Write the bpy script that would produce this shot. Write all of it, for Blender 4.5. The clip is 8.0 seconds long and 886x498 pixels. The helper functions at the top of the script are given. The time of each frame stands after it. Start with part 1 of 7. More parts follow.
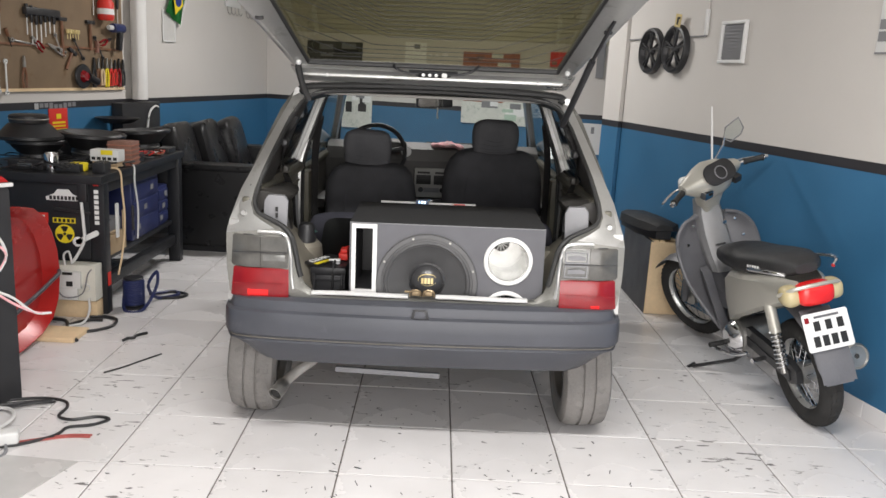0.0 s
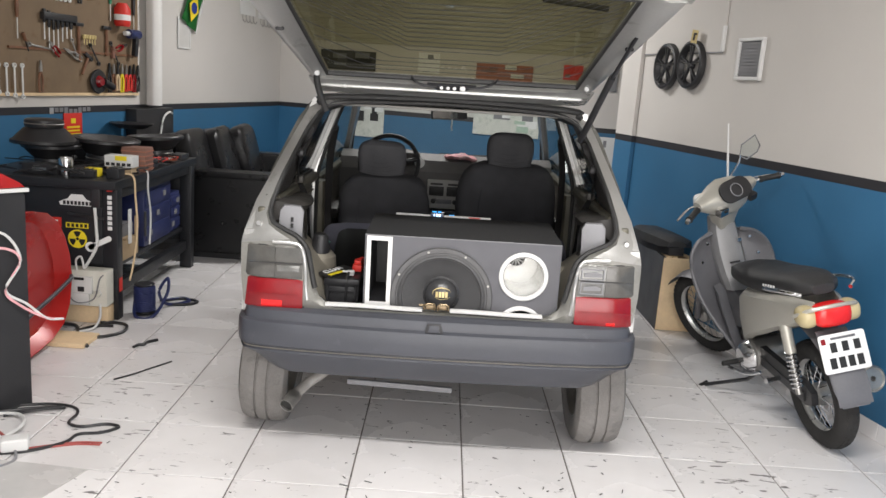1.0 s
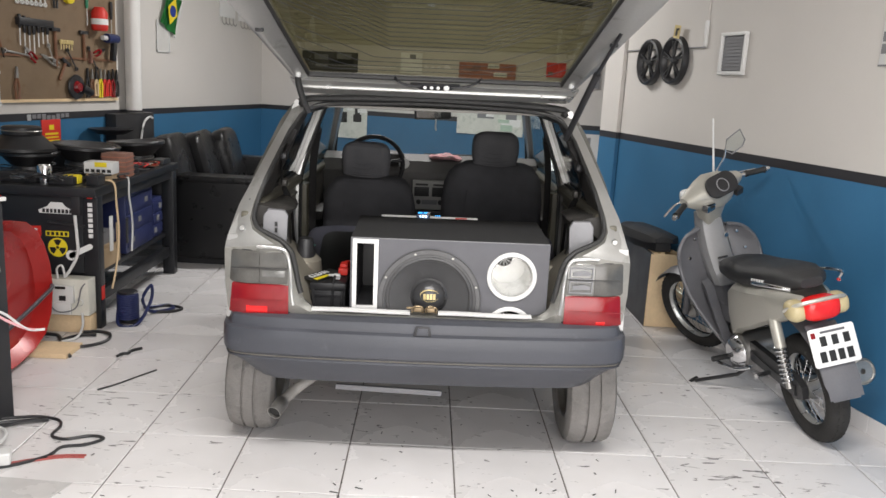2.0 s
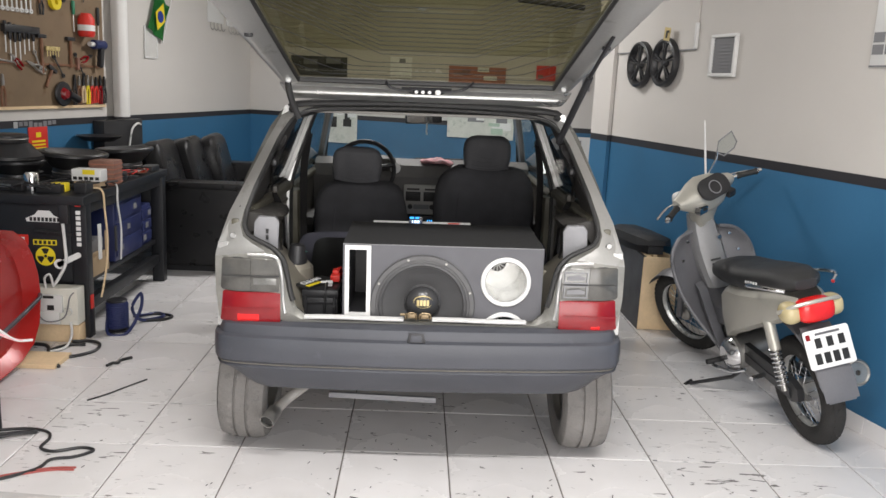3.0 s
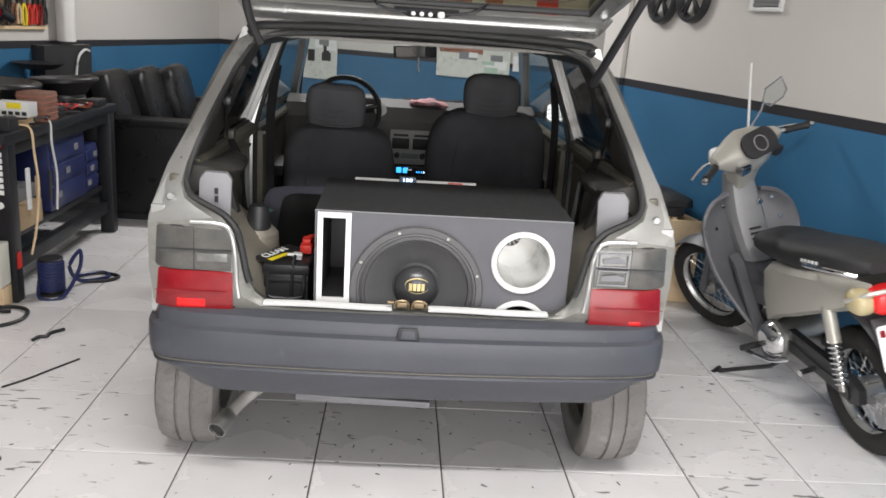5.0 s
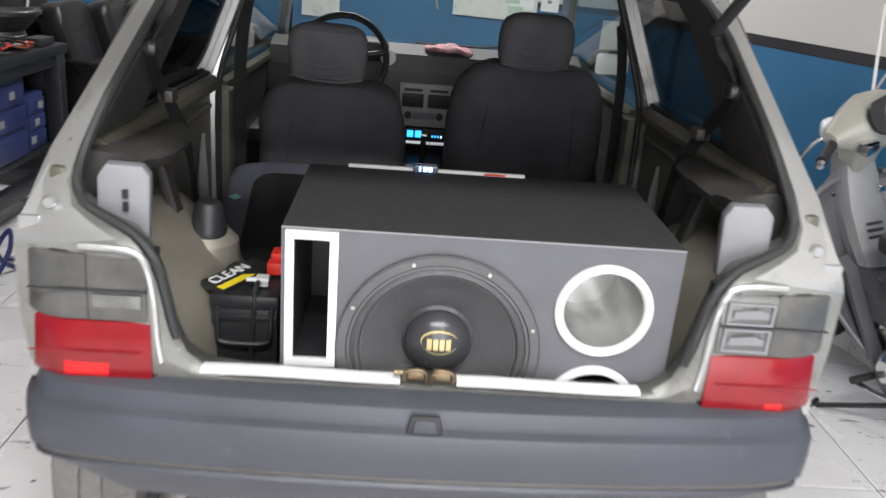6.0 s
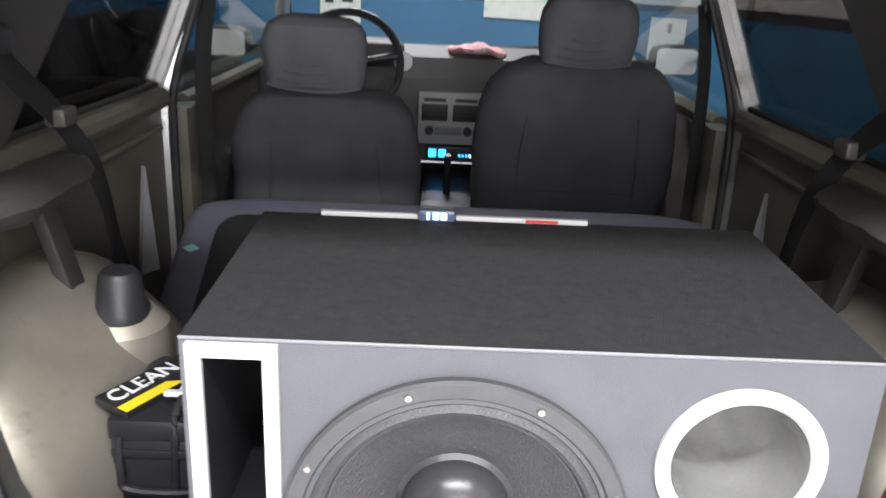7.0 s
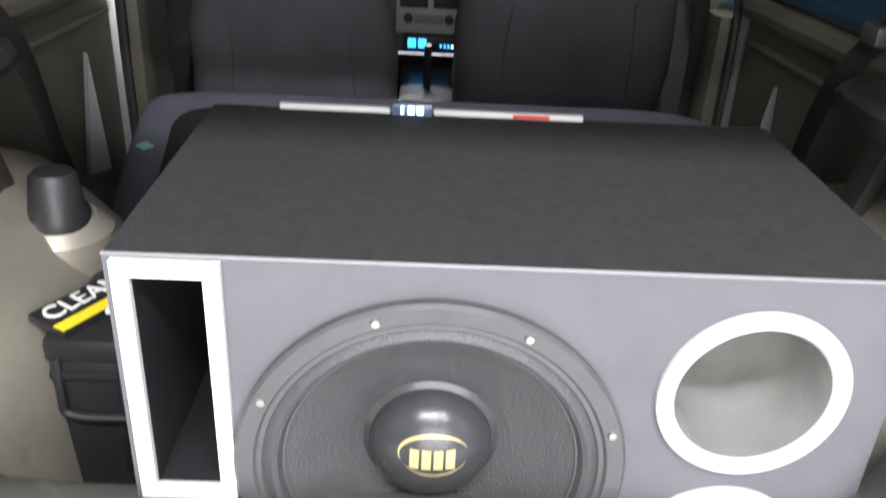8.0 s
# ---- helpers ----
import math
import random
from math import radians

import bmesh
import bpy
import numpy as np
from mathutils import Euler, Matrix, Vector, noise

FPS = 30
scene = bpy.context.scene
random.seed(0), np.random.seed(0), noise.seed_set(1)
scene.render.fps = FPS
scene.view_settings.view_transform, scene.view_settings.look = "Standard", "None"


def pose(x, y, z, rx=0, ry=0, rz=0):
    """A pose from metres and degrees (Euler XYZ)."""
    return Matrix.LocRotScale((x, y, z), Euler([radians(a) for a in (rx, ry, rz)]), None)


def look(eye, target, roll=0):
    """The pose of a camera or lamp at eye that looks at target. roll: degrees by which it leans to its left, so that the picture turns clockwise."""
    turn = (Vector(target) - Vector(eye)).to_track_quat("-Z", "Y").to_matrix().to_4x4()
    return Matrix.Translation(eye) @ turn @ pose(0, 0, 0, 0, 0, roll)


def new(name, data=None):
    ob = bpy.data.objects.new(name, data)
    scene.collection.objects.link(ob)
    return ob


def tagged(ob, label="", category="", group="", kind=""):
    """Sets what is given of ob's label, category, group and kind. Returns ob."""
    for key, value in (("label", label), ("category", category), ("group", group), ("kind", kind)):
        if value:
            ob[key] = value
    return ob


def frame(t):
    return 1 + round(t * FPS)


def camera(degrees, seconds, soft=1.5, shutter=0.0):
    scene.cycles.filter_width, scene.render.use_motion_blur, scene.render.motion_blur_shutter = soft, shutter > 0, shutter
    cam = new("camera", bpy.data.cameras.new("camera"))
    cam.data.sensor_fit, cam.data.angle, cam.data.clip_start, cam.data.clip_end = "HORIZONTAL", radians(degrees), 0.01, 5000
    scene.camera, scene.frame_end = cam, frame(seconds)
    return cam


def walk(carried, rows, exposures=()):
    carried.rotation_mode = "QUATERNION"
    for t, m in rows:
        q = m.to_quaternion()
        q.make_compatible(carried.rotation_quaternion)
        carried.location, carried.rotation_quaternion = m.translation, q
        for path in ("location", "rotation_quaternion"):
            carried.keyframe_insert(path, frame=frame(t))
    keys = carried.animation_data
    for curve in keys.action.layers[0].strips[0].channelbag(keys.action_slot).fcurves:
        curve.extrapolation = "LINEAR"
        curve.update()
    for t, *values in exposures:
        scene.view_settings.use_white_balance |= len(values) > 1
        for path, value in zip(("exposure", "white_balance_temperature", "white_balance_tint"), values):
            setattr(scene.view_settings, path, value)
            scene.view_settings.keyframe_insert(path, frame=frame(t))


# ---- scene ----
cam = camera(57.9, 8.0, shutter=0.5)
PATH = [
    (0, (0.015, -0.223, 1.513), (0.046, 1.729, 1.08), 3.2),
    (0.5, (0.011, -0.233, 1.508), (0.045, 1.717, 1.064), 3.5),
    (1, (-0.021, -0.203, 1.525), (-0.007, 1.754, 1.113), 4.2),
    (2.5, (-0.028, -0.155, 1.524), (0.039, 1.801, 1.114), 2.8),
    (3, (-0.034, -0.137, 1.526), (0.038, 1.821, 1.125), 2.8),
    (3.5, (-0.027, -0.097, 1.515), (0.045, 1.858, 1.098), 2.8),
    (4, (-0.031, 0.036, 1.501), (0.038, 1.988, 1.07), 3.0),
    (4.5, (-0.084, 0.236, 1.506), (0.06, 2.171, 1.023), 4.0),
    (4.7, (-0.082, 0.338, 1.493), (0.058, 2.268, 0.988), 4.2),
    (5.8, (-0.076, 1.251, 1.425), (0.043, 3.137, 0.770), 5.08),
    (6, (-0.095, 1.419, 1.409), (0.03, 3.297, 0.733), 5.5),
    (6.5, (-0.084, 1.756, 1.352), (0.043, 3.638, 0.686), 5.65),
    (6.8, (-0.056, 1.959, 1.314), (-0.004, 3.861, 0.699), 4.03),
    (7, (-0.036, 2.052, 1.306), (-0.01, 3.942, 0.65), 3.24),
    (7.2, (-0.030, 2.110, 1.301), (0.003, 3.983, 0.601), 3.11),
    (7.5, (-0.025, 2.165, 1.285), (0.042, 4.026, 0.556), 3.45),
    (8, (-0.025, 2.18, 1.264), (0.056, 3.97, 0.377), 4.02),
]
LIGHTEN = [(0, 0.0, 6500, 10), (4.7, 0.0, 6450, 10), (6.0, 0.25, 6200, 10), (6.5, 0.52, 6200, 11), (7.0, 0.83, 6150, 11), (7.5, 0.92, 6150, 11), (8.0, 0.88, 6150, 10)]
walk(cam, [(t, look(eye, target, roll)) for t, eye, target, roll in PATH], LIGHTEN)

# ---- world and light ----
world = bpy.data.worlds.new("sky")
scene.world = world
world.use_nodes = True
wn = world.node_tree.nodes
sky = wn.new("ShaderNodeTexSky")
sky.sky_type, sky.sun_disc = "NISHITA", False
sky.sun_elevation, sky.sun_rotation = radians(55), radians(200)
wn["Background"].inputs["Strength"].default_value = 0.06
world.node_tree.links.new(sky.outputs[0], wn["Background"].inputs["Color"])
sun = new("sun", bpy.data.lights.new("sun", "SUN"))
sun.data.energy, sun.data.angle, sun.data.color = 1.2, radians(12), (1, 0.97, 0.92)
sun.matrix_basis = look((0, -8, 12), (-1.5, -3, 0))
door_light = new("doorway_daylight", bpy.data.lights.new("doorway_daylight", "AREA"))
door_light.data.shape, door_light.data.size, door_light.data.size_y = "RECTANGLE", 3.0, 2.4
door_light.data.energy, door_light.data.color = 126, (1, 0.958, 0.93)
door_light.matrix_basis = look((0.6, -0.96, 1.3), (0.9, 6, 0.9))
# fill lamps added overhead to brighten the floor and the far end
fill_spots = []
for tx, ty in ((-0.4, 1.15), (0.65, 1.15), (-0.4, 6.4)):
    tl = new("ceiling_fill", bpy.data.lights.new("ceiling_fill", "AREA"))
    tl.data.shape, tl.data.size, tl.data.size_y = "RECTANGLE", 1.2, 0.12
    tl.data.energy, tl.data.color = 52 if ty < 4 else 75, (1, 0.975, 0.955)
    tl.matrix_basis = look((tx, ty, 2.9), (tx, ty, 0))
    fill_spots.append((tx, ty))


# ---- materials ----
def M(name, col, rough=0.5, metal=0.0, var=0.12, scale=6.0, bump=0.05, fine=140.0, spec=0.5, dirt=None, dirt_at=0.62, rnd=0.0):
    """A surface with two scales of variation, fine relief and, where dirt is given, blotches of that colour."""
    m = bpy.data.materials.new(name)
    m.use_nodes = True
    n, l = m.node_tree.nodes, m.node_tree.links
    b = n["Principled BSDF"]
    b.inputs["Roughness"].default_value = rough
    b.inputs["Metallic"].default_value = metal
    b.inputs["Specular IOR Level"].default_value = spec
    co = n.new("ShaderNodeTexCoord")
    big, small = n.new("ShaderNodeTexNoise"), n.new("ShaderNodeTexNoise")
    big.inputs["Scale"].default_value, big.inputs["Detail"].default_value = scale, 5
    small.inputs["Scale"].default_value, small.inputs["Detail"].default_value = fine, 3
    for t in (big, small):
        l.new(co.outputs["Object"], t.inputs["Vector"])
    mixv = n.new("ShaderNodeMath")
    mixv.operation = "MULTIPLY_ADD"
    l.new(small.outputs["Fac"], mixv.inputs[0])
    mixv.inputs[1].default_value = 0.4
    l.new(big.outputs["Fac"], mixv.inputs[2])
    ramp = n.new("ShaderNodeMapRange")
    ramp.inputs["From Min"].default_value, ramp.inputs["From Max"].default_value = 0.4, 1.0
    ramp.inputs["To Min"].default_value, ramp.inputs["To Max"].default_value = 1 - var, 1 + var
    l.new(mixv.outputs[0], ramp.inputs["Value"])
    mul = n.new("ShaderNodeVectorMath")
    mul.operation = "SCALE"
    mul.inputs[0].default_value = col
    l.new(ramp.outputs[0], mul.inputs["Scale"])
    out = mul.outputs[0]
    if rnd:
        info, rr = n.new("ShaderNodeObjectInfo"), n.new("ShaderNodeMapRange")
        rr.inputs["To Min"].default_value, rr.inputs["To Max"].default_value = 1 - rnd, 1 + rnd
        l.new(info.outputs["Random"], rr.inputs["Value"])
        m2 = n.new("ShaderNodeVectorMath")
        m2.operation = "SCALE"
        l.new(out, m2.inputs[0])
        l.new(rr.outputs[0], m2.inputs["Scale"])
        out = m2.outputs[0]
    if dirt:
        dn, dr, mx = n.new("ShaderNodeTexNoise"), n.new("ShaderNodeMapRange"), n.new("ShaderNodeMix")
        dn.inputs["Scale"].default_value, dn.inputs["Detail"].default_value = scale * 2.3, 8
        dn.inputs["Roughness"].default_value = 0.65
        l.new(co.outputs["Object"], dn.inputs["Vector"])
        dr.inputs["From Min"].default_value, dr.inputs["From Max"].default_value = dirt_at, dirt_at + 0.12
        l.new(dn.outputs["Fac"], dr.inputs["Value"])
        mx.data_type = "RGBA"
        l.new(dr.outputs[0], mx.inputs["Factor"])
        l.new(out, mx.inputs["A"])
        mx.inputs["B"].default_value = (*dirt, 1)
        out = mx.outputs["Result"]
    l.new(out, b.inputs["Base Color"])
    rv = n.new("ShaderNodeMapRange")
    rv.inputs["To Min"].default_value, rv.inputs["To Max"].default_value = max(rough - 0.12, 0.02), min(rough + 0.12, 1)
    l.new(big.outputs["Fac"], rv.inputs["Value"])
    l.new(rv.outputs[0], b.inputs["Roughness"])
    if bump:
        bp = n.new("ShaderNodeBump")
        bp.inputs["Strength"].default_value, bp.inputs["Distance"].default_value = bump, 0.01
        l.new(small.outputs["Fac"], bp.inputs["Height"])
        l.new(bp.outputs[0], b.inputs["Normal"])
    return m


def glow(name, col, power):
    m = M(name, col, 0.3)
    b = m.node_tree.nodes["Principled BSDF"]
    b.inputs["Emission Color"].default_value = (*col, 1)
    b.inputs["Emission Strength"].default_value = power
    return m


def glass(name, col, ior, rough=0.03):
    """Thin tinted sheet: clear straight on, glossier at a glancing angle, alike from both sides."""
    m = bpy.data.materials.new(name)
    m.use_nodes = True
    n, l = m.node_tree.nodes, m.node_tree.links
    tr, gl, mx = n.new("ShaderNodeBsdfTransparent"), n.new("ShaderNodeBsdfGlossy"), n.new("ShaderNodeMixShader")
    lw, po, fr = n.new("ShaderNodeLayerWeight"), n.new("ShaderNodeMath"), n.new("ShaderNodeMapRange")
    tr.inputs["Color"].default_value = (*col, 1)
    gl.inputs["Roughness"].default_value = rough
    lw.inputs["Blend"].default_value = 0.5
    po.operation, po.inputs[1].default_value = "POWER", 5.0
    fr.inputs["To Min"].default_value, fr.inputs["To Max"].default_value = ((ior - 1) / (ior + 1)) ** 2, 0.9
    l.new(lw.outputs["Facing"], po.inputs[0])
    l.new(po.outputs[0], fr.inputs["Value"])
    l.new(fr.outputs[0], mx.inputs[0])
    l.new(tr.outputs[0], mx.inputs[1])
    l.new(gl.outputs[0], mx.inputs[2])
    l.new(mx.outputs[0], n["Material Output"].inputs["Surface"])
    return m


def tile_material():
    """Glazed off-white tile with black heel scuffs and grey wear."""
    m = M("floor_tile_glaze", (0.73, 0.712, 0.71), 0.26, 0, 0.0, 2.2, 0.02, 60, 0.5, None, 0.6, 0.045)
    n, l = m.node_tree.nodes, m.node_tree.links
    b = n["Principled BSDF"]
    base = b.inputs["Base Color"].links[0].from_socket
    co = n.new("ShaderNodeTexCoord")
    geo = n.new("ShaderNodeNewGeometry")
    mp = n.new("ShaderNodeMapping")
    mp.inputs["Scale"].default_value = (1, 3.2, 1)
    mp.inputs["Rotation"].default_value = (0, 0, 0.7)
    l.new(geo.outputs["Position"], mp.inputs["Vector"])
    sc = n.new("ShaderNodeTexNoise")
    sc.inputs["Scale"].default_value, sc.inputs["Detail"].default_value, sc.inputs["Distortion"].default_value = 13, 4, 0.8
    l.new(mp.outputs[0], sc.inputs["Vector"])
    area = n.new("ShaderNodeTexNoise")
    area.inputs["Scale"].default_value, area.inputs["Detail"].default_value = 1.1, 2
    l.new(geo.outputs["Position"], area.inputs["Vector"])
    ad = n.new("ShaderNodeMath")
    ad.operation = "MULTIPLY_ADD"
    ad.inputs[1].default_value = 0.35
    l.new(area.outputs["Fac"], ad.inputs[0])
    l.new(sc.outputs["Fac"], ad.inputs[2])
    r = n.new("ShaderNodeMapRange")
    r.inputs["From Min"].default_value, r.inputs["From Max"].default_value, r.inputs["To Max"].default_value = 0.842, 0.89, 0.85
    l.new(ad.outputs[0], r.inputs["Value"])
    mx = n.new("ShaderNodeMix")
    mx.data_type = "RGBA"
    l.new(r.outputs[0], mx.inputs["Factor"])
    l.new(base, mx.inputs["A"])
    mx.inputs["B"].default_value = (0.07, 0.065, 0.065, 1)
    # broad grey traffic film
    g = n.new("ShaderNodeTexNoise")
    g.inputs["Scale"].default_value, g.inputs["Detail"].default_value = 3.2, 7
    l.new(geo.outputs["Position"], g.inputs["Vector"])
    gr = n.new("ShaderNodeMapRange")
    gr.inputs["From Min"].default_value, gr.inputs["From Max"].default_value, gr.inputs["To Max"].default_value = 0.38, 0.85, 0.3
    l.new(g.outputs["Fac"], gr.inputs["Value"])
    m3 = n.new("ShaderNodeMix")
    m3.data_type = "RGBA"
    l.new(gr.outputs[0], m3.inputs["Factor"])
    l.new(mx.outputs["Result"], m3.inputs["A"])
    m3.inputs["B"].default_value = (0.44, 0.42, 0.405, 1)
    l.new(m3.outputs["Result"], b.inputs["Base Color"])
    return m


TILE = tile_material()
GROUT = M("floor_grout", (0.13, 0.11, 0.10), 0.9, 0, 0.3, 20, 0.2)
WHITE_WALL = M("cream_wall_paint", (0.57, 0.545, 0.515), 0.75, 0, 0.05, 1.3, 0.08, 220, 0.3, (0.56, 0.53, 0.49), 0.66)
BLUE_WALL = M("blue_wall_paint", (0.036, 0.138, 0.262), 0.45, 0, 0.14, 2.0, 0.08, 220, 0.4, (0.06, 0.19, 0.33), 0.68)
BAND = M("black_wall_band", (0.022, 0.021, 0.025), 0.5, 0, 0.2, 4, 0.05)
CEIL = M("white_ceiling_lining", (0.62, 0.61, 0.57), 0.5, 0, 0.06, 2)
LINING = M("beige_slat_lining", (0.42, 0.40, 0.32), 0.55, 0, 0.1, 3)
CONCRETE = M("outside_paving", (0.36, 0.35, 0.33), 0.9, 0, 0.25, 1.2, 0.2, 60, 0.3, (0.25, 0.24, 0.22))
SILVER = M("silver_car_paint", (0.46, 0.46, 0.45), 0.32, 0.7, 0.10, 3, 0.02, 90, 0.5, (0.245, 0.24, 0.215), 0.58)
# lower paint: dust, plus a darker colour standing in for dimmer reflections
DUSTY_DIM = M("dusty_dimmed_lower_paint", (0.25, 0.245, 0.225), 0.42, 0.4, 0.2, 5, 0.04, 90, 0.5, (0.15, 0.145, 0.125), 0.56)
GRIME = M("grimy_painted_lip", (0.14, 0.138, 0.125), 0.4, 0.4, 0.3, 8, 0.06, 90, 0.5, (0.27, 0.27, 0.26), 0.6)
BRIGHT_RIM = M("bright_wheel_rim", (0.62, 0.62, 0.60), 0.3, 0.6, 0.15, 12, 0.03)
SILVER_IN = M("inner_body_paint", (0.31, 0.285, 0.235), 0.36, 0.5, 0.12, 5, 0.03, 60, 0.5, (0.24, 0.215, 0.17), 0.62)
OLIVE_TRIM = M("olive_painted_trim", (0.105, 0.098, 0.074), 0.36, 0.15, 0.2, 6, 0.08, 200, 0.5, (0.05, 0.046, 0.036), 0.6)
BUMPER = M("grey_bumper_plastic", (0.056, 0.059, 0.070), 0.38, 0, 0.18, 4, 0.12, 260, 0.4, (0.085, 0.088, 0.10), 0.62)
SEAL = M("black_rubber", (0.018, 0.018, 0.018), 0.6, 0, 0.2, 10, 0.1)
TRIM = M("dark_trim_plastic", (0.045, 0.042, 0.039), 0.55, 0, 0.25, 8, 0.15, 240)
TRIM2 = M("brown_grey_trim", (0.062, 0.056, 0.048), 0.42, 0, 0.2, 8, 0.15, 240)
GREY_PLATE = M("light_grey_plastic", (0.195, 0.195, 0.205), 0.5, 0, 0.08, 6, 0.05)
CLOTH = M("black_seat_cloth", (0.07, 0.07, 0.076), 0.92, 0, 0.2, 9, 0.5, 420, 0.15)
CLOTH2 = M("violet_grey_cloth", (0.10, 0.10, 0.125), 0.92, 0, 0.15, 9, 0.5, 420, 0.15)
CARPET = M("black_box_carpet", (0.040, 0.040, 0.041), 0.95, 0, 0.22, 60, 0.5, 520, 0.1, (0.050, 0.049, 0.047), 0.55)
# same box carpet, lightened to paint in daylight on the front panel
CARPET_LIT = M("daylit_box_carpet", (0.122, 0.122, 0.132), 0.9, 0, 0.10, 12, 0.25, 600, 0.15)
WHITE_PL = M("white_plastic", (0.66, 0.66, 0.65), 0.4, 0, 0.04, 6, 0.02)
BLACK_PL = M("black_plastic", (0.02, 0.02, 0.022), 0.42, 0, 0.2, 8, 0.05)
PAPER_CONE = M("speaker_cone", (0.062, 0.062, 0.064), 0.45, 0, 0.15, 12, 0.3, 300)
RIM_RUBBER = M("speaker_surround", (0.07, 0.07, 0.072), 0.36, 0, 0.15, 12, 0.05)
DUSTCAP = M("speaker_dust_cap", (0.04, 0.04, 0.042), 0.26, 0, 0.15, 12, 0.02)
GOLD = M("gold_print", (0.55, 0.44, 0.20), 0.4, 0.3, 0.15, 20)
CLEAR_PL = M("bright_port_plastic", (0.5, 0.5, 0.48), 0.18, 0.6, 0.14, 14, 0.05)
RED_LENS = M("red_lamp_lens", (0.21, 0.006, 0.010), 0.16, 0, 0.12, 30, 0.08, 300, 0.6)
RED_LENS2 = M("bright_red_reflector", (0.72, 0.02, 0.02), 0.15, 0, 0.1, 30, 0.05, 300, 0.7)
SMOKE_LENS = M("smoked_lamp_lens", (0.095, 0.092, 0.085), 0.14, 0.1, 0.3, 16, 0.08, 200, 0.6)
CLEAR_LENS = M("clear_lamp_lens", (0.17, 0.17, 0.162), 0.12, 0.3, 0.3, 20, 0.08, 200, 0.6)
TYRE = M("dusty_tyre_rubber", (0.21, 0.20, 0.19), 0.9, 0, 0.25, 7, 0.3, 160, 0.2, (0.14, 0.135, 0.13), 0.58)
STEEL = M("worn_steel", (0.40, 0.39, 0.37), 0.38, 0.9, 0.2, 10, 0.08)
CHROME = M("chrome", (0.75, 0.75, 0.76), 0.12, 1.0, 0.08, 10, 0.0)
DARK_METAL = M("dark_metal", (0.05, 0.05, 0.052), 0.4, 0.6, 0.25, 10, 0.1)
BRONZE = M("bronze_latch", (0.20, 0.15, 0.09), 0.35, 0.8, 0.2, 20)
BIKE_SILVER = M("warm_silver_fairing", (0.47, 0.455, 0.405), 0.34, 0.35, 0.08, 4, 0.0)
BIKE_GREY = M("dark_grey_fairing", (0.125, 0.125, 0.135), 0.42, 0.1, 0.15, 5, 0.05)
COLUMN_GREY = M("silver_grey_cover", (0.24, 0.24, 0.245), 0.4, 0.2, 0.12, 5, 0.03)
BIKE_SEAT = M("black_vinyl_seat", (0.022, 0.022, 0.023), 0.5, 0, 0.2, 10, 0.3, 300)
LEATHER = M("black_leatherette", (0.010, 0.010, 0.011), 0.3, 0, 0.2, 8, 0.2, 180, 0.32)
PEG = M("brown_hardboard", (0.20, 0.142, 0.09), 0.7, 0, 0.15, 5, 0.1, 160, 0.3, (0.17, 0.11, 0.062), 0.58)
PINE = M("pale_raw_wood", (0.70, 0.53, 0.33), 0.7, 0, 0.15, 6, 0.1, 60, 0.3)
BENCH = M("charcoal_bench_paint", (0.014, 0.015, 0.018), 0.42, 0.1, 0.2, 5, 0.08)
RED_PAINT = M("red_car_paint", (0.40, 0.016, 0.014), 0.25, 0.05, 0.08, 4, 0.0, 80, 0.6)
BLUE_PL = M("navy_plastic", (0.02, 0.028, 0.10), 0.4, 0, 0.2, 10)
YELLOW = M("yellow_vinyl", (0.78, 0.62, 0.02), 0.5, 0, 0.06, 10)
RED_VINYL = M("red_vinyl", (0.62, 0.03, 0.02), 0.5, 0, 0.08, 10)
WHITE_VINYL = M("white_vinyl", (0.75, 0.75, 0.74), 0.5, 0, 0.06, 10)
BLACK_VINYL = M("black_vinyl", (0.012, 0.012, 0.012), 0.5, 0, 0.06, 10)
GREEN = M("green_flag_cloth", (0.02, 0.20, 0.04), 0.8, 0, 0.1, 10)
BLUE_FLAG = M("blue_flag_print", (0.01, 0.03, 0.22), 0.8, 0, 0.1, 10)
PAPER = M("printed_paper", (0.62, 0.63, 0.58), 0.7, 0, 0.1, 10, 0.05, 40, 0.3, (0.42, 0.46, 0.42), 0.55)
RED_PAPER = M("brown_red_paper", (0.34, 0.13, 0.08), 0.7, 0, 0.2, 10)
PINK = M("pink_cloth", (0.78, 0.40, 0.43), 0.9, 0, 0.2, 20, 0.4, 140, 0.2, (0.80, 0.66, 0.66), 0.52)
PVC = M("white_pvc_pipe", (0.70, 0.69, 0.67), 0.35, 0, 0.05, 4)
LED_BLUE = glow("blue_display", (0.05, 0.42, 1.0), 1.8)
LED_WHITE = glow("white_blue_display", (0.55, 0.75, 1.0), 2.5)
# glow of the added overhead fill fixtures
FILL_GLOW = glow("fill_fixture_glow", (0.95, 0.98, 1.0), 4.0)
COPPER = M("copper_brown_box", (0.22, 0.11, 0.08), 0.5, 0.1, 0.3, 12)
CARD = M("cardboard", (0.42, 0.31, 0.19), 0.85, 0, 0.12, 8)
WOOD_H = M("brown_tool_handle", (0.18, 0.08, 0.04), 0.5, 0, 0.25, 20)
GREEN_PL = M("green_tool_plastic", (0.03, 0.22, 0.12), 0.45)
GLASS_HATCH = glass("olive_tinted_glass", (0.36, 0.345, 0.235), 1.5)
GLASS_DARK = glass("black_film_glass", (0.36, 0.355, 0.345), 1.45)
GLASS_CLEAR = glass("clear_glass", (0.82, 0.86, 0.85), 1.35)
MIRROR = M("mirror_glass", (0.85, 0.85, 0.85), 0.03, 1.0, 0.0, 5, 0.0)

# ---- mesh helpers ----
WORLD_OF = {}


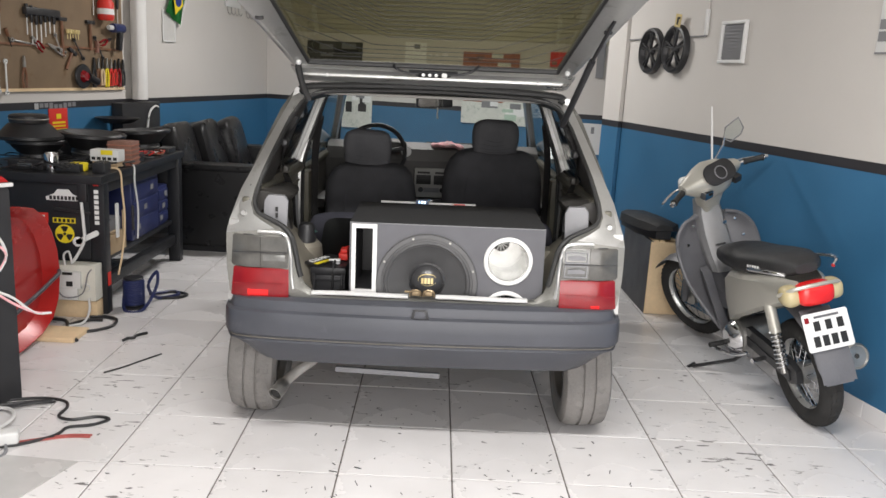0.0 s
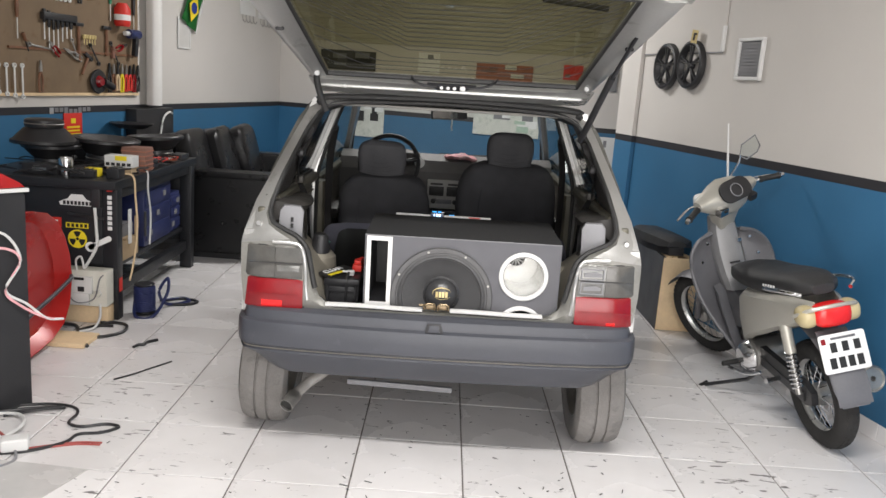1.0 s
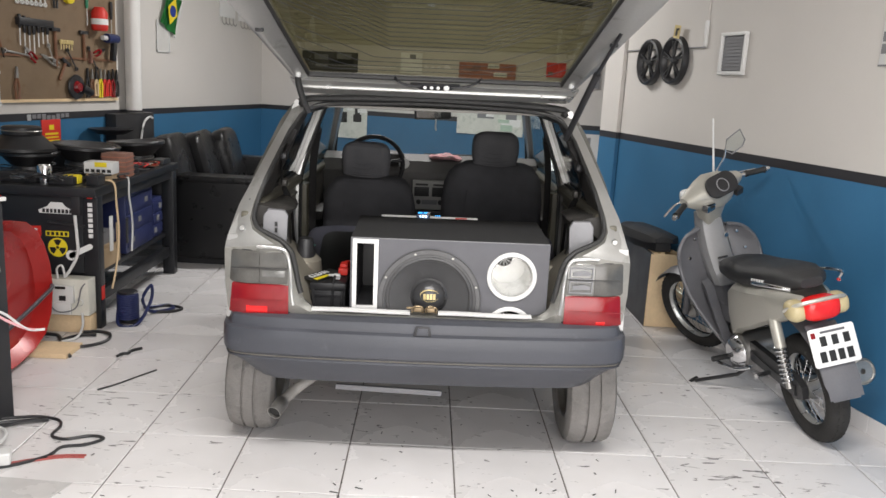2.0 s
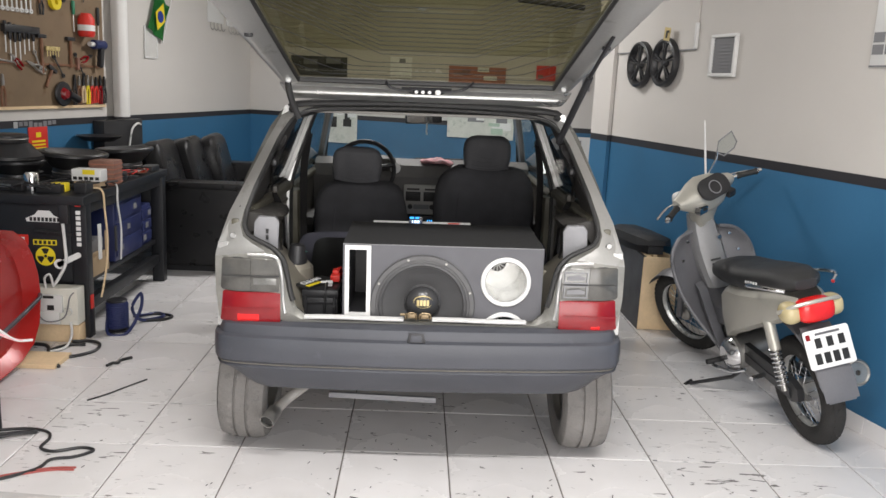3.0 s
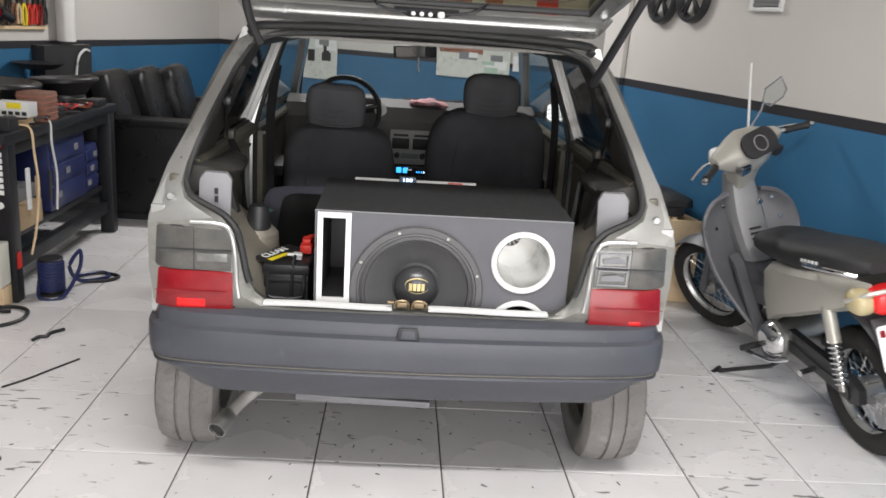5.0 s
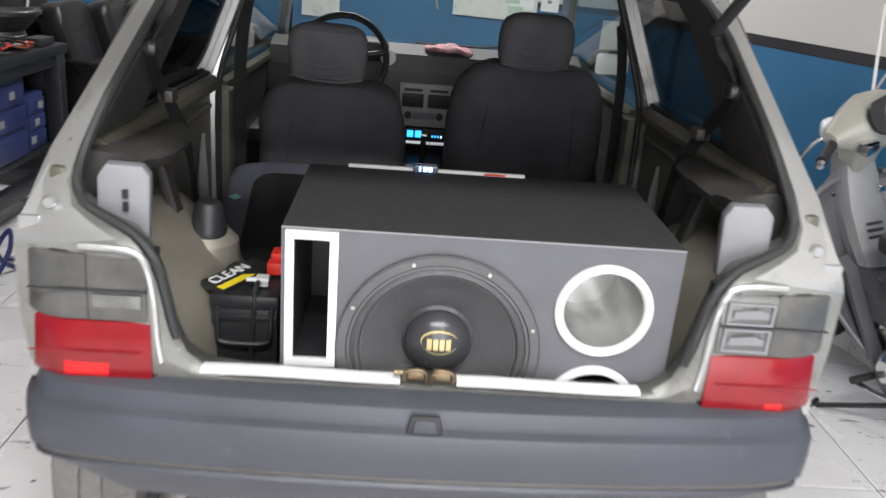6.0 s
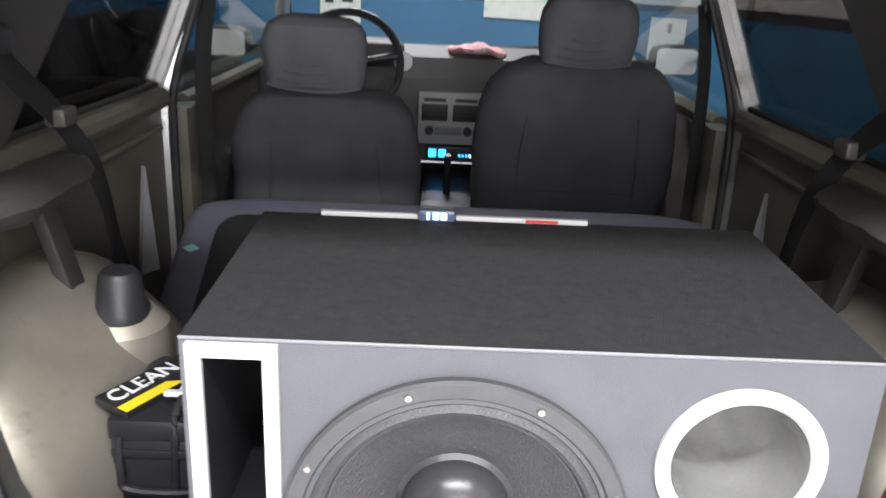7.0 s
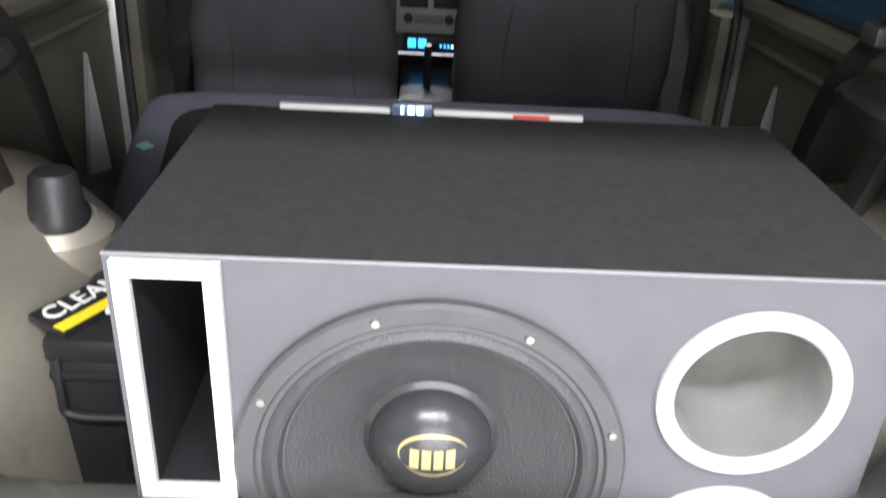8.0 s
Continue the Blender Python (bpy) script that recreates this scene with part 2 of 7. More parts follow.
def thing(name, at, label, category, group="", kind="", rot=None):
    """An Empty at a thing's base, tagged."""
    e = new(name)
    e.empty_display_size = 0.05
    m = Matrix.Translation(at) if rot is None else rot
    e.matrix_basis = m
    WORLD_OF[e.name] = m
    return tagged(e, label, category, group, kind)


def part(name, bm, material, parent, label="", local=False, smooth=True):
    """Links a bmesh as one mesh under a thing or part. Vertices are in world places, or the thing's own where local."""
    me = bpy.data.meshes.new(name)
    bm.normal_update()
    bm.to_mesh(me)
    bm.free()
    for mt in (material if isinstance(material, (list, tuple)) else (material,)):
        me.materials.append(mt)
    if smooth:
        me.polygons.foreach_set("use_smooth", [True] * len(me.polygons))
        me.set_sharp_from_angle(angle=radians(35))
    ob = new(name, me)
    if parent is not None:
        ob.parent = parent
        pm = WORLD_OF.get(parent.name, Matrix.Identity(4))
        if not local:
            ob.matrix_parent_inverse = pm.inverted()
    WORLD_OF[ob.name] = Matrix.Identity(4)
    if label:
        ob["label"] = label
    return ob


def solo(name, bm, material, label, category, group="", kind="", smooth=True):
    return tagged(part(name, bm, material, None, "", False, smooth), label, category, group, kind)


def B(*boxes, bevel=0.0, seg=2, rot=None, at=None):
    """bmesh of boxes (cx, cy, cz, sx, sy, sz), bevelled, then turned by rot and moved."""
    bm = bmesh.new()
    for cx, cy, cz, sx, sy, sz in boxes:
        r = bmesh.ops.create_cube(bm, size=1, matrix=Matrix.Translation((cx, cy, cz)) @ Matrix.Diagonal((sx, sy, sz, 1)))
    if bevel:
        bmesh.ops.bevel(bm, geom=bm.edges[:], offset=bevel, segments=seg, profile=0.6, affect="EDGES")
    if rot is not None:
        bmesh.ops.transform(bm, matrix=rot, verts=bm.verts)
    return bm


def add(bm, other):
    """Joins other into bm."""
    me = bpy.data.meshes.new("tmp")
    other.to_mesh(me)
    other.free()
    bm.from_mesh(me)
    bpy.data.meshes.remove(me)
    return bm


def sweep(points, radius, sides=8, closed=False, bm=None, taper=None):
    """A tube along points."""
    bm = bm or bmesh.new()
    pts = [Vector(p) for p in points]
    rings = []
    up = Vector((0.13, 0.21, 1)).normalized()
    for i, p in enumerate(pts):
        a = pts[i - 1] if (i or closed) else p
        b = pts[(i + 1) % len(pts)] if (i < len(pts) - 1 or closed) else p
        d = (b - a).normalized()
        s = d.cross(up)
        if s.length < 1e-3:
            s = d.cross(Vector((1, 0, 0)))
        s.normalize()
        u = s.cross(d)
        r = radius if taper is None else radius * taper[i]
        rings.append([bm.verts.new(p + r * (math.cos(2 * math.pi * k / sides) * s + math.sin(2 * math.pi * k / sides) * u)) for k in range(sides)])
    n = len(rings)
    for i in range(n if closed else n - 1):
        ra, rb = rings[i], rings[(i + 1) % n]
        for k in range(sides):
            bm.faces.new((ra[k], ra[(k + 1) % sides], rb[(k + 1) % sides], rb[k]))
    if not closed:
        bm.faces.new(rings[0][::-1])
        bm.faces.new(rings[-1])
    return bm


def smooth_path(points, n=6):
    """A soft curve through points."""
    p = [Vector(q) for q in points]
    out = []
    for i in range(len(p) - 1):
        a, b, c, d = p[max(i - 1, 0)], p[i], p[i + 1], p[min(i + 2, len(p) - 1)]
        for k in range(n):
            t = k / n
            out.append(0.5 * (2 * b + (c - a) * t + (2 * a - 5 * b + 4 * c - d) * t * t + (3 * b - a - 3 * c + d) * t ** 3))
    out.append(p[-1])
    return out


def lathe(profile, sides=32, m=None, bm=None, closed=False, arc=1.0):
    """Turns a profile of (radius, height) about z, then places it by m."""
    bm = bm or bmesh.new()
    m = m or Matrix.Identity(4)
    rings = []
    for r, h in profile:
        if r < 1e-6:
            rings.append([bm.verts.new(m @ Vector((0, 0, h)))])
        else:
            rings.append([bm.verts.new(m @ Vector((r * math.cos(arc * 2 * math.pi * k / sides), r * math.sin(arc * 2 * math.pi * k / sides), h))) for k in range(sides)])
    pairs = list(zip(rings, rings[1:])) + ([(rings[-1], rings[0])] if closed else [])
    for a, b in pairs:
        for k in range(sides if arc == 1.0 else sides - 1):
            j = (k + 1) % sides
            if len(a) == 1 and len(b) > 1:
                bm.faces.new((a[0], b[k], b[j]))
            elif len(b) == 1 and len(a) > 1:
                bm.faces.new((a[k], a[j], b[0]))
            elif len(a) > 1:
                bm.faces.new((a[k], a[j], b[j], b[k]))
    return bm


def loft(rings, closed=True, caps=True, bm=None):
    """Skins rings of equally many points."""
    bm = bm or bmesh.new()
    rs = [[bm.verts.new(p) for p in ring] for ring in rings]
    for a, b in zip(rs, rs[1:]):
        n = len(a)
        for k in range(n if closed else n - 1):
            j = (k + 1) % n
            bm.faces.new((a[k], a[j], b[j], b[k]))
    if caps and closed:
        bm.faces.new(rs[0][::-1])
        bm.faces.new(rs[-1])
    return bm


def slab(poly, depth, m=None, bevel=0.0, bm=None):
    """A flat outline in x, y, thickened along z from 0 to depth, then placed by m."""
    own = bmesh.new()
    vs = [own.verts.new((x, y, 0)) for x, y in poly]
    f = own.faces.new(vs)
    r = bmesh.ops.extrude_face_region(own, geom=[f])
    bmesh.ops.translate(own, vec=(0, 0, depth), verts=[v for v in r["geom"] if isinstance(v, bmesh.types.BMVert)])
    bmesh.ops.recalc_face_normals(own, faces=own.faces)
    if bevel:
        bmesh.ops.bevel(own, geom=own.edges[:], offset=bevel, segments=2, profile=0.6, affect="EDGES")
    if m is not None:
        bmesh.ops.transform(own, matrix=m, verts=own.verts)
    return add(bm, own) if bm else own


def rrect(w, h, r, n=5):
    """Rounded rectangle outline about the middle."""
    out = []
    for cx, cy, a0 in ((w / 2 - r, h / 2 - r, 0), (-w / 2 + r, h / 2 - r, 90), (-w / 2 + r, -h / 2 + r, 180), (w / 2 - r, -h / 2 + r, 270)):
        for k in range(n + 1):
            a = radians(a0 + 90 * k / n)
            out.append((cx + r * math.cos(a), cy + r * math.sin(a)))
    return out


def puff(cx, cy, cz, sx, sy, sz, p=0.35, nu=24, nv=14, wob=0.0, seed=0, m=None):
    """A cushion: a rounded box with soft bulge and a little unevenness."""
    bm = bmesh.new()
    bmesh.ops.create_uvsphere(bm, u_segments=nu, v_segments=nv, radius=1)
    for v in bm.verts:
        q = [math.copysign(abs(c) ** p, c) for c in v.co]
        k = 1 + wob * noise.noise(Vector(v.co) * 2.3 + Vector((seed, 0, 0)))
        v.co = Vector((cx + q[0] * sx / 2 * k, cy + q[1] * sy / 2 * k, cz + q[2] * sz / 2 * k))
    if m is not None:
        bmesh.ops.transform(bm, matrix=m, verts=bm.verts)
    return bm


def words(text, size, m, depth=0.001):
    """A bmesh of lettering in the built-in font, facing +z of m, centred."""
    cu = bpy.data.curves.new("t", "FONT")
    cu.body, cu.size, cu.extrude, cu.align_x, cu.align_y = text, size, depth, "CENTER", "CENTER"
    ob = bpy.data.objects.new("t", cu)
    me = bpy.data.meshes.new_from_object(ob)
    bm = bmesh.new()
    bm.from_mesh(me)
    bpy.data.objects.remove(ob)
    bpy.data.curves.remove(cu)
    bpy.data.meshes.remove(me)
    bmesh.ops.transform(bm, matrix=m, verts=bm.verts)
    return bm


def facing(at, right, up):
    """A pose whose x is right, y is up, z their normal."""
    x = Vector(right).normalized()
    y = Vector(up)
    z = x.cross(y).normalized()
    y = z.cross(x)
    return Matrix(((x.x, y.x, z.x, at[0]), (x.y, y.y, z.y, at[1]), (x.z, y.z, z.z, at[2]), (0, 0, 0, 1)))


REAR = facing((0, 0, 0), (1, 0, 0), (0, 0, 1))  # x right, y up, z towards the entrance (-y)


def rear_at(x, y, z):
    return Matrix.Translation((x, y, z)) @ REAR


def along(a, b):
    """A pose at a whose z points to b."""
    return Matrix.Translation(a) @ (Vector(b) - Vector(a)).to_track_quat("Z", "Y").to_matrix().to_4x4()


def rod(a, b, r, sides=12, bm=None):
    L = (Vector(b) - Vector(a)).length
    return lathe([(0, 0), (r, 0), (r, L), (0, L)], sides, along(a, b), bm)


# ---- the room ----
H_CEIL = 3.0
LEFT_P, LEFT_D = Vector((-2.84, 5.10, 0)), Vector((0.2113, 0.9774, 0))
LEFT_N = Vector((0.9774, -0.2113, 0))
RIGHT_P, RIGHT_D = Vector((2.12, 3.35, 0)), Vector((-0.2288, 0.9735, 0))
RIGHT_N = Vector((-0.9735, -0.2288, 0))
BACK_P, BACK_D = Vector((-1.96, 9.17, 0)), Vector((0.9714, -0.2373, 0))
BACK_N = Vector((-0.2373, -0.9714, 0))


def on_wall(P, D, N, u, z, out=0.0):
    """A pose on a wall: x along the wall to a viewer's right, y up, z into the room."""
    right = Vector((0, 0, 1)).cross(N)
    return facing(P + u * D + out * N + Vector((0, 0, z)), right, (0, 0, 1))


def on_left(u, z, out=0.0):
    return on_wall(LEFT_P, LEFT_D, LEFT_N, u, z, out)


def on_right(u, z, out=0.0):
    return on_wall(RIGHT_P, RIGHT_D, RIGHT_N, u, z, out)


def on_back(u, z, out=0.0):
    return on_wall(BACK_P, BACK_D, BACK_N, u, z, out)


def wall_run(name, P, D, N, u0, u1, band_top, label, thick=0.16):
    """A wall painted blue below, a black band, cream above; the band is 2 mm proud."""
    bm = bmesh.new()
    for z0, z1, mi, pr in ((-0.05, band_top - 0.05, 0, 0.0), (band_top - 0.05, band_top, 1, 0.002), (band_top, H_CEIL + 0.1, 2, 0.0)):
        c = []
        for u, o in ((u0, pr), (u1, pr), (u1, -thick), (u0, -thick)):
            c.append(P + u * D + o * N)
        lo = [bm.verts.new((p.x, p.y, z0)) for p in c]
        hi = [bm.verts.new((p.x, p.y, z1)) for p in c]
        fs = [bm.faces.new(lo), bm.faces.new(hi)] + [bm.faces.new((lo[k], lo[(k + 1) % 4], hi[(k + 1) % 4], hi[k])) for k in range(4)]
        for f in fs:
            f.material_index = mi
    bmesh.ops.recalc_face_normals(bm, faces=bm.faces)
    return solo(name, bm, [BLUE_WALL, BAND, WHITE_WALL], label, "wall", "", "structure", False)


wall_run("wall_west", LEFT_P, LEFT_D, LEFT_N, -7.0, 4.17, 1.15, "cream wall with blue lower half and black band")
wall_run("wall_east", RIGHT_P, RIGHT_D, RIGHT_N, -5.1, 3.16, 1.205, "cream wall with blue lower half and black band")
wall_run("wall_north", BACK_P, BACK_D, BACK_N, -0.16, 4.4, 1.15, "cream back wall with blue lower half and black band")
# the recess beyond the east wall's end
end_e = RIGHT_P + 3.16 * RIGHT_D
wall_run("wall_return", end_e - 0.16 * RIGHT_N, -RIGHT_N, RIGHT_D, -0.16, 0.75, 1.205, "short blue and cream return wall")
rec = end_e - 0.72 * RIGHT_N
wall_run("wall_recess", Vector((rec.x, rec.y, 0)), Vector((0.1, 1, 0)).normalized(), Vector((-1, 0.1, 0)).normalized(), -0.2, 2.6, 1.15, "cream and blue recess wall")
# pilaster on the east wall
pil = bmesh.new()
for u0, u1, z0, z1, mi in ((2.86, 3.16, 1.205, H_CEIL, 2), (2.86, 3.16, 1.155, 1.205, 1), (2.86, 3.16, 0, 1.155, 0)):
    bx = B((0, 0, 0, u1 - u0, z1 - z0, 0.03), rot=on_right((u0 + u1) / 2, (z0 + z1) / 2, 0.0175))
    for f in bx.faces:
        f.material_index = mi
    add(pil, bx)
solo("pilaster", pil, [BLUE_WALL, BAND, WHITE_WALL], "cream and blue painted pilaster on the wall", "pilaster", "", "structure", False)
# unseen entrance wall behind the camera, added so its wide opening shapes the daylight
ENT_Y = -0.9
ent = B((-3.0, ENT_Y - 0.1, 1.5, 3.1, 0.2, 3.1), (3.2, ENT_Y - 0.1, 1.5, 2.1, 0.2, 3.1), (0.35, ENT_Y - 0.1, 2.9, 3.6, 0.2, 0.3))
solo("wall_south", ent, WHITE_WALL, "unseen cream wall added round a wide opening to shape daylight", "wall", "", "structure", False)
# ceiling of narrow lining boards in one mesh
cb = bmesh.new()
for k in range(56):
    y = ENT_Y + 0.1 + k * 0.2
    add(cb, B((-0.2, y, H_CEIL + 0.02, 8.6, 0.194, 0.03)))
add(cb, B((-0.2, 3.9, H_CEIL + 0.09, 8.8, 11.6, 0.08)))
solo("ceiling", cb, CEIL, "white boarded ceiling", "ceiling", "", "structure", False)
# unseen fixtures added where the fill lamps hang
for tx, ty in fill_spots:
    fx = thing("fill_fixture", (tx, ty, H_CEIL), "unseen batten added on the ceiling as fill light", "lamp", "ceiling lights")
    part("housing", B((tx, ty, H_CEIL - 0.02, 1.25, 0.09, 0.035), bevel=0.005), WHITE_PL, fx)
    part("tube", rod((tx - 0.6, ty, H_CEIL - 0.055), (tx + 0.6, ty, H_CEIL - 0.055), 0.013), FILL_GLOW, fx)
# skirting tiles along the east wall
for k in range(19):
    u = -1.0 + k * 0.22
    solo("baseboard", B((0, 0, 0, 0.217, 0.085, 0.008), bevel=0.002, seg=1, rot=on_right(u, 0.0425, 0.005)), TILE, "off-white skirting tile along the wall", "baseboard", "skirting tiles", "structure", False)
solo("ground", B((0, -23.2, -0.09, 120, 44.5, 0.06)), CONCRETE, "grey paved street outside the doorway", "ground", "", "structure", False)

# ---- the hatchback car ----
car = thing("hatchback_car", (0, 4.5, 0), "silver compact hatchback with raised tailgate parked on tiles", "car")


def side_x(z):
    return 0.765 if z <= 0.9 else 0.765 - (z - 0.9) * 0.37


def rear_y(z):
    return 2.77 if z <= 0.88 else 2.77 + (z - 0.88) * 0.82


def side_panel(name, polys, material, th=0.035, inset=0.0, label=""):
    """Body side pieces drawn in (y, z) on both flanks, following the cabin's taper."""
    for s in (-1, 1):
        bm = bmesh.new()
        for poly in polys:
            a = [bm.verts.new((s * (side_x(z) - inset), y, z)) for y, z in poly]
            b = [bm.verts.new((s * (side_x(z) - inset - th), y, z)) for y, z in poly]
            n = len(poly)
            bm.faces.new(a)
            bm.faces.new(b[::-1])
            for k in range(n):
                bm.faces.new((a[k], b[k], b[(k + 1) % n], a[(k + 1) % n]))
        bmesh.ops.recalc_face_normals(bm, faces=bm.faces)
        part(name, bm, material, car, label, smooth=False)


def arch(cy, r=0.33, z0=0.26, n=12):
    """Wheel arch outline from front to rear, over the wheel at cy."""
    out = []
    for k in range(n + 1):
        a = math.pi * k / n
        out.append((cy + r * math.cos(a), max(z0, 0.285 + r * math.sin(a))))
    return out


AX_R, AX_F = 3.17, 5.55
lower = [(2.86, 0.55), (2.80, 0.60), (2.80, 0.92), (6.15, 0.90), (6.30, 0.80), (6.33, 0.45), (6.25, 0.26)] + arch(AX_F) + [(4.3, 0.22)] + [(y, z if y > AX_R else max(z, 0.55)) for y, z in arch(AX_R)[:-2]]
side_panel("side_panel", [lower], SILVER)
# quarter pillar, roof rail, centre pillar, windscreen pillar
side_panel("rear_pillar", [[(2.81, 0.92), (rear_y(1.40) + 0.03, 1.405), (3.42, 1.405), (3.32, 1.30), (3.16, 0.92)]], SILVER)
side_panel("roof_rail", [[(3.2, 1.36), (3.2, 1.415), (4.9, 1.415), (4.86, 1.36)]], SILVER)
side_panel("centre_pillar", [[(3.93, 0.92), (3.99, 1.37), (4.08, 1.37), (4.05, 0.92)]], SILVER)
side_panel("windscreen_pillar", [[(4.82, 1.37), (4.9, 1.415), (5.78, 0.93), (5.66, 0.90)]], SILVER)
# window sheets: black film behind the centre pillar, clear in the doors
side_panel("rear_quarter_window", [[(3.16, 0.93), (3.33, 1.30), (3.44, 1.365), (3.985, 1.365), (3.925, 0.93)]], GLASS_DARK, 0.004, 0.012, "black-filmed side glass")
side_panel("door_window", [[(4.055, 0.93), (4.085, 1.365), (4.82, 1.365), (5.62, 0.93)]], GLASS_CLEAR, 0.004, 0.012)
# dark lining on the inner side of the rear pillars and roof rails
side_panel("pillar_lining", [[(2.86, 0.93), (rear_y(1.38) + 0.05, 1.375), (3.44, 1.375), (3.345, 1.30), (3.185, 0.94)]], TRIM, 0.008, 0.037, "dark plastic pillar lining")
side_panel("rail_lining", [[(3.42, 1.352), (3.42, 1.385), (4.9, 1.385), (4.86, 1.352)]], TRIM, 0.008, 0.037)
# roof and bonnet
rb = bmesh.new()
ry = [rear_y(1.43), 3.5, 4.0, 4.5, 4.9]
rows = []
for y in ry:
    top = 1.435 if y < 3.3 else 1.455 if y < 4.8 else 1.425
    rows.append([rb.verts.new((x, y, top - 0.09 * (abs(x) / 0.58) ** 4 + (0.0 if abs(x) < 0.5 else 0.03))) for x in np.linspace(-0.58, 0.58, 13)])
for a, b in zip(rows, rows[1:]):
    for k in range(12):
        rb.faces.new((a[k], a[k + 1], b[k + 1], b[k]))
bmesh.ops.solidify(rb, geom=rb.faces[:], thickness=0.02)
part("roof", rb, SILVER, car)
part("headlining", B((0, 4.05, 1.395, 1.06, 1.62, 0.012), bevel=0.004), M("grey_headlining", (0.28, 0.27, 0.25), 0.9), car)
hood = loft([[(-0.70, 5.70, 0.93), (0.70, 5.70, 0.93), (0.72, 5.70, 0.84), (-0.72, 5.70, 0.84)],
             [(-0.69, 6.1, 0.89), (0.69, 6.1, 0.89), (0.72, 6.1, 0.80), (-0.72, 6.1, 0.80)],
             [(-0.66, 6.36, 0.80), (0.66, 6.36, 0.80), (0.68, 6.36, 0.70), (-0.68, 6.36, 0.70)]])
part("bonnet", hood, SILVER, car)
part("front_bumper", B((0, 6.40, 0.48, 1.5, 0.16, 0.30), bevel=0.05, seg=3), BUMPER, car)
part("grille", B((0, 6.385, 0.70, 1.3, 0.03, 0.12), bevel=0.01), BLACK_PL, car)
for s in (-1, 1):
    part("headlight", B((s * 0.52, 6.39, 0.71, 0.28, 0.04, 0.13), bevel=0.015), CLEAR_LENS, car)
ws = bmesh.new()
f = [ws.verts.new(p) for p in ((-0.70, 5.74, 0.95), (0.70, 5.74, 0.95), (0.575, 4.88, 1.40), (-0.575, 4.88, 1.40))]
ws.faces.new(f)
wso = part("windscreen", ws, GLASS_CLEAR, car)
wso.visible_shadow = False
part("windscreen_seal", sweep([(-0.70, 5.735, 0.95), (0.70, 5.735, 0.95), (0.575, 4.875, 1.40), (-0.575, 4.875, 1.40)], 0.014, 6, True), SEAL, car)
part("wiper", sweep([(-0.05, 5.72, 0.985), (0.30, 5.70, 0.99), (0.58, 5.66, 1.02)], 0.008, 6), BLACK_PL, car)

# rear frame round the tailgate opening: half outlines, inner and outer, from the sill up
IN = [(0, .643), (.36, .643), (.425, .65), (.462, .68), (.483, .73), (.497, .80), (.512, .86), (.55, .90), (.61, .925), (.652, .945), (.672, .98), (.668, 1.03), (.645, 1.12), (.612, 1.21), (.578, 1.30), (.54, 1.362), (.495, 1.39), (.40, 1.408), (0, 1.42)]
OUT = [(0, .60), (.40, .60), (.58, .60), (.70, .605), (.757, .64), (.767, .74), (.767, .84), (.766, .87), (.764, .89), (.760, .92), (.750, .965), (.737, 1.02), (.700, 1.11), (.660, 1.21), (.622, 1.30), (.588, 1.375), (.555, 1.412), (.44, 1.435), (0, 1.448)]


def both(half):
    return [(x, z) for x, z in half] + [(-x, z) for x, z in half[-2:0:-1]]


def ring(pts, dy, k=1.0, c=(0, 1.0)):
    return [(c[0] + (x - c[0]) * k, rear_y(z) + dy, c[1] + (z - c[1]) * k) for x, z in pts]


mid = [((a[0] * 0.5 + b[0] * 0.5), (a[1] * 0.5 + b[1] * 0.5)) for a, b in zip(IN, OUT)]
near_in = [((a[0] * 0.86 + b[0] * 0.14), (a[1] * 0.86 + b[1] * 0.14)) for a, b in zip(IN, OUT)]
frame_bm = loft([ring(both(OUT), 0.09), ring(both(OUT), 0.02), ring(both(mid), -0.004), ring(both(near_in), -0.012)], caps=False)
# faces below 0.885 take the dusty paint with dimmer reflections painted in
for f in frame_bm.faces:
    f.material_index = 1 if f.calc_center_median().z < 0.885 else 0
tf = part("tailgate_frame", frame_bm, [SILVER, DUSTY_DIM], car, "silver painted frame of the tailgate opening")
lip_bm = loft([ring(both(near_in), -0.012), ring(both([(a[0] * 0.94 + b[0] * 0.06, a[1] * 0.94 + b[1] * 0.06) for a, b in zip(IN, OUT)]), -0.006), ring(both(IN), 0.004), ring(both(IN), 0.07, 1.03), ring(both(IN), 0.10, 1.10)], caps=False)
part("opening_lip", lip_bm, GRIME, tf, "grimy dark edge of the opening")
for s in (-1, 1):
    part("gutter_bead", sweep(smooth_path([(s * x, rear_y(z) - 0.012, z) for x, z in ((.505, .665), (.512, .72), (.516, .80), (.528, .862), (.56, .882), (.64, .884))], 4), 0.007, 8), SILVER, tf)
seal_pts = smooth_path([(x, rear_y(z) + 0.002, z) for x, z in both(IN)] + [(0, rear_y(.655) + 0.002, .655)], 3)
part("tailgate_seal", sweep([p for p in seal_pts if p.z > 0.70], 0.011, 8), SEAL, car, "black rubber weatherstrip")
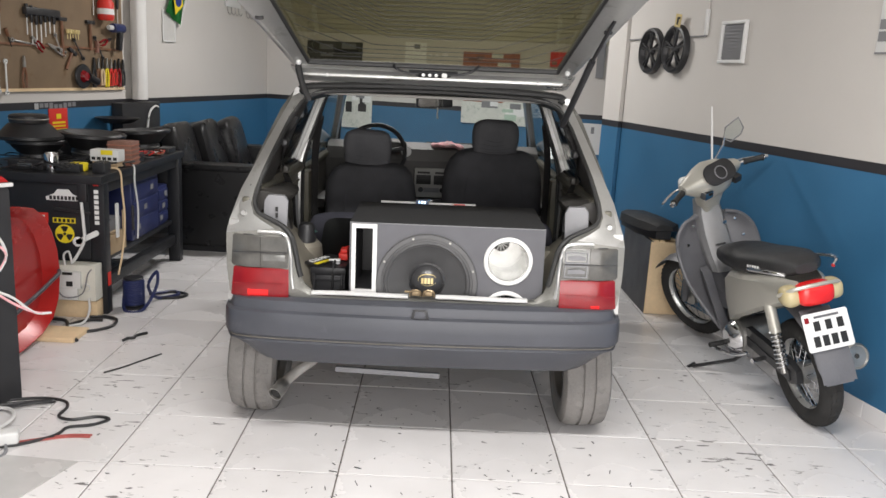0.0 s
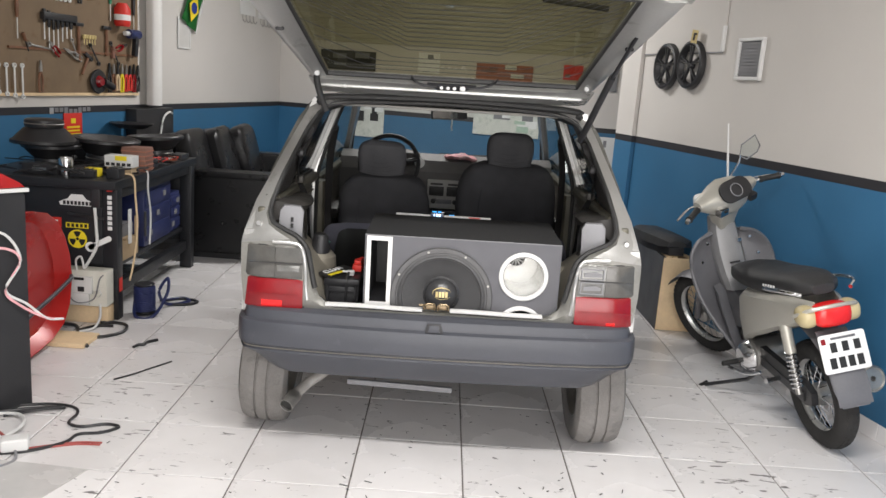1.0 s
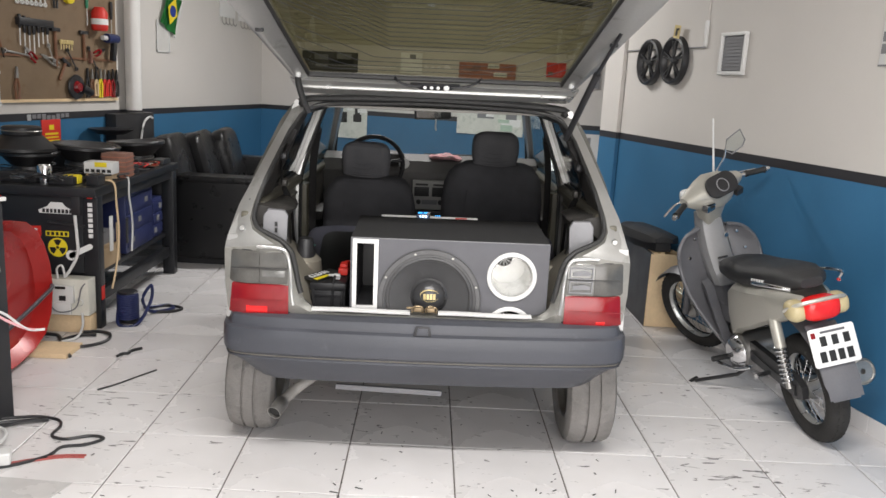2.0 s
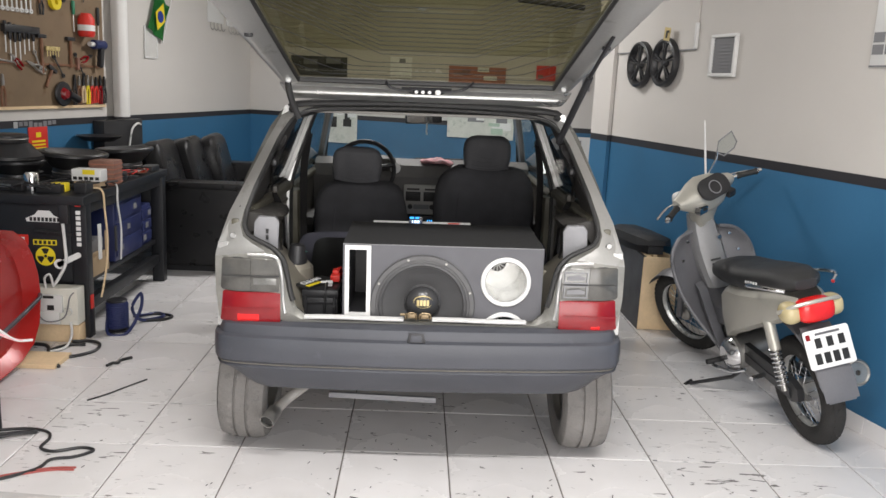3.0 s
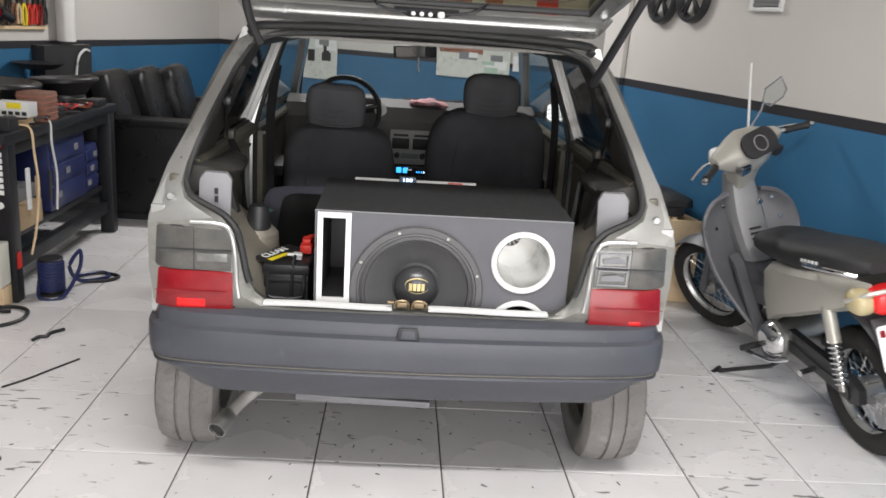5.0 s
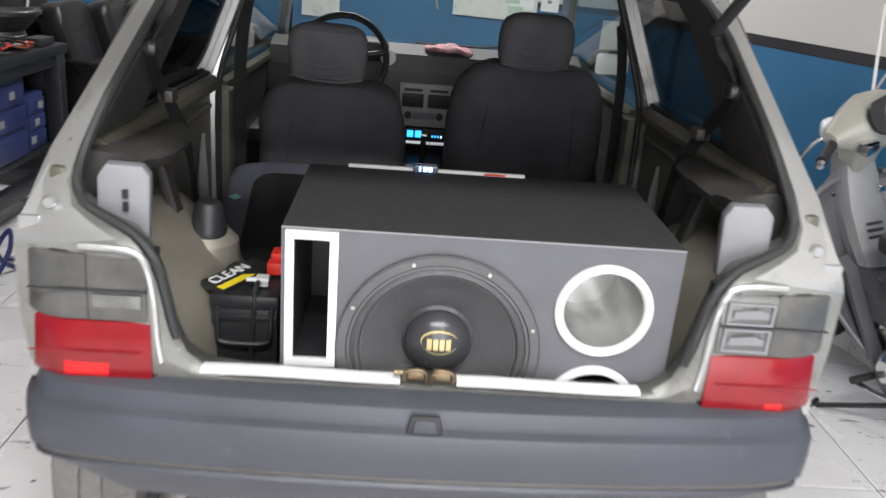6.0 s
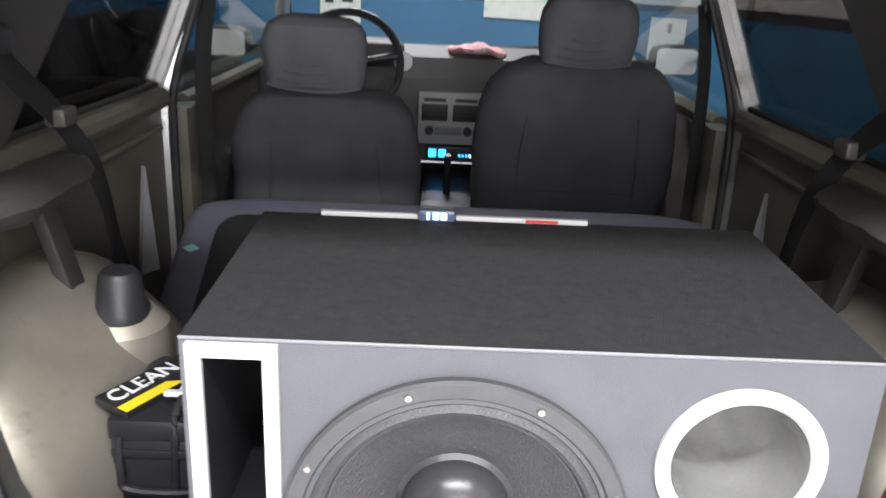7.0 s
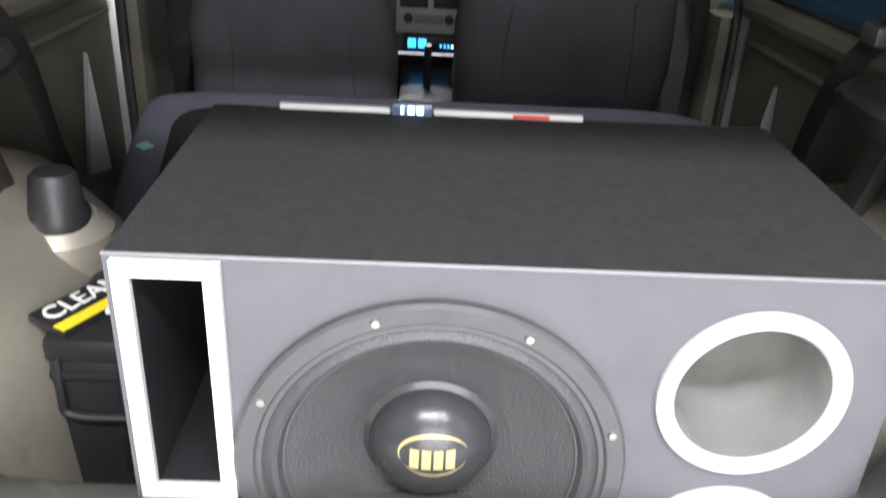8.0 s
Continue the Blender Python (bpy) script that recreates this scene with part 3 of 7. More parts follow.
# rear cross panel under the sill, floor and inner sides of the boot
part("rear_panel", B((0, 2.81, 0.55, 1.30, 0.03, 0.14), bevel=0.01), DUSTY_DIM, car)
part("boot_floor", B((0, 4.35, 0.40, 1.34, 3.0, 0.05), bevel=0.01), TRIM, car, "dark carpeted floor")
part("underbody", B((0, 4.6, 0.37, 1.1, 2.7, 0.05), bevel=0.02), SILVER_IN, car)
for x0, x1 in ((-0.435, -0.062), (0.045, 0.40)):
    n = 12
    rings = []
    for k in range(n + 1):
        x = x0 + (x1 - x0) * k / n
        w = 0.0015 * math.sin(5 * x * 3)
        rings.append([(x, 2.755, 0.646 + w), (x, 2.753, 0.652 + w), (x, 2.764, 0.657 + w), (x, 2.785, 0.655 + w), (x, 2.79, 0.644)])
    part("sill_strip", loft(rings), WHITE_PL, car, "white plastic sill strip")
latch = bmesh.new()
for s in (-1, 1):
    sweep(smooth_path([(-0.008 + s * 0.045, 2.752, 0.655), (-0.008 + s * 0.045, 2.75, 0.674), (-0.008 + s * 0.022, 2.75, 0.680), (-0.008 + s * 0.006, 2.75, 0.672), (-0.008 + s * 0.006, 2.752, 0.655)], 4), 0.004, 8, False, latch)
    add(latch, B((-0.008 + s * 0.024, 2.765, 0.664, 0.034, 0.02, 0.018), bevel=0.004))
add(latch, rod((-0.075, 2.755, 0.672), (-0.053, 2.755, 0.672), 0.005))
part("latch", latch, BRONZE, car, "bronze coloured boot latch")
for s in (-1, 1):
    part("frame_bolt", lathe([(0, 0.008), (0.009, 0.008), (0.012, 0.004), (0.013, 0)], 12, rear_at(s * 0.705, rear_y(0.945) - 0.012, 0.945)), SILVER, car)

# rear lamps: clear and smoked upper half, red lower half
for s in (-1, 1):
    lx0, lx1 = (0.522, 0.752)

    def lens(za, zb, xa, xb, dy=0.0):
        rings = []
        for k in range(9):
            x = xa + (xb - xa) * k / 8
            y = 2.752 + dy + 0.045 * max(0, (x - 0.66) / 0.1) ** 2
            rings.append([(s * x, y + 0.05, za), (s * x, y + 0.004, za), (s * x, y, za + 0.008), (s * x, y + 0.004, zb - 0.006), (s * x, y + 0.008, zb), (s * x, y + 0.05, zb)])
        bmx = loft(rings)
        bmesh.ops.recalc_face_normals(bmx, faces=bmx.faces)
        return bmx
    lamp = part("rear_lamp", lens(0.618, 0.872, lx0 - 0.006, lx1 + 0.004, 0.012), BLACK_PL, car, "black lamp housing")
    part("red_lens", lens(0.624, 0.742, lx0, lx1), RED_LENS, lamp, "red lower lens")
    part("reflector", lens(0.632, 0.664, 0.60, 0.68, -0.003) if s < 0 else lens(0.632, 0.650, 0.645, 0.68, -0.003), RED_LENS2, lamp, "bright red reflector")
    part("smoked_lens", lens(0.745, 0.868, 0.63, lx1 - 0.004), SMOKE_LENS, lamp, "smoked outer lens")
    part("clear_lens", lens(0.745, 0.866, lx0 + 0.004, 0.628), CLEAR_LENS if s > 0 else SMOKE_LENS, lamp)
    for za, zb in ((0.757, 0.800), (0.812, 0.852)):
        zc, hh = (za + zb) / 2, zb - za
        if s > 0:
            part("reflector_frame", B((0.577, 2.750, za, 0.088, 0.005, 0.004), (0.577, 2.750, zb, 0.088, 0.005, 0.004), (0.535, 2.750, zc, 0.004, 0.005, hh - 0.004), (0.619, 2.750, zc, 0.004, 0.005, hh - 0.004)), GREY_PLATE, lamp, smooth=False)
            part("reflector_patch", loft([[(0.545, 2.7485, zc - 0.010), (0.590, 2.7485, zc + 0.003), (0.612, 2.7485, zc - 0.008)], [(0.545, 2.746, zc + 0.006), (0.590, 2.746, zc + 0.011), (0.612, 2.746, zc + 0.004)]]), GREY_PLATE, lamp)
    # pale bar paints the bright band reflected in this lens
    if s < 0:
        part("reflector_patch", B((-0.577, 2.7505, 0.785, 0.085, 0.004, 0.026), bevel=0.0015), CLEAR_LENS, lamp)
    part("lens_groove", B((s * 0.628, 2.7495, 0.806, 0.205, 0.004, 0.003)), BLACK_PL, lamp, smooth=False)
    part("lens_rib", B((s * 0.64, 2.749, 0.683, 0.20, 0.003, 0.002)), RED_LENS, lamp, smooth=False)

# rear bumper swept round the tail
plan = smooth_path([(-0.772, 3.0, 0), (-0.772, 2.88, 0), (-0.757, 2.79, 0), (-0.70, 2.735, 0), (-0.45, 2.705, 0), (0, 2.692, 0), (0.45, 2.705, 0), (0.70, 2.735, 0), (0.757, 2.79, 0), (0.772, 2.88, 0), (0.772, 3.0, 0)], 5)
SECT = [(-0.075, 0.632), (-0.03, 0.630), (-0.014, 0.622), (-0.006, 0.600), (-0.005, 0.588), (0.010, 0.580), (0.014, 0.570), (0.016, 0.53), (0.014, 0.490), (0.0, 0.482), (0.0, 0.472), (0.008, 0.465), (-0.010, 0.43), (-0.036, 0.39), (-0.055, 0.368), (-0.085, 0.362)]
rings = []
for i, p in enumerate(plan):
    a, b = plan[max(i - 1, 0)], plan[min(i + 1, len(plan) - 1)]
    d = (b - a).normalized()
    nrm = Vector((d.y, -d.x, 0))
    cor = min(max(0, (abs(p.x) - 0.57) / 0.19), 1.0) ** 1.7
    rings.append([p + nrm * (o - 0.03 * cor * max(0, 0.47 - z) / 0.11) + Vector((0, 0, z + 0.85 * cor * max(0, 0.468 - z))) for o, z in SECT])
bb = loft(rings, closed=False)
bmesh.ops.recalc_face_normals(bb, faces=bb.faces)
bmp = part("rear_bumper", bb, BUMPER, car, "scuffed dark grey plastic rear bumper")
# pale tube paints the highlight that runs along the groove
part("groove_highlight", sweep([r[10] + Vector((0, 0.001, 0.004)) for r in rings], 0.0025, 6), SILVER_IN, bmp, "pale line painting a highlight in the groove")
part("lamp_notch", slab([(-0.034, -0.018), (0.034, -0.018), (0.026, 0.018), (-0.026, 0.018)], 0.006, rear_at(-0.012, 2.690, 0.602), 0.002), BLACK_PL, bmp)
part("notch_cover", slab([(-0.022, -0.014), (0.022, -0.014), (0.018, 0.012), (-0.018, 0.012)], 0.004, rear_at(-0.012, 2.684, 0.602), 0.001), BUMPER, bmp)

# wheels
TY = [(0.165, -0.085), (0.20, -0.098), (0.245, -0.10), (0.272, -0.088), (0.281, -0.065), (0.284, -0.045), (0.284, -0.030), (0.276, -0.028), (0.276, -0.021), (0.285, -0.019), (0.285, 0.019), (0.276, 0.021), (0.276, 0.028), (0.284, 0.030), (0.284, 0.045), (0.281, 0.065), (0.272, 0.088), (0.245, 0.10), (0.20, 0.098), (0.165, 0.085)]


def tyre(m, sides=168):
    """The tyre's profile turned about z, with slanting grooves cut in the tread blocks."""
    bm = bmesh.new()
    rings = []
    for r, h in TY:
        row = []
        for k in range(sides):
            kk = (k + int(60 * abs(h))) % 4
            cut = 0.006 if kk == 0 and 0.026 < abs(h) < 0.092 and r > 0.26 else 0.0
            a = 2 * math.pi * k / sides
            row.append(bm.verts.new(m @ Vector(((r - cut) * math.cos(a), (r - cut) * math.sin(a), h))))
        rings.append(row)
    for a, b in zip(rings, rings[1:]):
        for k in range(sides):
            j = (k + 1) % sides
            bm.faces.new((a[k], a[j], b[j], b[k]))
    return bm


for s in (-1, 1):
    for ay in (AX_R, AX_F):
        xc = s * (0.702 if ay == AX_R else 0.68)
        camber = -3.5 * s if ay == AX_R else 0
        mw = Matrix.Translation((xc, ay, 0.284)) @ pose(0, 0, 0, 0, 90 + camber, 0)
        tyre_bm = tyre(mw)
        wheel = part("wheel", tyre_bm, TYRE, car, "dusty black tyre")
        part("rim", lathe([(0.165, -0.085), (0.172, -0.09), (0.165, -0.075), (0.150, -0.06), (0.148, 0.05), (0.168, 0.082), (0.160, 0.088), (0.12, 0.05), (0.05, 0.045), (0, 0.045)], 40, mw if s > 0 else mw @ pose(0, 0, 0, 180, 0, 0)), STEEL, wheel, "pale steel rim")
part("rear_axle", rod((-0.64, AX_R, 0.27), (0.64, AX_R, 0.27), 0.03), DARK_METAL, car)
# exhaust and the pale plate under the tail
ex = part("exhaust", sweep(smooth_path([(-0.15, 3.5, 0.27), (-0.40, 3.2, 0.28), (-0.47, 3.02, 0.275), (-0.535, 2.95, 0.240), (-0.572, 2.88, 0.214)], 5), 0.022, 14), M("dull_exhaust_metal", (0.45, 0.43, 0.40), 0.4, 0.35, 0.2, 10), car, "chromed exhaust tail pipe")
part("tip", lathe([(0.022, 0), (0.0295, 0.004), (0.0295, 0.075), (0.0265, 0.075), (0.0255, 0.01), (0, 0.01)], 24, along((-0.565, 2.895, 0.219), (-0.59, 2.83, 0.196))), STEEL, ex)
# black disc painting the shade inside the pipe's mouth
part("tip_shade", lathe([(0.0, 0), (0.025, 0)], 20, along((-0.5872, 2.8373, 0.1986), (-0.59, 2.83, 0.196))), BLACK_VINYL, ex)
part("under_plate", B((-0.14, 2.90, 0.283, 0.43, 0.02, 0.022), bevel=0.004, rot=Matrix.Translation((-0.14, 2.9, 0.283)) @ pose(0, 0, 0, 0, 2, 0) @ Matrix.Translation((0.14, -2.9, -0.283))), GREY_PLATE, car, "pale bar hanging under the tail")
part("muffler", puff(0.1, 3.45, 0.27, 0.5, 0.22, 0.15, 0.5), DARK_METAL, car)

# tailgate: raised over the opening
HW = [(3.20, 1.452, 0.56), (3.145, 1.470, 0.565), (3.105, 1.488, 0.57), (3.08, 1.503, 0.575)]


def hp(x, t, off=0.0):
    """A point on the raised tailgate: t metres from the glass's hinge edge along its slope; off: above the inner face."""
    d = Vector((0, -0.925, 0.38))
    nn = Vector((0, -0.38, -0.925))
    return Vector((x, 3.072, 1.514)) + d * t - nn * off


gate = part("tailgate", loft([[(-w, y, z), (-w + 0.02, y - 0.004, z - 0.006), (0, y - 0.006, z - 0.008), (w - 0.02, y - 0.004, z - 0.006), (w, y, z), (w, y + 0.012, z + 0.006), (0, y + 0.014, z + 0.010), (-w, y + 0.012, z + 0.006)] for y, z, w in HW]), SILVER, car, "raised silver tailgate, inner side showing")


def strip(s, t0, t1, a0, a1, b0, b1, th=0.035, bead=0.012):
    """A hollow-looking pressed strip of the tailgate between inner (a) and outer (b) half widths, from t0 to t1."""
    out = bmesh.new()
    rr = []
    for k in range(7):
        t = t0 + (t1 - t0) * k / 6
        a, b = a0 + (a1 - a0) * k / 6, b0 + (b1 - b0) * k / 6
        prof = [(a, 0.006), (a + 0.012, 0.0), (a + 0.35 * (b - a), -bead * 0.3), (a + 0.55 * (b - a), -bead), (b - 0.02, -bead * 0.6), (b, 0.012), (b, th), (a, th)]
        rr.append([hp(s * x, t, o) for x, o in prof])
    loft(rr, bm=out)
    bmesh.ops.recalc_face_normals(out, faces=out.faces)
    return out


for s in (-1, 1):
    part("gate_side", strip(s, -0.02, 0.76, 0.50, 0.57, 0.575, 0.725), SILVER, gate)
part("gate_end", loft([[hp(-0.725, t, o) for t, o in ((0.74, 0), (0.80, -0.012), (1.00, 0.02), (1.02, 0.06), (0.74, 0.05))], [hp(0.725, t, o) for t, o in ((0.74, 0), (0.80, -0.012), (1.00, 0.02), (1.02, 0.06), (0.74, 0.05))]]), SILVER, gate)
gl = bmesh.new()
gl.faces.new([gl.verts.new(hp(x, t, 0.02)) for x, t in ((-0.505, 0.0), (0.505, 0.0), (0.575, 0.75), (-0.575, 0.75))])
hg = part("tailgate_glass", gl, GLASS_HATCH, gate, "olive tinted rear glass")
hg.visible_shadow = False
# reflections drawn on the rear glass as lines: level in the middle, rising to the sides
for k in range(15):
    t0 = 0.10 + 0.036 * k - 0.30
    pts = []
    for q in range(33):
        x = -0.54 + 1.08 * q / 32
        t = t0 + 0.30 + max(0, abs(x) - 0.17) * 0.95 if k > 3 else 0.05 + 0.04 * k + max(0, abs(x) - 0.17 - 0.06 * (4 - k)) * 0.9
        if 0.02 < t < 0.73 and abs(x) < 0.50 + 0.09 * t:
            pts.append(hp(x, t, 0.016))
    if len(pts) > 2:
        part("glass_reflection_line", sweep(pts, 0.0012, 4), BLACK_PL, hg, "thin dark line drawn on the glass for its reflections")
part("rear_wiper", sweep([hp(0.28, 0.62, 0.05), hp(0.40, 0.60, 0.05), hp(0.50, 0.58, 0.05)], 0.010, 8), BLACK_PL, gate, "black rear wiper arm")
part("glass_seal", sweep([hp(x, t, 0.006) for x, t in ((-0.50, 0.005), (0.50, 0.005), (0.57, 0.74), (-0.57, 0.74))], 0.011, 8, True), SEAL, gate)
part("hinge_bead", sweep([(-0.53, 3.115, 1.474), (0.53, 3.115, 1.474)], 0.011, 10), SILVER, gate)
part("roof_seal", sweep(smooth_path([(-0.535, 3.175, 1.395), (-0.50, 3.19, 1.425), (0, 3.20, 1.438), (0.50, 3.19, 1.425), (0.535, 3.175, 1.395)], 5), 0.014, 8), SEAL, car)
for x in (-0.43, 0.43):
    part("stop_peg", lathe([(0, 0.02), (0.006, 0.02), (0.008, 0)], 10, along((x, 3.118, 1.482), (x, 3.085, 1.457))), WHITE_PL, gate)
brake = part("high_brake_light", slab([(-0.10, 0.013), (-0.055, -0.014), (0.055, -0.014), (0.10, 0.013)], 0.014, rear_at(0.0, 3.088, 1.497) @ pose(0, 0, 0, 36, 0, 0), 0.003), BLACK_PL, gate, "black brake lamp holder")
for k in range(3):
    part("bulb_cap", lathe([(0, 0.006), (0.006, 0.006), (0.008, 0)], 10, rear_at(-0.040 + k * 0.026, 3.077, 1.488)), WHITE_PL, brake)
part("bulb_cap", puff(0.045, 3.076, 1.488, 0.024, 0.02, 0.024, 0.8, 10, 8), WHITE_PL, brake)
part("wire", sweep(smooth_path([(-0.16, 3.035, 1.528), (-0.15, 3.060, 1.510), (-0.12, 3.065, 1.497), (-0.06, 3.072, 1.492)], 4), 0.005, 6), BLACK_PL, brake)
part("wire", sweep(smooth_path([(0.06, 3.072, 1.492), (0.12, 3.065, 1.497), (0.16, 3.060, 1.512), (0.18, 3.035, 1.532)], 4), 0.005, 6), BLACK_PL, brake)
for s in (-1, 1):
    part("bump_stop", puff(*hp(s * 0.535, 0.03, -0.008), 0.022, 0.022, 0.022, 0.8, 10, 8), WHITE_PL, gate)
    part("bump_stop", puff(*hp(s * 0.61, 0.42, -0.012), 0.03, 0.016, 0.016, 0.5, 10, 8), BLACK_PL, gate)
# gas strut on one side, hinge arm on the other
strut = part("gas_strut", rod((0.535, 3.08, 1.31), (0.585, 2.80, 1.565), 0.013), BLACK_PL, car, "black gas strut")
part("piston_rod", rod((0.585, 2.80, 1.565), (0.615, 2.60, 1.70), 0.007), BLACK_PL, strut)
part("hinge_arm", sweep(smooth_path([(-0.535, 3.055, 1.54), (-0.54, 3.07, 1.49), (-0.525, 3.10, 1.42), (-0.505, 3.12, 1.37)], 4), 0.013, 10), SEAL, car, "rubber wiring sleeve")



def ribbon(pts, width, side, th=0.004):
    """A flat strap along pts, laid out across the given side direction."""
    w = Vector(side).normalized()
    rr = []
    for i, p in enumerate(pts):
        d = (pts[min(i + 1, len(pts) - 1)] - pts[max(i - 1, 0)]).normalized()
        a = (w - d * w.dot(d)).normalized() * width / 2
        n = d.cross(a).normalized() * th / 2
        rr.append([p - a - n * 0.4, p - a * 0.9 - n, p + a * 0.9 - n, p + a - n * 0.4, p + a + n * 0.4, p + a * 0.9 + n, p - a * 0.9 + n, p - a + n * 0.4])
    bm = loft(rr)
    bmesh.ops.recalc_face_normals(bm, faces=bm.faces)
    return bm


BELT = M("black_belt_webbing", (0.022, 0.021, 0.021), 0.8, 0, 0.15, 20, 0.3, 500, 0.2)
# boot sides: wheel arches, quarter trim, shelf supports, grey plates
for s in (-1, 1):
    rings = []
    for k in range(15):
        a = math.pi * k / 14
        y, z = AX_R + 0.06 - 0.34 * math.cos(a), 0.43 + 0.36 * math.sin(a) ** 0.8
        w = 0.47 + 0.02 * math.cos(2 * a)
        rings.append([(s * 0.74, y, 0.42), (s * 0.74, y, z + 0.06), (s * 0.63, y, z + 0.045), (s * 0.575, y, z - 0.005), (s * 0.525, y, max(z - 0.055, 0.43)), (s * (w + 0.01), y, max(z - 0.14, 0.425)), (s * w, y, 0.42)])
    wa = loft(rings)
    bmesh.ops.recalc_face_normals(wa, faces=wa.faces)
    part("inner_wheel_arch", wa, SILVER_IN, car, "beige painted inner wheel arch")
    turret = part("spring_turret", lathe([(0.085, -0.10), (0.078, 0.0), (0.055, 0.025), (0.0, 0.03)], 24, Matrix.Translation((s * 0.545, 3.265, 0.728))), SILVER_IN, car)
    if s < 0:
        part("turret_cap", lathe([(0.045, 0), (0.045, 0.018), (0.038, 0.03), (0.033, 0.072), (0.026, 0.08), (0, 0.081)], 24, Matrix.Translation((-0.536, 3.25, 0.748)) @ pose(0, 0, 0, 2, 3, 0)), BLACK_PL, turret, "black rubber cap")
    # lower quarter trim wall
    tr = bmesh.new()
    add(tr, B((s * 0.705, 3.40, 0.72, 0.03, 1.1, 0.56), bevel=0.008))
    part("quarter_trim", tr, OLIVE_TRIM, car)
    # window ledge, a rounded rail under the side glass
    led = [(s * 0.675, 2.96, 1.005), (s * 0.678, 3.3, 1.002), (s * 0.682, 3.92, 0.995)]
    part("window_ledge", sweep(smooth_path(led, 6), 0.026, 10), OLIVE_TRIM, car, "olive painted window ledge")
    part("window_bead", sweep([(s * 0.69, 3.0, 1.032), (s * 0.694, 3.93, 1.024)], 0.007, 8), SEAL, car)
    part("trim_rib", sweep([(s * 0.682, 3.30, 0.93), (s * 0.686, 3.92, 0.925)], 0.008, 8), OLIVE_TRIM, car)
    # shelf support, an L shaped ledge with a lip
    srings = []
    for k in range(15):
        t = k / 14
        y, z, d = 2.93 + 0.42 * t, 0.945 - 0.02 * t, 0.06 + 0.075 * math.sin(math.pi * min(1, t * 0.86 + 0.10)) ** 0.4
        sec = [(0.70, 0.070), (0.70 - d * 0.35, 0.071), (0.70 - d * 0.7, 0.068), (0.70 - d * 0.97, 0.060), (0.70 - d - 0.008, 0.05), (0.70 - d, 0.034), (0.70 - d * 0.9, 0.022), (0.70 - d * 0.5, 0.0), (0.70, -0.04)]
        srings.append([(s * (x + 0.009 * noise.noise((x * 30, y * 22, s))), y, z + h + 0.012 * noise.noise((x * 24 + 5, y * 20, s))) for x, h in sec])
    sup = loft(srings)
    bmesh.ops.recalc_face_normals(sup, faces=sup.faces)
    part("shelf_support", sup, TRIM, car, "dark plastic parcel shelf support")
    pl = slab([(-0.05, -0.075), (0.045, -0.075), (0.045, 0.055), (0.03, 0.075), (-0.035, 0.075), (-0.05, 0.05)], 0.035, rear_at(s * 0.592, 2.885, 0.938) @ pose(0, 0, 0, 0, s * -8, s * 3) @ Matrix.Scale(0.97, 4), 0.006)
    plate = part("speaker_plate", pl, GREY_PLATE, car, "light grey plastic side plate")
    if s < 0:
        for dz in (0.012, -0.012):
            part("plate_slot", B((-0.585, 2.8475, 0.945 + dz, 0.010, 0.004, 0.017)), BLACK_VINYL, plate, smooth=False)
    part("support_bracket", B((s * 0.62, 3.24, 0.86, 0.022, 0.05, 0.16), bevel=0.006, rot=Matrix.Translation((s * 0.60, 3.22, 0.86)) @ pose(0, 0, 0, 0, s * 14, 0) @ Matrix.Translation((-s * 0.60, -3.22, -0.86))), TRIM, car)
    # seat belt across the quarter window and buckle
    belt = part("seat_belt", ribbon(smooth_path([(s * 0.575, 3.13, 1.30), (s * 0.605, 3.10, 1.19), (s * 0.655, 3.36, 1.05), (s * 0.625, 3.42, 0.93), (s * 0.62, 3.47, 0.76), (s * 0.60, 3.52, 0.60)], 5), 0.046, (0, 0.6, 1)), BELT, car, "black rear seat belt")
    part("belt_guide", B((s * 0.650, 3.36, 1.05, 0.035, 0.05, 0.03), bevel=0.006), TRIM2, belt)
    part("belt_anchor", puff(s * 0.60, 3.10, 1.195, 0.03, 0.06, 0.04, 0.6, 10, 8), DARK_METAL, belt)
    # centre pillar trim, bright inside, with front belt
    pt = smooth_path([(s * 0.578, 4.03, 1.372), (s * 0.640, 4.01, 1.20), (s * 0.690, 3.98, 1.03), (s * 0.700, 3.97, 0.90), (s * 0.700, 3.97, 0.55)], 5)
    part("pillar_trim", ribbon(pt, 0.036, (1, 0.25, 0.2), 0.02), SILVER, car, "bright painted edge of the door opening")
    part("door_seal", sweep([p + Vector((-s * 0.026, 0.006, 0)) for p in pt], 0.010, 8), SEAL, car)
    part("pillar_cover", loft([[(s * 0.695, 3.99, z), (s * 0.645, 3.995, z), (s * 0.635, 4.02, z), (s * 0.645, 4.10, z), (s * 0.695, 4.11, z)] for z in (0.42, 0.70, 0.96)]), OLIVE_TRIM, car)
    fb = part("front_seat_belt", ribbon(smooth_path([(s * 0.595, 4.07, 1.25), (s * 0.618, 4.07, 1.10), (s * 0.625, 4.07, 0.92), (s * 0.625, 4.07, 0.55)], 5), 0.04, (1, 0.5, 0)), BELT, car)
    part("belt_anchor", puff(s * 0.60, 4.06, 1.255, 0.03, 0.04, 0.06, 0.6, 10, 8), BLACK_PL, fb)
    # door card
    dc = part("door_card", B((s * 0.715, 4.75, 0.68, 0.05, 1.35, 0.50), bevel=0.015), TRIM2, car)
    part("door_sill_rail", sweep([(s * 0.695, 4.12, 0.955), (s * 0.70, 5.55, 0.95)], 0.022, 8), OLIVE_TRIM, dc)
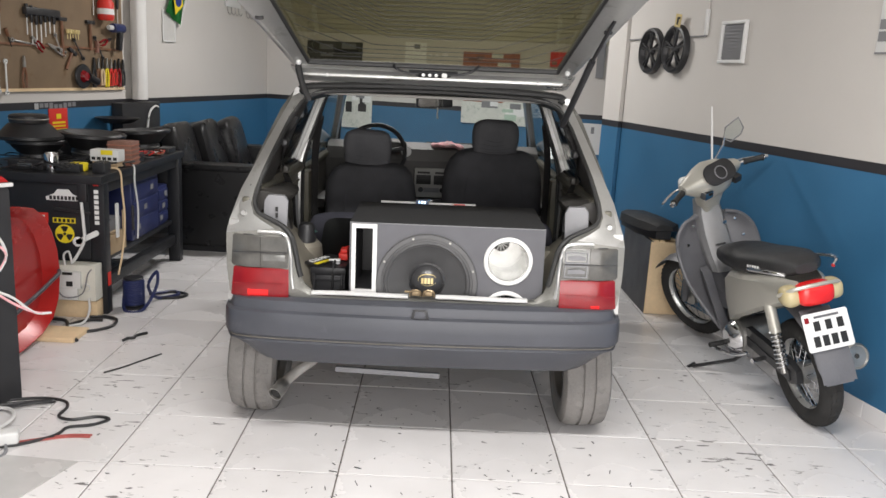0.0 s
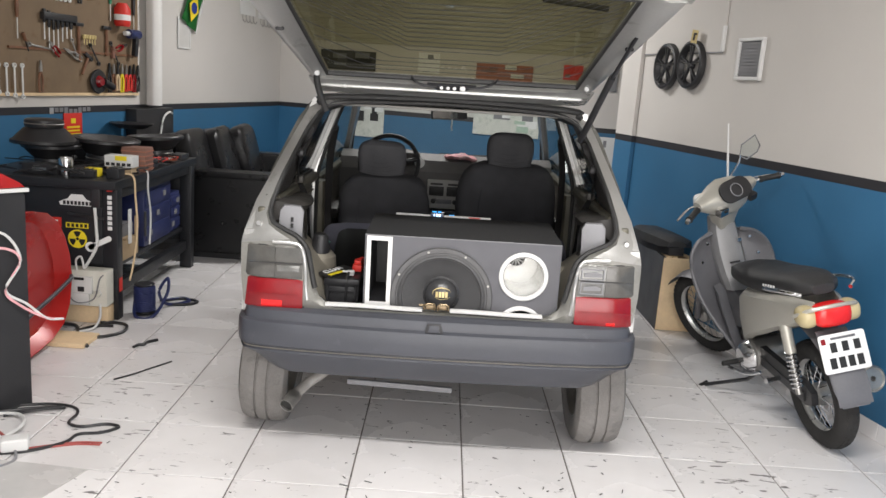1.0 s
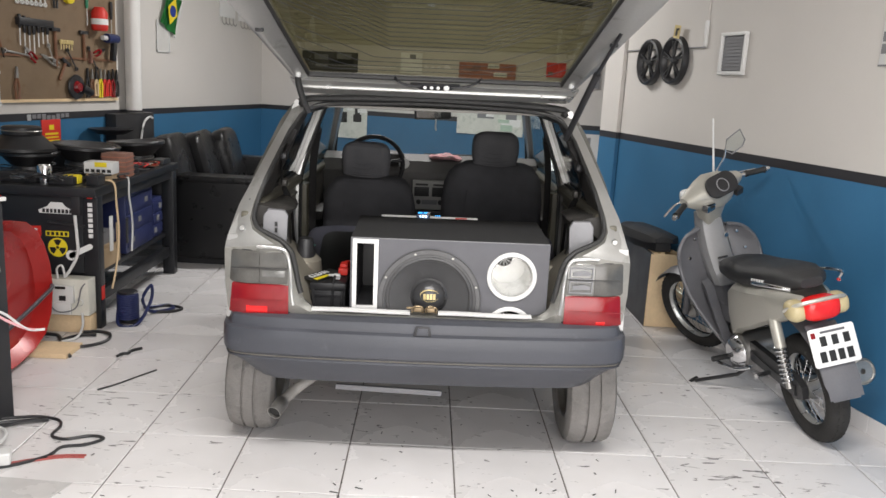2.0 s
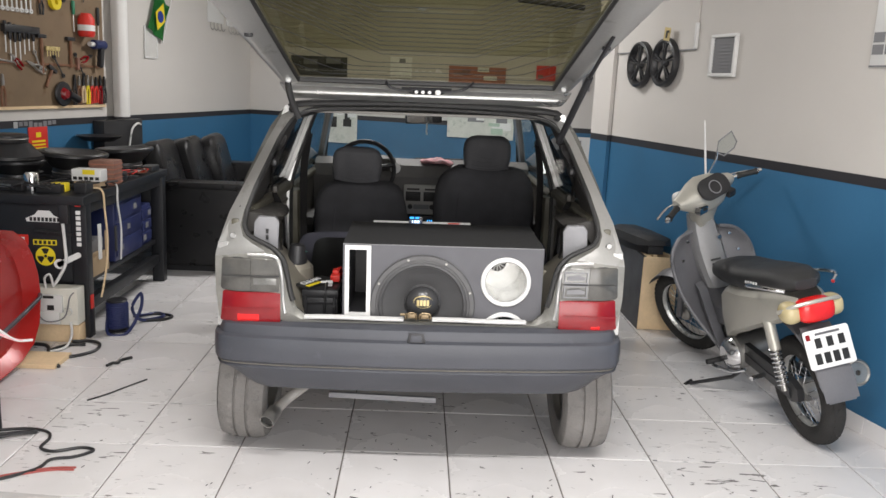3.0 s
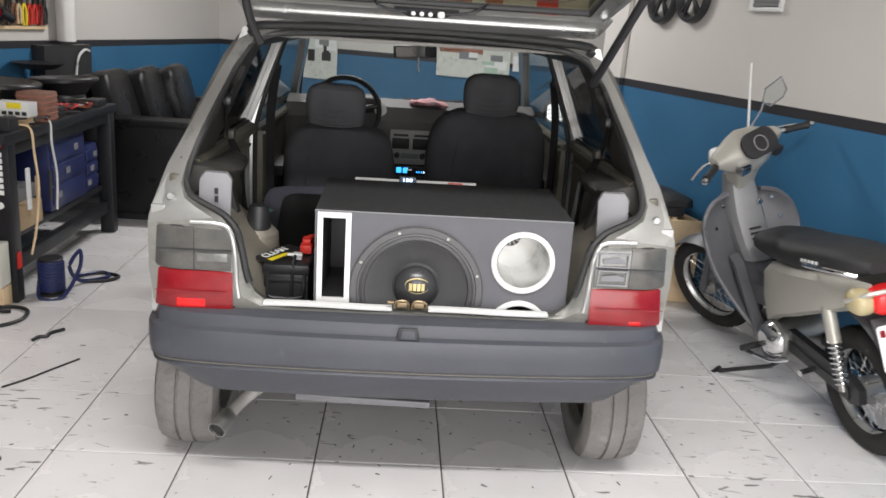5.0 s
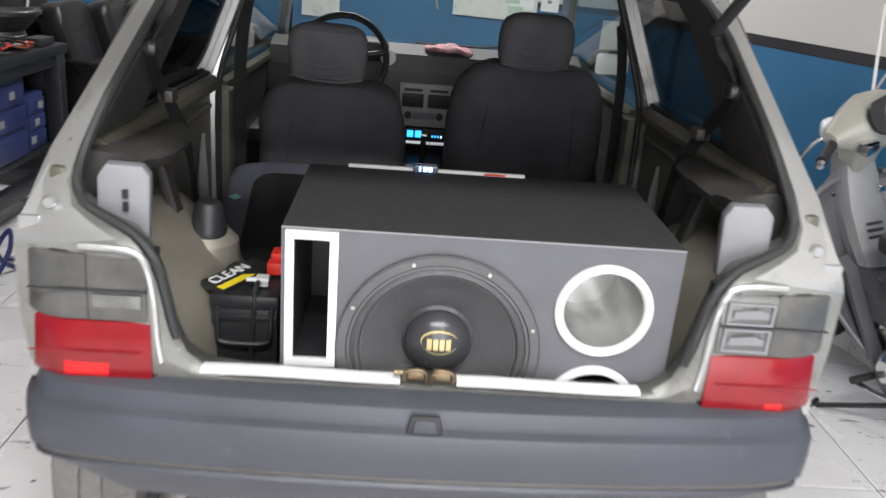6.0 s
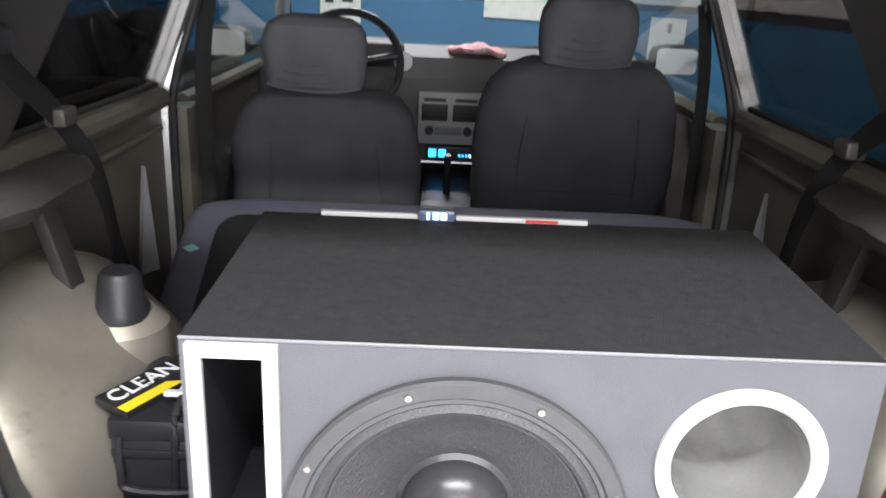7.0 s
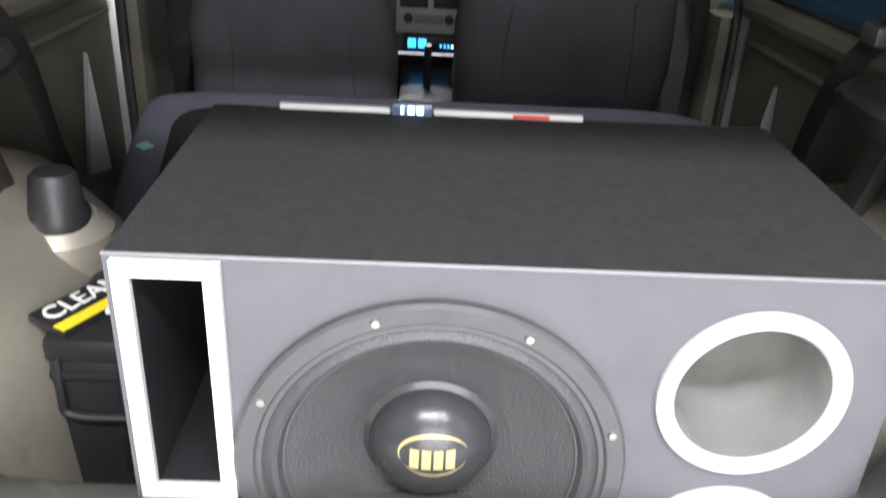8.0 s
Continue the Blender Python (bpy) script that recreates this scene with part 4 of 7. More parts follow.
    part("armrest", B((s * 0.67, 4.75, 0.70, 0.07, 0.4, 0.06), bevel=0.02), TRIM, dc)
    # door mirror
    mir = part("door_mirror", puff(s * 0.86, 5.22, 1.01, 0.19, 0.09, 0.12, 0.6), BLACK_PL, car, "black door mirror")
    part("mirror_glass", slab(rrect(0.155, 0.095, 0.02), 0.004, rear_at(s * 0.86, 5.176, 1.01)), MIRROR, mir)
    part("mirror_arm", B((s * 0.755, 5.25, 0.985, 0.08, 0.05, 0.04), bevel=0.01), BLACK_PL, mir)
    part("trim_panel", slab([(-0.02, -0.10), (0.03, -0.10), (0.012, 0.14)], 0.012, rear_at(s * 0.672, 3.72, 0.74) @ pose(0, 0, 0, 0, -s * 60, 0)), GREY_PLATE, car, smooth=False)

# rear seat: backrest behind the box, cloth with a black insert
mb = Matrix.Translation((0.01, 3.70, 0.597)) @ pose(0, 0, 0, -60, 0, 0)
rs = part("rear_backrest", puff(0, 0, 0, 1.25, 0.12, 0.52, 0.2, 40, 20, 0.012, 3, mb), CLOTH2, car, "violet-grey rear backrest folded forward")
part("back_panel", slab(rrect(1.08, 0.40, 0.06), 0.012, mb @ rear_at(0.0, -0.055, -0.01), 0.004), BLACK_VINYL, rs, "black back panel")
part("seat_tag", slab([(-0.019, 0), (0, -0.012), (0.019, 0), (0, 0.012)], 0.002, mb @ rear_at(-0.585, -0.058, 0.085)), M("green_tag", (0.16, 0.36, 0.31), 0.6), rs, "small green tag")
part("rear_cushion", puff(0.0, 3.78, 0.46, 1.12, 0.42, 0.10, 0.3), CLOTH2, car)


def front_seat(cx, yb, top, wide, head_x, head_z, seed):
    """A front seat in a loose cover: yb is where the back of its shoulders stands, top their height."""
    H = top - 0.45
    tilt = 12
    m0 = Matrix.Translation((cx, yb + 0.065 + H * math.tan(radians(tilt)), 0.45)) @ pose(0, 0, 0, tilt, 0, 0)
    prof = ((0.0, 0.90, 0.15), (0.2, 0.97, 0.165), (0.45, 1.0, 0.165), (0.66, 1.0, 0.155), (0.80, 0.965, 0.15), (0.90, 0.88, 0.14), (0.96, 0.76, 0.12), (0.99, 0.60, 0.09), (1.0, 0.40, 0.04))
    rings = []
    for i in range(len(prof) - 1):
        for k in range(3):
            t = k / 3
            zz, w, d = (a + (b - a) * t for a, b in zip(prof[i], prof[i + 1]))
            ol = rrect(w * wide, d, min(0.065, d * 0.45), 7)
            ring = []
            for j, (x, y) in enumerate(ol):
                # slack folds of the cover, running down and outwards from the shoulders
                fold = math.sin(26 * x + 9 * zz * (1 if x > 0 else -1) + 5 * noise.noise((x * 4, zz * 3, seed)))
                out = 0.006 * fold * min(1, abs(x) / (0.28 * wide)) + 0.012 * noise.noise((x * 5, zz * 6, seed + 4))
                ring.append(m0 @ Vector((x + 0.010 * noise.noise((y * 9, zz * 7, seed)), y + out, zz * H)))
            rings.append(ring)
    rings.append([m0 @ Vector((x, y, H * 1.002)) for x, y in rrect(0.36 * wide, 0.03, 0.013, 7)])
    bm = loft(rings)
    bmesh.ops.recalc_face_normals(bm, faces=bm.faces)
    seat = part("front_seat", bm, CLOTH, car, "black cloth covered front seat")
    mh = Matrix.Translation((head_x, yb + 0.035, head_z)) @ pose(0, 0, 0, 8, 0, -3 if seed == 1 else 4)
    hr = []
    for zz, w, d in ((-0.088, 0.215, 0.05), (-0.082, 0.238, 0.08), (-0.055, 0.248, 0.095), (-0.02, 0.256, 0.10), (0.015, 0.258, 0.10), (0.045, 0.248, 0.095), (0.068, 0.225, 0.085), (0.082, 0.18, 0.06), (0.088, 0.12, 0.025)):
        hr.append([mh @ Vector((x, y + 0.007 * noise.noise((x * 9, zz * 30, seed)) + 0.003 * math.sin(zz * 160 + 14 * x) * (1 if zz < 0.01 else 0.2), zz + 0.007 * noise.noise((x * 9, y * 9, seed)))) for x, y in rrect(w, d, d * 0.45, 8)])
    hb = loft(hr)
    bmesh.ops.recalc_face_normals(hb, faces=hb.faces)
    head = part("headrest", hb, HEAD_CLOTH, seat, "faded creased cloth headrest cover")
    for k, zz in enumerate((-0.062, -0.040, -0.018)):
        part("crease", sweep(smooth_path([mh @ Vector((-0.09 + 0.02 * k, -0.0495, zz)), mh @ Vector((0.0, -0.053, zz - 0.008)), mh @ Vector((0.08 - 0.015 * k, -0.0495, zz + 0.006))], 4), 0.0028, 6), HEAD_CLOTH, head)
    part("cover_hem", sweep(smooth_path([mh @ Vector((-0.115, -0.03, -0.076)), mh @ Vector((-0.05, -0.045, -0.084)), mh @ Vector((0.05, -0.045, -0.086)), mh @ Vector((0.115, -0.03, -0.078))], 4), 0.005, 6), HEAD_CLOTH, head)
    for x in (-0.06, 0.06):
        part("headrest_post", rod(m0 @ Vector((x, 0.0, H - 0.05)), mh @ Vector((x, 0.0, -0.06)), 0.006), CHROME, seat)
    part("cushion", puff(cx, yb + 0.48, 0.46, 0.50, 0.50, 0.18, 0.3), CLOTH, seat)
    for x in (-0.27 * wide, 0.29 * wide):
        part("seam", sweep(smooth_path([m0 @ Vector((x, -0.084, H * 0.12)), m0 @ Vector((x * 1.05, -0.086, H * 0.5)), m0 @ Vector((x * 0.95, -0.079, H * 0.80))], 4), 0.003, 6), CLOTH, seat)
    part("seat_pocket", slab(rrect(0.62 * wide, 0.22, 0.03), 0.006, m0 @ rear_at(0.0, -0.083, H * 0.30), 0.002), CLOTH, seat)
    return seat


HEAD_CLOTH = M("worn_headrest_cloth", (0.105, 0.105, 0.112), 0.9, 0, 0.2, 9, 0.5, 420, 0.15)
front_seat(-0.325, 4.03, 1.015, 0.50, -0.342, 1.100, 1)
front_seat(0.345, 4.16, 1.105, 0.56, 0.345, 1.172, 2)

# dashboard with centre stack, wheel, mirror
dash = part("dashboard", loft([[(x, 5.02, 0.62), (x, 4.99, 0.93), (x, 5.04, 1.00), (x, 5.16, 1.035), (x, 5.60, 0.99), (x, 5.70, 0.93), (x, 5.70, 0.60)] for x in (-0.69, -0.3, 0.0, 0.3, 0.69)]), M("grey_dash_plastic", (0.115, 0.11, 0.107), 0.6, 0, 0.15, 8, 0.2, 240), car, "grey dashboard")
part("instrument_hood", puff(-0.36, 5.06, 1.01, 0.38, 0.2, 0.10, 0.5), TRIM, dash)
stack = part("centre_console_panel", B((0.005, 4.995, 0.79, 0.235, 0.05, 0.19), bevel=0.008), M("light_stack_plastic", (0.40, 0.39, 0.37), 0.5), dash)
for x in (-0.052, 0.062):
    part("air_vent", B((x, 4.968, 0.812, 0.095, 0.01, 0.060), bevel=0.003), BLACK_VINYL, stack)
    for q in range(4):
        part("vent_slat", B((x, 4.963, 0.791 + q * 0.014, 0.09, 0.006, 0.0014)), TRIM, stack, smooth=False)
    part("warning_label", B((x, 4.968, 0.858, 0.08, 0.006, 0.012)), TRIM, stack, smooth=False)
for x in (-0.07, 0.07):
    part("heater_knob", lathe([(0, 0.02), (0.014, 0.02), (0.017, 0)], 14, rear_at(x, 4.97, 0.745)), BLACK_PL, stack)
part("slider_panel", B((0.0, 4.972, 0.745, 0.10, 0.008, 0.03), bevel=0.002), GREY_PLATE, stack)
radio = part("car_radio", B((0.015, 4.985, 0.662, 0.19, 0.05, 0.055), bevel=0.004), BLACK_PL, dash)
for k in range(2):
    part("display", B((-0.055 + k * 0.036, 4.957, 0.665, 0.028, 0.004, 0.03), bevel=0.001, seg=1), LED_BLUE, radio, "lit blue digits")
for k in range(4):
    part("button_light", B((0.045 + k * 0.013, 4.957, 0.658, 0.007, 0.004, 0.009)), LED_WHITE if k == 3 else LED_BLUE, radio, smooth=False)
part("console", B((0.0, 4.75, 0.50, 0.18, 0.6, 0.16), bevel=0.03), BLACK_PL, car)
part("gear_lever", rod((0.0, 4.72, 0.56), (0.0, 4.68, 0.72), 0.012), BLACK_PL, car)
msw = Matrix.Translation((-0.36, 4.86, 0.985)) @ pose(0, 0, 0, 66, 0, 0)
sw = part("steering_wheel", sweep([msw @ Vector((0.185 * math.cos(a), 0.185 * math.sin(a), 0)) for a in np.linspace(0, 2 * math.pi, 40, endpoint=False)], 0.014, 8, True), BLACK_PL, car, "black steering wheel")
part("wheel_hub", lathe([(0, 0.02), (0.06, 0.015), (0.07, -0.02), (0, -0.03)], 20, msw), BLACK_PL, sw)
for a in (0.2, math.pi - 0.2, -math.pi / 2):
    part("spoke", rod(msw @ Vector((0, 0, 0)), msw @ Vector((0.18 * math.cos(a), 0.18 * math.sin(a), 0)), 0.013), BLACK_PL, sw)
part("dial_face", lathe([(0, 0.003), (0.03, 0.002), (0.034, 0)], 20, rear_at(-0.17, 4.955, 0.99)), WHITE_PL, dash)
mir = part("inside_mirror", B((0.0, 4.90, 1.312, 0.23, 0.03, 0.065), bevel=0.012, rot=Matrix.Translation((0, 4.9, 1.312)) @ pose(0, 0, 0, 0, -3, 6) @ Matrix.Translation((0, -4.9, -1.312))), BLACK_PL, car, "rear view mirror")
part("mirror_glass", slab(rrect(0.21, 0.052, 0.012), 0.003, rear_at(0.0, 4.8785, 1.312) @ pose(0, 0, 0, 0, 16, 3)), MIRROR, mir)
part("mirror_stem", rod((0, 4.91, 1.34), (0, 4.95, 1.40), 0.008), BLACK_PL, mir)
part("pendant", sweep(smooth_path([(0.02, 4.90, 1.285), (0.022, 4.90, 1.26), (0.02, 4.90, 1.235), (0.024, 4.90, 1.21)], 4), 0.005, 6), WHITE_PL, mir, "small white hanging charm")
pk = puff(0.09, 5.10, 1.035, 0.22, 0.14, 0.035, 0.9, 30, 16, 0.0)
for v in pk.verts:
    v.co.z += 0.018 * noise.noise(v.co * 22) + 0.012 * noise.noise(v.co * 9)
solo("cleaning_cloth", pk, PINK, "crumpled pink cloth lying on the dashboard", "cloth")

# ---- the loudspeaker box in the boot ----
XB0, XB1, YB, ZB0, ZB1 = -0.297, 0.464, 2.823, 0.428, 0.927
sp = thing("subwoofer_box", ((XB0 + XB1) / 2, 3.05, ZB0), "carpeted subwoofer box with one woofer and ports in the boot", "loudspeaker")
top_back, bot_back = 3.25, 3.20
sb = bmesh.new()
c = [(XB0, YB, ZB0), (XB1, YB, ZB0), (XB1, bot_back, ZB0), (XB0, bot_back, ZB0), (XB0, YB, ZB1), (XB1, YB, ZB1), (XB1, top_back, ZB1 + 0.013), (XB0, top_back, ZB1 + 0.013)]
v = [sb.verts.new(p) for p in c]
for q in ((3, 2, 1, 0), (4, 5, 6, 7), (1, 2, 6, 5), (2, 3, 7, 6), (3, 0, 4, 7)):
    sb.faces.new([v[k] for k in q])
part("cabinet", sb, CARPET, sp, "black carpet covering", smooth=False)
# front baffle with real openings: slot, woofer hole and two round ports
SLOT = (-0.240, 0.785, 0.066, 0.245)
WOOF = (0.008, 0.694, 0.176)
PORTS = ((0.323, 0.796, 0.078), (0.323, 0.581, 0.078))


def baffle():
    """Square grid cells kept where no opening is cut, outlines snapped to the openings."""
    bm = bmesh.new()
    outer = [(XB0, ZB0), (XB1, ZB0), (XB1, ZB1), (XB0, ZB1)]
    loops = [outer, [(SLOT[0] - SLOT[2] / 2, SLOT[1] - SLOT[3] / 2), (SLOT[0] + SLOT[2] / 2, SLOT[1] - SLOT[3] / 2), (SLOT[0] + SLOT[2] / 2, SLOT[1] + SLOT[3] / 2), (SLOT[0] - SLOT[2] / 2, SLOT[1] + SLOT[3] / 2)]]
    for cx, cz, r in (WOOF,) + PORTS:
        loops.append([(cx + r * math.cos(2 * math.pi * k / 48), cz + r * math.sin(2 * math.pi * k / 48)) for k in range(48)])
    edges = []
    for lp in loops:
        vs = [bm.verts.new((x, YB, z)) for x, z in lp]
        edges += [bm.edges.new((vs[k], vs[(k + 1) % len(vs)])) for k in range(len(vs))]
    bmesh.ops.triangle_fill(bm, use_beauty=True, use_dissolve=False, edges=edges, normal=(0, -1, 0))
    gone = []
    for f in bm.faces:
        q = f.calc_center_median()
        inside = abs(q.x - SLOT[0]) < SLOT[2] / 2 and abs(q.z - SLOT[1]) < SLOT[3] / 2
        for cx, cz, r in (WOOF,) + PORTS:
            inside = inside or math.hypot(q.x - cx, q.z - cz) < r * 0.99
        if inside:
            gone.append(f)
    bmesh.ops.delete(bm, geom=gone, context="FACES_ONLY")
    return bm


part("baffle", baffle(), CARPET_LIT, sp, "carpeted front panel, daylight painted in as lighter grey", smooth=False)
part("edge_welt", sweep([(XB0, YB, ZB1), (XB1, YB, ZB1)], 0.0022, 6), GREY_PLATE, sp)
# slot port: white frame and dark duct
sx, sz, sw_, sh = SLOT
sf = part("slot_frame", B((sx - sw_ / 2 - 0.008, YB - 0.003, sz, 0.016, 0.010, sh + 0.032), (sx + sw_ / 2 + 0.008, YB - 0.003, sz, 0.016, 0.010, sh + 0.032), (sx, YB - 0.003, sz + sh / 2 + 0.008, sw_, 0.010, 0.016), (sx, YB - 0.003, sz - sh / 2 - 0.008, sw_, 0.010, 0.016)), WHITE_PL, sp, "white port frame", smooth=False)
duct = loft([[(sx + a * sw_ / 2, y, sz + b * sh / 2) for a, b in ((-1, -1), (1, -1), (1, 1), (-1, 1))] for y in (YB, YB + 0.30)], caps=False)
duct.faces.new([duct.verts.new((sx + a * sw_ / 2, YB + 0.30, sz + b * sh / 2)) for a, b in ((-1, -1), (1, -1), (1, 1), (-1, 1))])
part("slot_duct", duct, BLACK_PL, sp, smooth=False)
# woofer: rim, surround, ribbed cone, dust cap
mw = rear_at(WOOF[0], YB, WOOF[1])
wf = part("woofer", lathe([(0.199, 0.0), (0.1995, 0.010), (0.196, 0.014), (0.180, 0.014), (0.177, 0.010), (0.172, 0.0105), (0.170, 0.007), (0.165, 0.0075), (0.163, 0.003), (0.150, 0.0)], 96, mw), RIM_RUBBER, sp, "black woofer frame")
part("surround", lathe([(0.171, 0.006), (0.166, 0.010), (0.161, 0.012), (0.156, 0.009), (0.153, 0.002), (0.150, -0.003)], 96, mw), PAPER_CONE, wf)
cone = [(0.151, -0.002)]
for k in range(24):
    r = 0.148 - k * 0.0035
    cone.append((r, -0.004 - (0.148 - r) * 0.55 + (0.0005 if k % 2 else -0.0005) * (1 if 7 < k < 18 else 0.1)))
cone.append((0.060, -0.054))
part("cone", lathe(cone, 96, mw), PAPER_CONE, wf, "ribbed paper cone")
CAP = [(0.075, -0.046)] + [(0.066 * math.cos(a), -0.042 + 0.048 * math.sin(a)) for a in np.linspace(0, math.pi / 2 - 0.02, 14)] + [(0, 0.006)]
cap = part("dust_cap", lathe(CAP, 64, mw), DUSTCAP, wf, "glossy black dust cap")
# gold emblem on the cap: a swoosh and plain shapes
em = bmesh.new()
rc = (0.066 ** 2 + 0.040 ** 2) / (2 * 0.040)


def cap_pt(x, z, lift=0.001):
    r2 = (x * x + z * z) / 0.066 ** 2
    return Vector((WOOF[0] + x, YB - (-0.042 + 0.048 * math.sqrt(max(0, 1 - r2))) - lift, WOOF[1] + z))


for arc0, arc1, rx, rz, wd in ((200, 20, 0.036, 0.021, 0.0035), (-20, -150, 0.036, 0.021, 0.002)):
    ring_a, ring_b = [], []
    for k in range(25):
        a = radians(arc0 + (arc1 - arc0) * k / 24)
        w = wd * math.sin(math.pi * (k + 0.6) / 25.2)
        ring_a.append(em.verts.new(cap_pt(0.003 + rx * math.cos(a), 0.014 + rz * math.sin(a))))
        ring_b.append(em.verts.new(cap_pt(0.003 + (rx + w) * math.cos(a), 0.014 + (rz + w) * math.sin(a))))
    for k in range(24):
        em.faces.new((ring_a[k], ring_a[k + 1], ring_b[k + 1], ring_b[k]))
for k in range(4):
    x0 = -0.022 + k * 0.0125
    for a, b, cc, d in ((0, -0.012, 0.0095, 0.010),):
        em.faces.new([em.verts.new(cap_pt(x0 + px, 0.012 + pz)) for px, pz in ((a, b), (cc, b), (cc, d), (a, d))])
part("emblem", em, GOLD, cap, "gold printed emblem", smooth=False)
for k in range(8):
    a = radians(18 + 45 * k)
    part("screw", lathe([(0, 0.004), (0.004, 0.004), (0.0055, 0.0)], 10, rear_at(WOOF[0] + 0.188 * math.cos(a), YB - 0.0135, WOOF[1] + 0.188 * math.sin(a))), STEEL, wf)
# round ports with pale flares and bright plastic tubes
for cx, cz, r in PORTS:
    mp = rear_at(cx, YB, cz)
    pf = part("round_port", lathe([(0.096, 0.0), (0.096, 0.006), (0.092, 0.010), (0.082, 0.010), (0.078, 0.004), (0.0775, 0.0)], 64, mp), WHITE_PL, sp, "white round port flare")
    part("port_tube", lathe([(0.0775, 0.003), (0.0765, -0.02), (0.0765, -0.21)], 64, mp), CLEAR_PL, pf, "shiny port tube")
    part("port_end", lathe([(0.0765, -0.21), (0.0, -0.21)], 48, mp), CLEAR_PL, pf)
    part("port_grille", lathe([(0.036, -0.2085), (0.036, -0.2075), (0.0, -0.2075)], 32, mp @ Matrix.Translation((-0.014, 0.030, 0))), TRIM, pf)
    for k in range(12):
        a = 2 * math.pi * k / 12
        part("port_fin", B((0.019, 0, 0, 0.028, 0.0055, 0.010), bevel=0.002, seg=1, rot=mp @ Matrix.Translation((-0.014, 0.030, -0.203)) @ pose(0, 0, 0, 0, 0, math.degrees(a))), WHITE_PL, pf, smooth=False)
# voltmeter strip along the box's back edge
vm = thing("voltmeter_strip", (0, top_back, ZB1), "white strip with a small lit voltmeter on the box", "voltmeter")
part("strip", B((-0.132, 3.243, 0.9445, 0.15, 0.011, 0.008), (0.104, 3.243, 0.9445, 0.205, 0.011, 0.008), bevel=0.002), WHITE_PL, vm)
part("red_mark", B((0.135, 3.237, 0.9445, 0.05, 0.003, 0.005), bevel=0.001), RED_VINYL, vm)
vb = part("meter_case", B((-0.028, 3.239, 0.9495, 0.056, 0.024, 0.018), bevel=0.004), M("smoky_case", (0.10, 0.13, 0.20), 0.15), vm)
for k, w in enumerate((0.004, 0.009, 0.009)):
    part("digit", B((-0.041 + k * 0.012, 3.226, 0.950, w, 0.003, 0.010)), LED_WHITE, vb, "lit white digits", smooth=False)
# battery beside the box
bt = thing("car_battery", (-0.385, 3.13, 0.43), "black car battery with red terminals beside the box", "battery")
part("case", B((-0.375, 3.140, 0.525, 0.145, 0.20, 0.25), bevel=0.008), BLACK_PL, bt)
part("lid", B((-0.375, 3.140, 0.665, 0.15, 0.205, 0.035), bevel=0.008), BLACK_PL, bt)
part("handle", sweep(smooth_path([(-0.435, 3.040, 0.655), (-0.432, 3.030, 0.60), (-0.42, 3.027, 0.575), (-0.33, 3.027, 0.575), (-0.318, 3.030, 0.60), (-0.315, 3.040, 0.655)], 4), 0.006, 8), BLACK_PL, bt)
part("rib", B((-0.375, 3.037, 0.63, 0.14, 0.006, 0.012), bevel=0.002), BLACK_PL, bt)
part("clamp", B((-0.345, 3.095, 0.698, 0.03, 0.03, 0.02), (-0.352, 3.075, 0.708, 0.05, 0.012, 0.008), bevel=0.003), WHITE_PL, bt, "bare lead clamp")
part("clamp", B((-0.325, 3.165, 0.705, 0.04, 0.04, 0.03), (-0.325, 3.195, 0.725, 0.03, 0.05, 0.02), bevel=0.006), RED_VINYL, bt, "red terminal cover")
part("cable", sweep(smooth_path([(-0.35, 3.075, 0.705), (-0.352, 3.045, 0.69), (-0.355, 3.037, 0.62), (-0.36, 3.035, 0.52), (-0.36, 3.045, 0.45)], 4), 0.006, 8), DARK_METAL, bt)
part("cable", sweep(smooth_path([(-0.325, 3.195, 0.73), (-0.31, 3.255, 0.72), (-0.33, 3.315, 0.62)], 4), 0.008, 8), RED_VINYL, bt)
mlab = Matrix.Translation((-0.405, 3.135, 0.684)) @ pose(0, 0, 0, 5, 0, 62)
lb = part("label", slab([(-0.09, -0.032), (0.09, -0.032), (0.09, 0.035), (-0.09, 0.035)], 0.012, mlab, 0.002), BLACK_VINYL, bt, "black label with a yellow band", smooth=False)
part("label_band", slab([(-0.09, -0.030), (0.02, -0.030), (0.0, -0.012), (-0.09, -0.012)], 0.001, mlab @ Matrix.Translation((0, 0, 0.0125))), YELLOW, lb, smooth=False)
part("lettering", words("CLEAN", 0.04, mlab @ Matrix.Translation((-0.02, 0.012, 0.0135))), WHITE_VINYL, lb, smooth=False)

# the body stands a little askew on its springs; the wheels stay on the tiles
LEAN = Matrix.Translation((0, 0, 0.60)) @ pose(0, 0, 0, 0, -0.7, 0) @ Matrix.Translation((0, 0, -0.594))
for ob in car.children:
    if not ob.name.startswith("wheel"):
        ob.matrix_basis = LEAN @ ob.matrix_basis
for ob, dx, dz in ((sp, 0, -0.005), (vm, 0, -0.005), (bt, -0.034, 0)):
    ob.matrix_basis = Matrix.Translation((dx, 0, dz)) @ LEAN @ ob.matrix_basis

# ---- the small motorcycle ----
MB = Matrix.Translation((1.848, 3.28, 0)) @ pose(0, 0, 0, 0, 0, 5) @ pose(0, 0, 0, 0, -14, 0)
MBI = MB.inverted()
bike = thing("motorcycle", (0, 0, 0), "grey and silver underbone motorcycle leaning on its side stand", "motorcycle", rot=MB)


def bp(name, bm, material, parent=None, label="", smooth=True):
    return part(name, bm, material, parent or bike, label, parent is None, smooth)


def bl(x, y, z):
    """A world place in the motorcycle's own measure."""
    return MBI @ Vector((x, y, z))


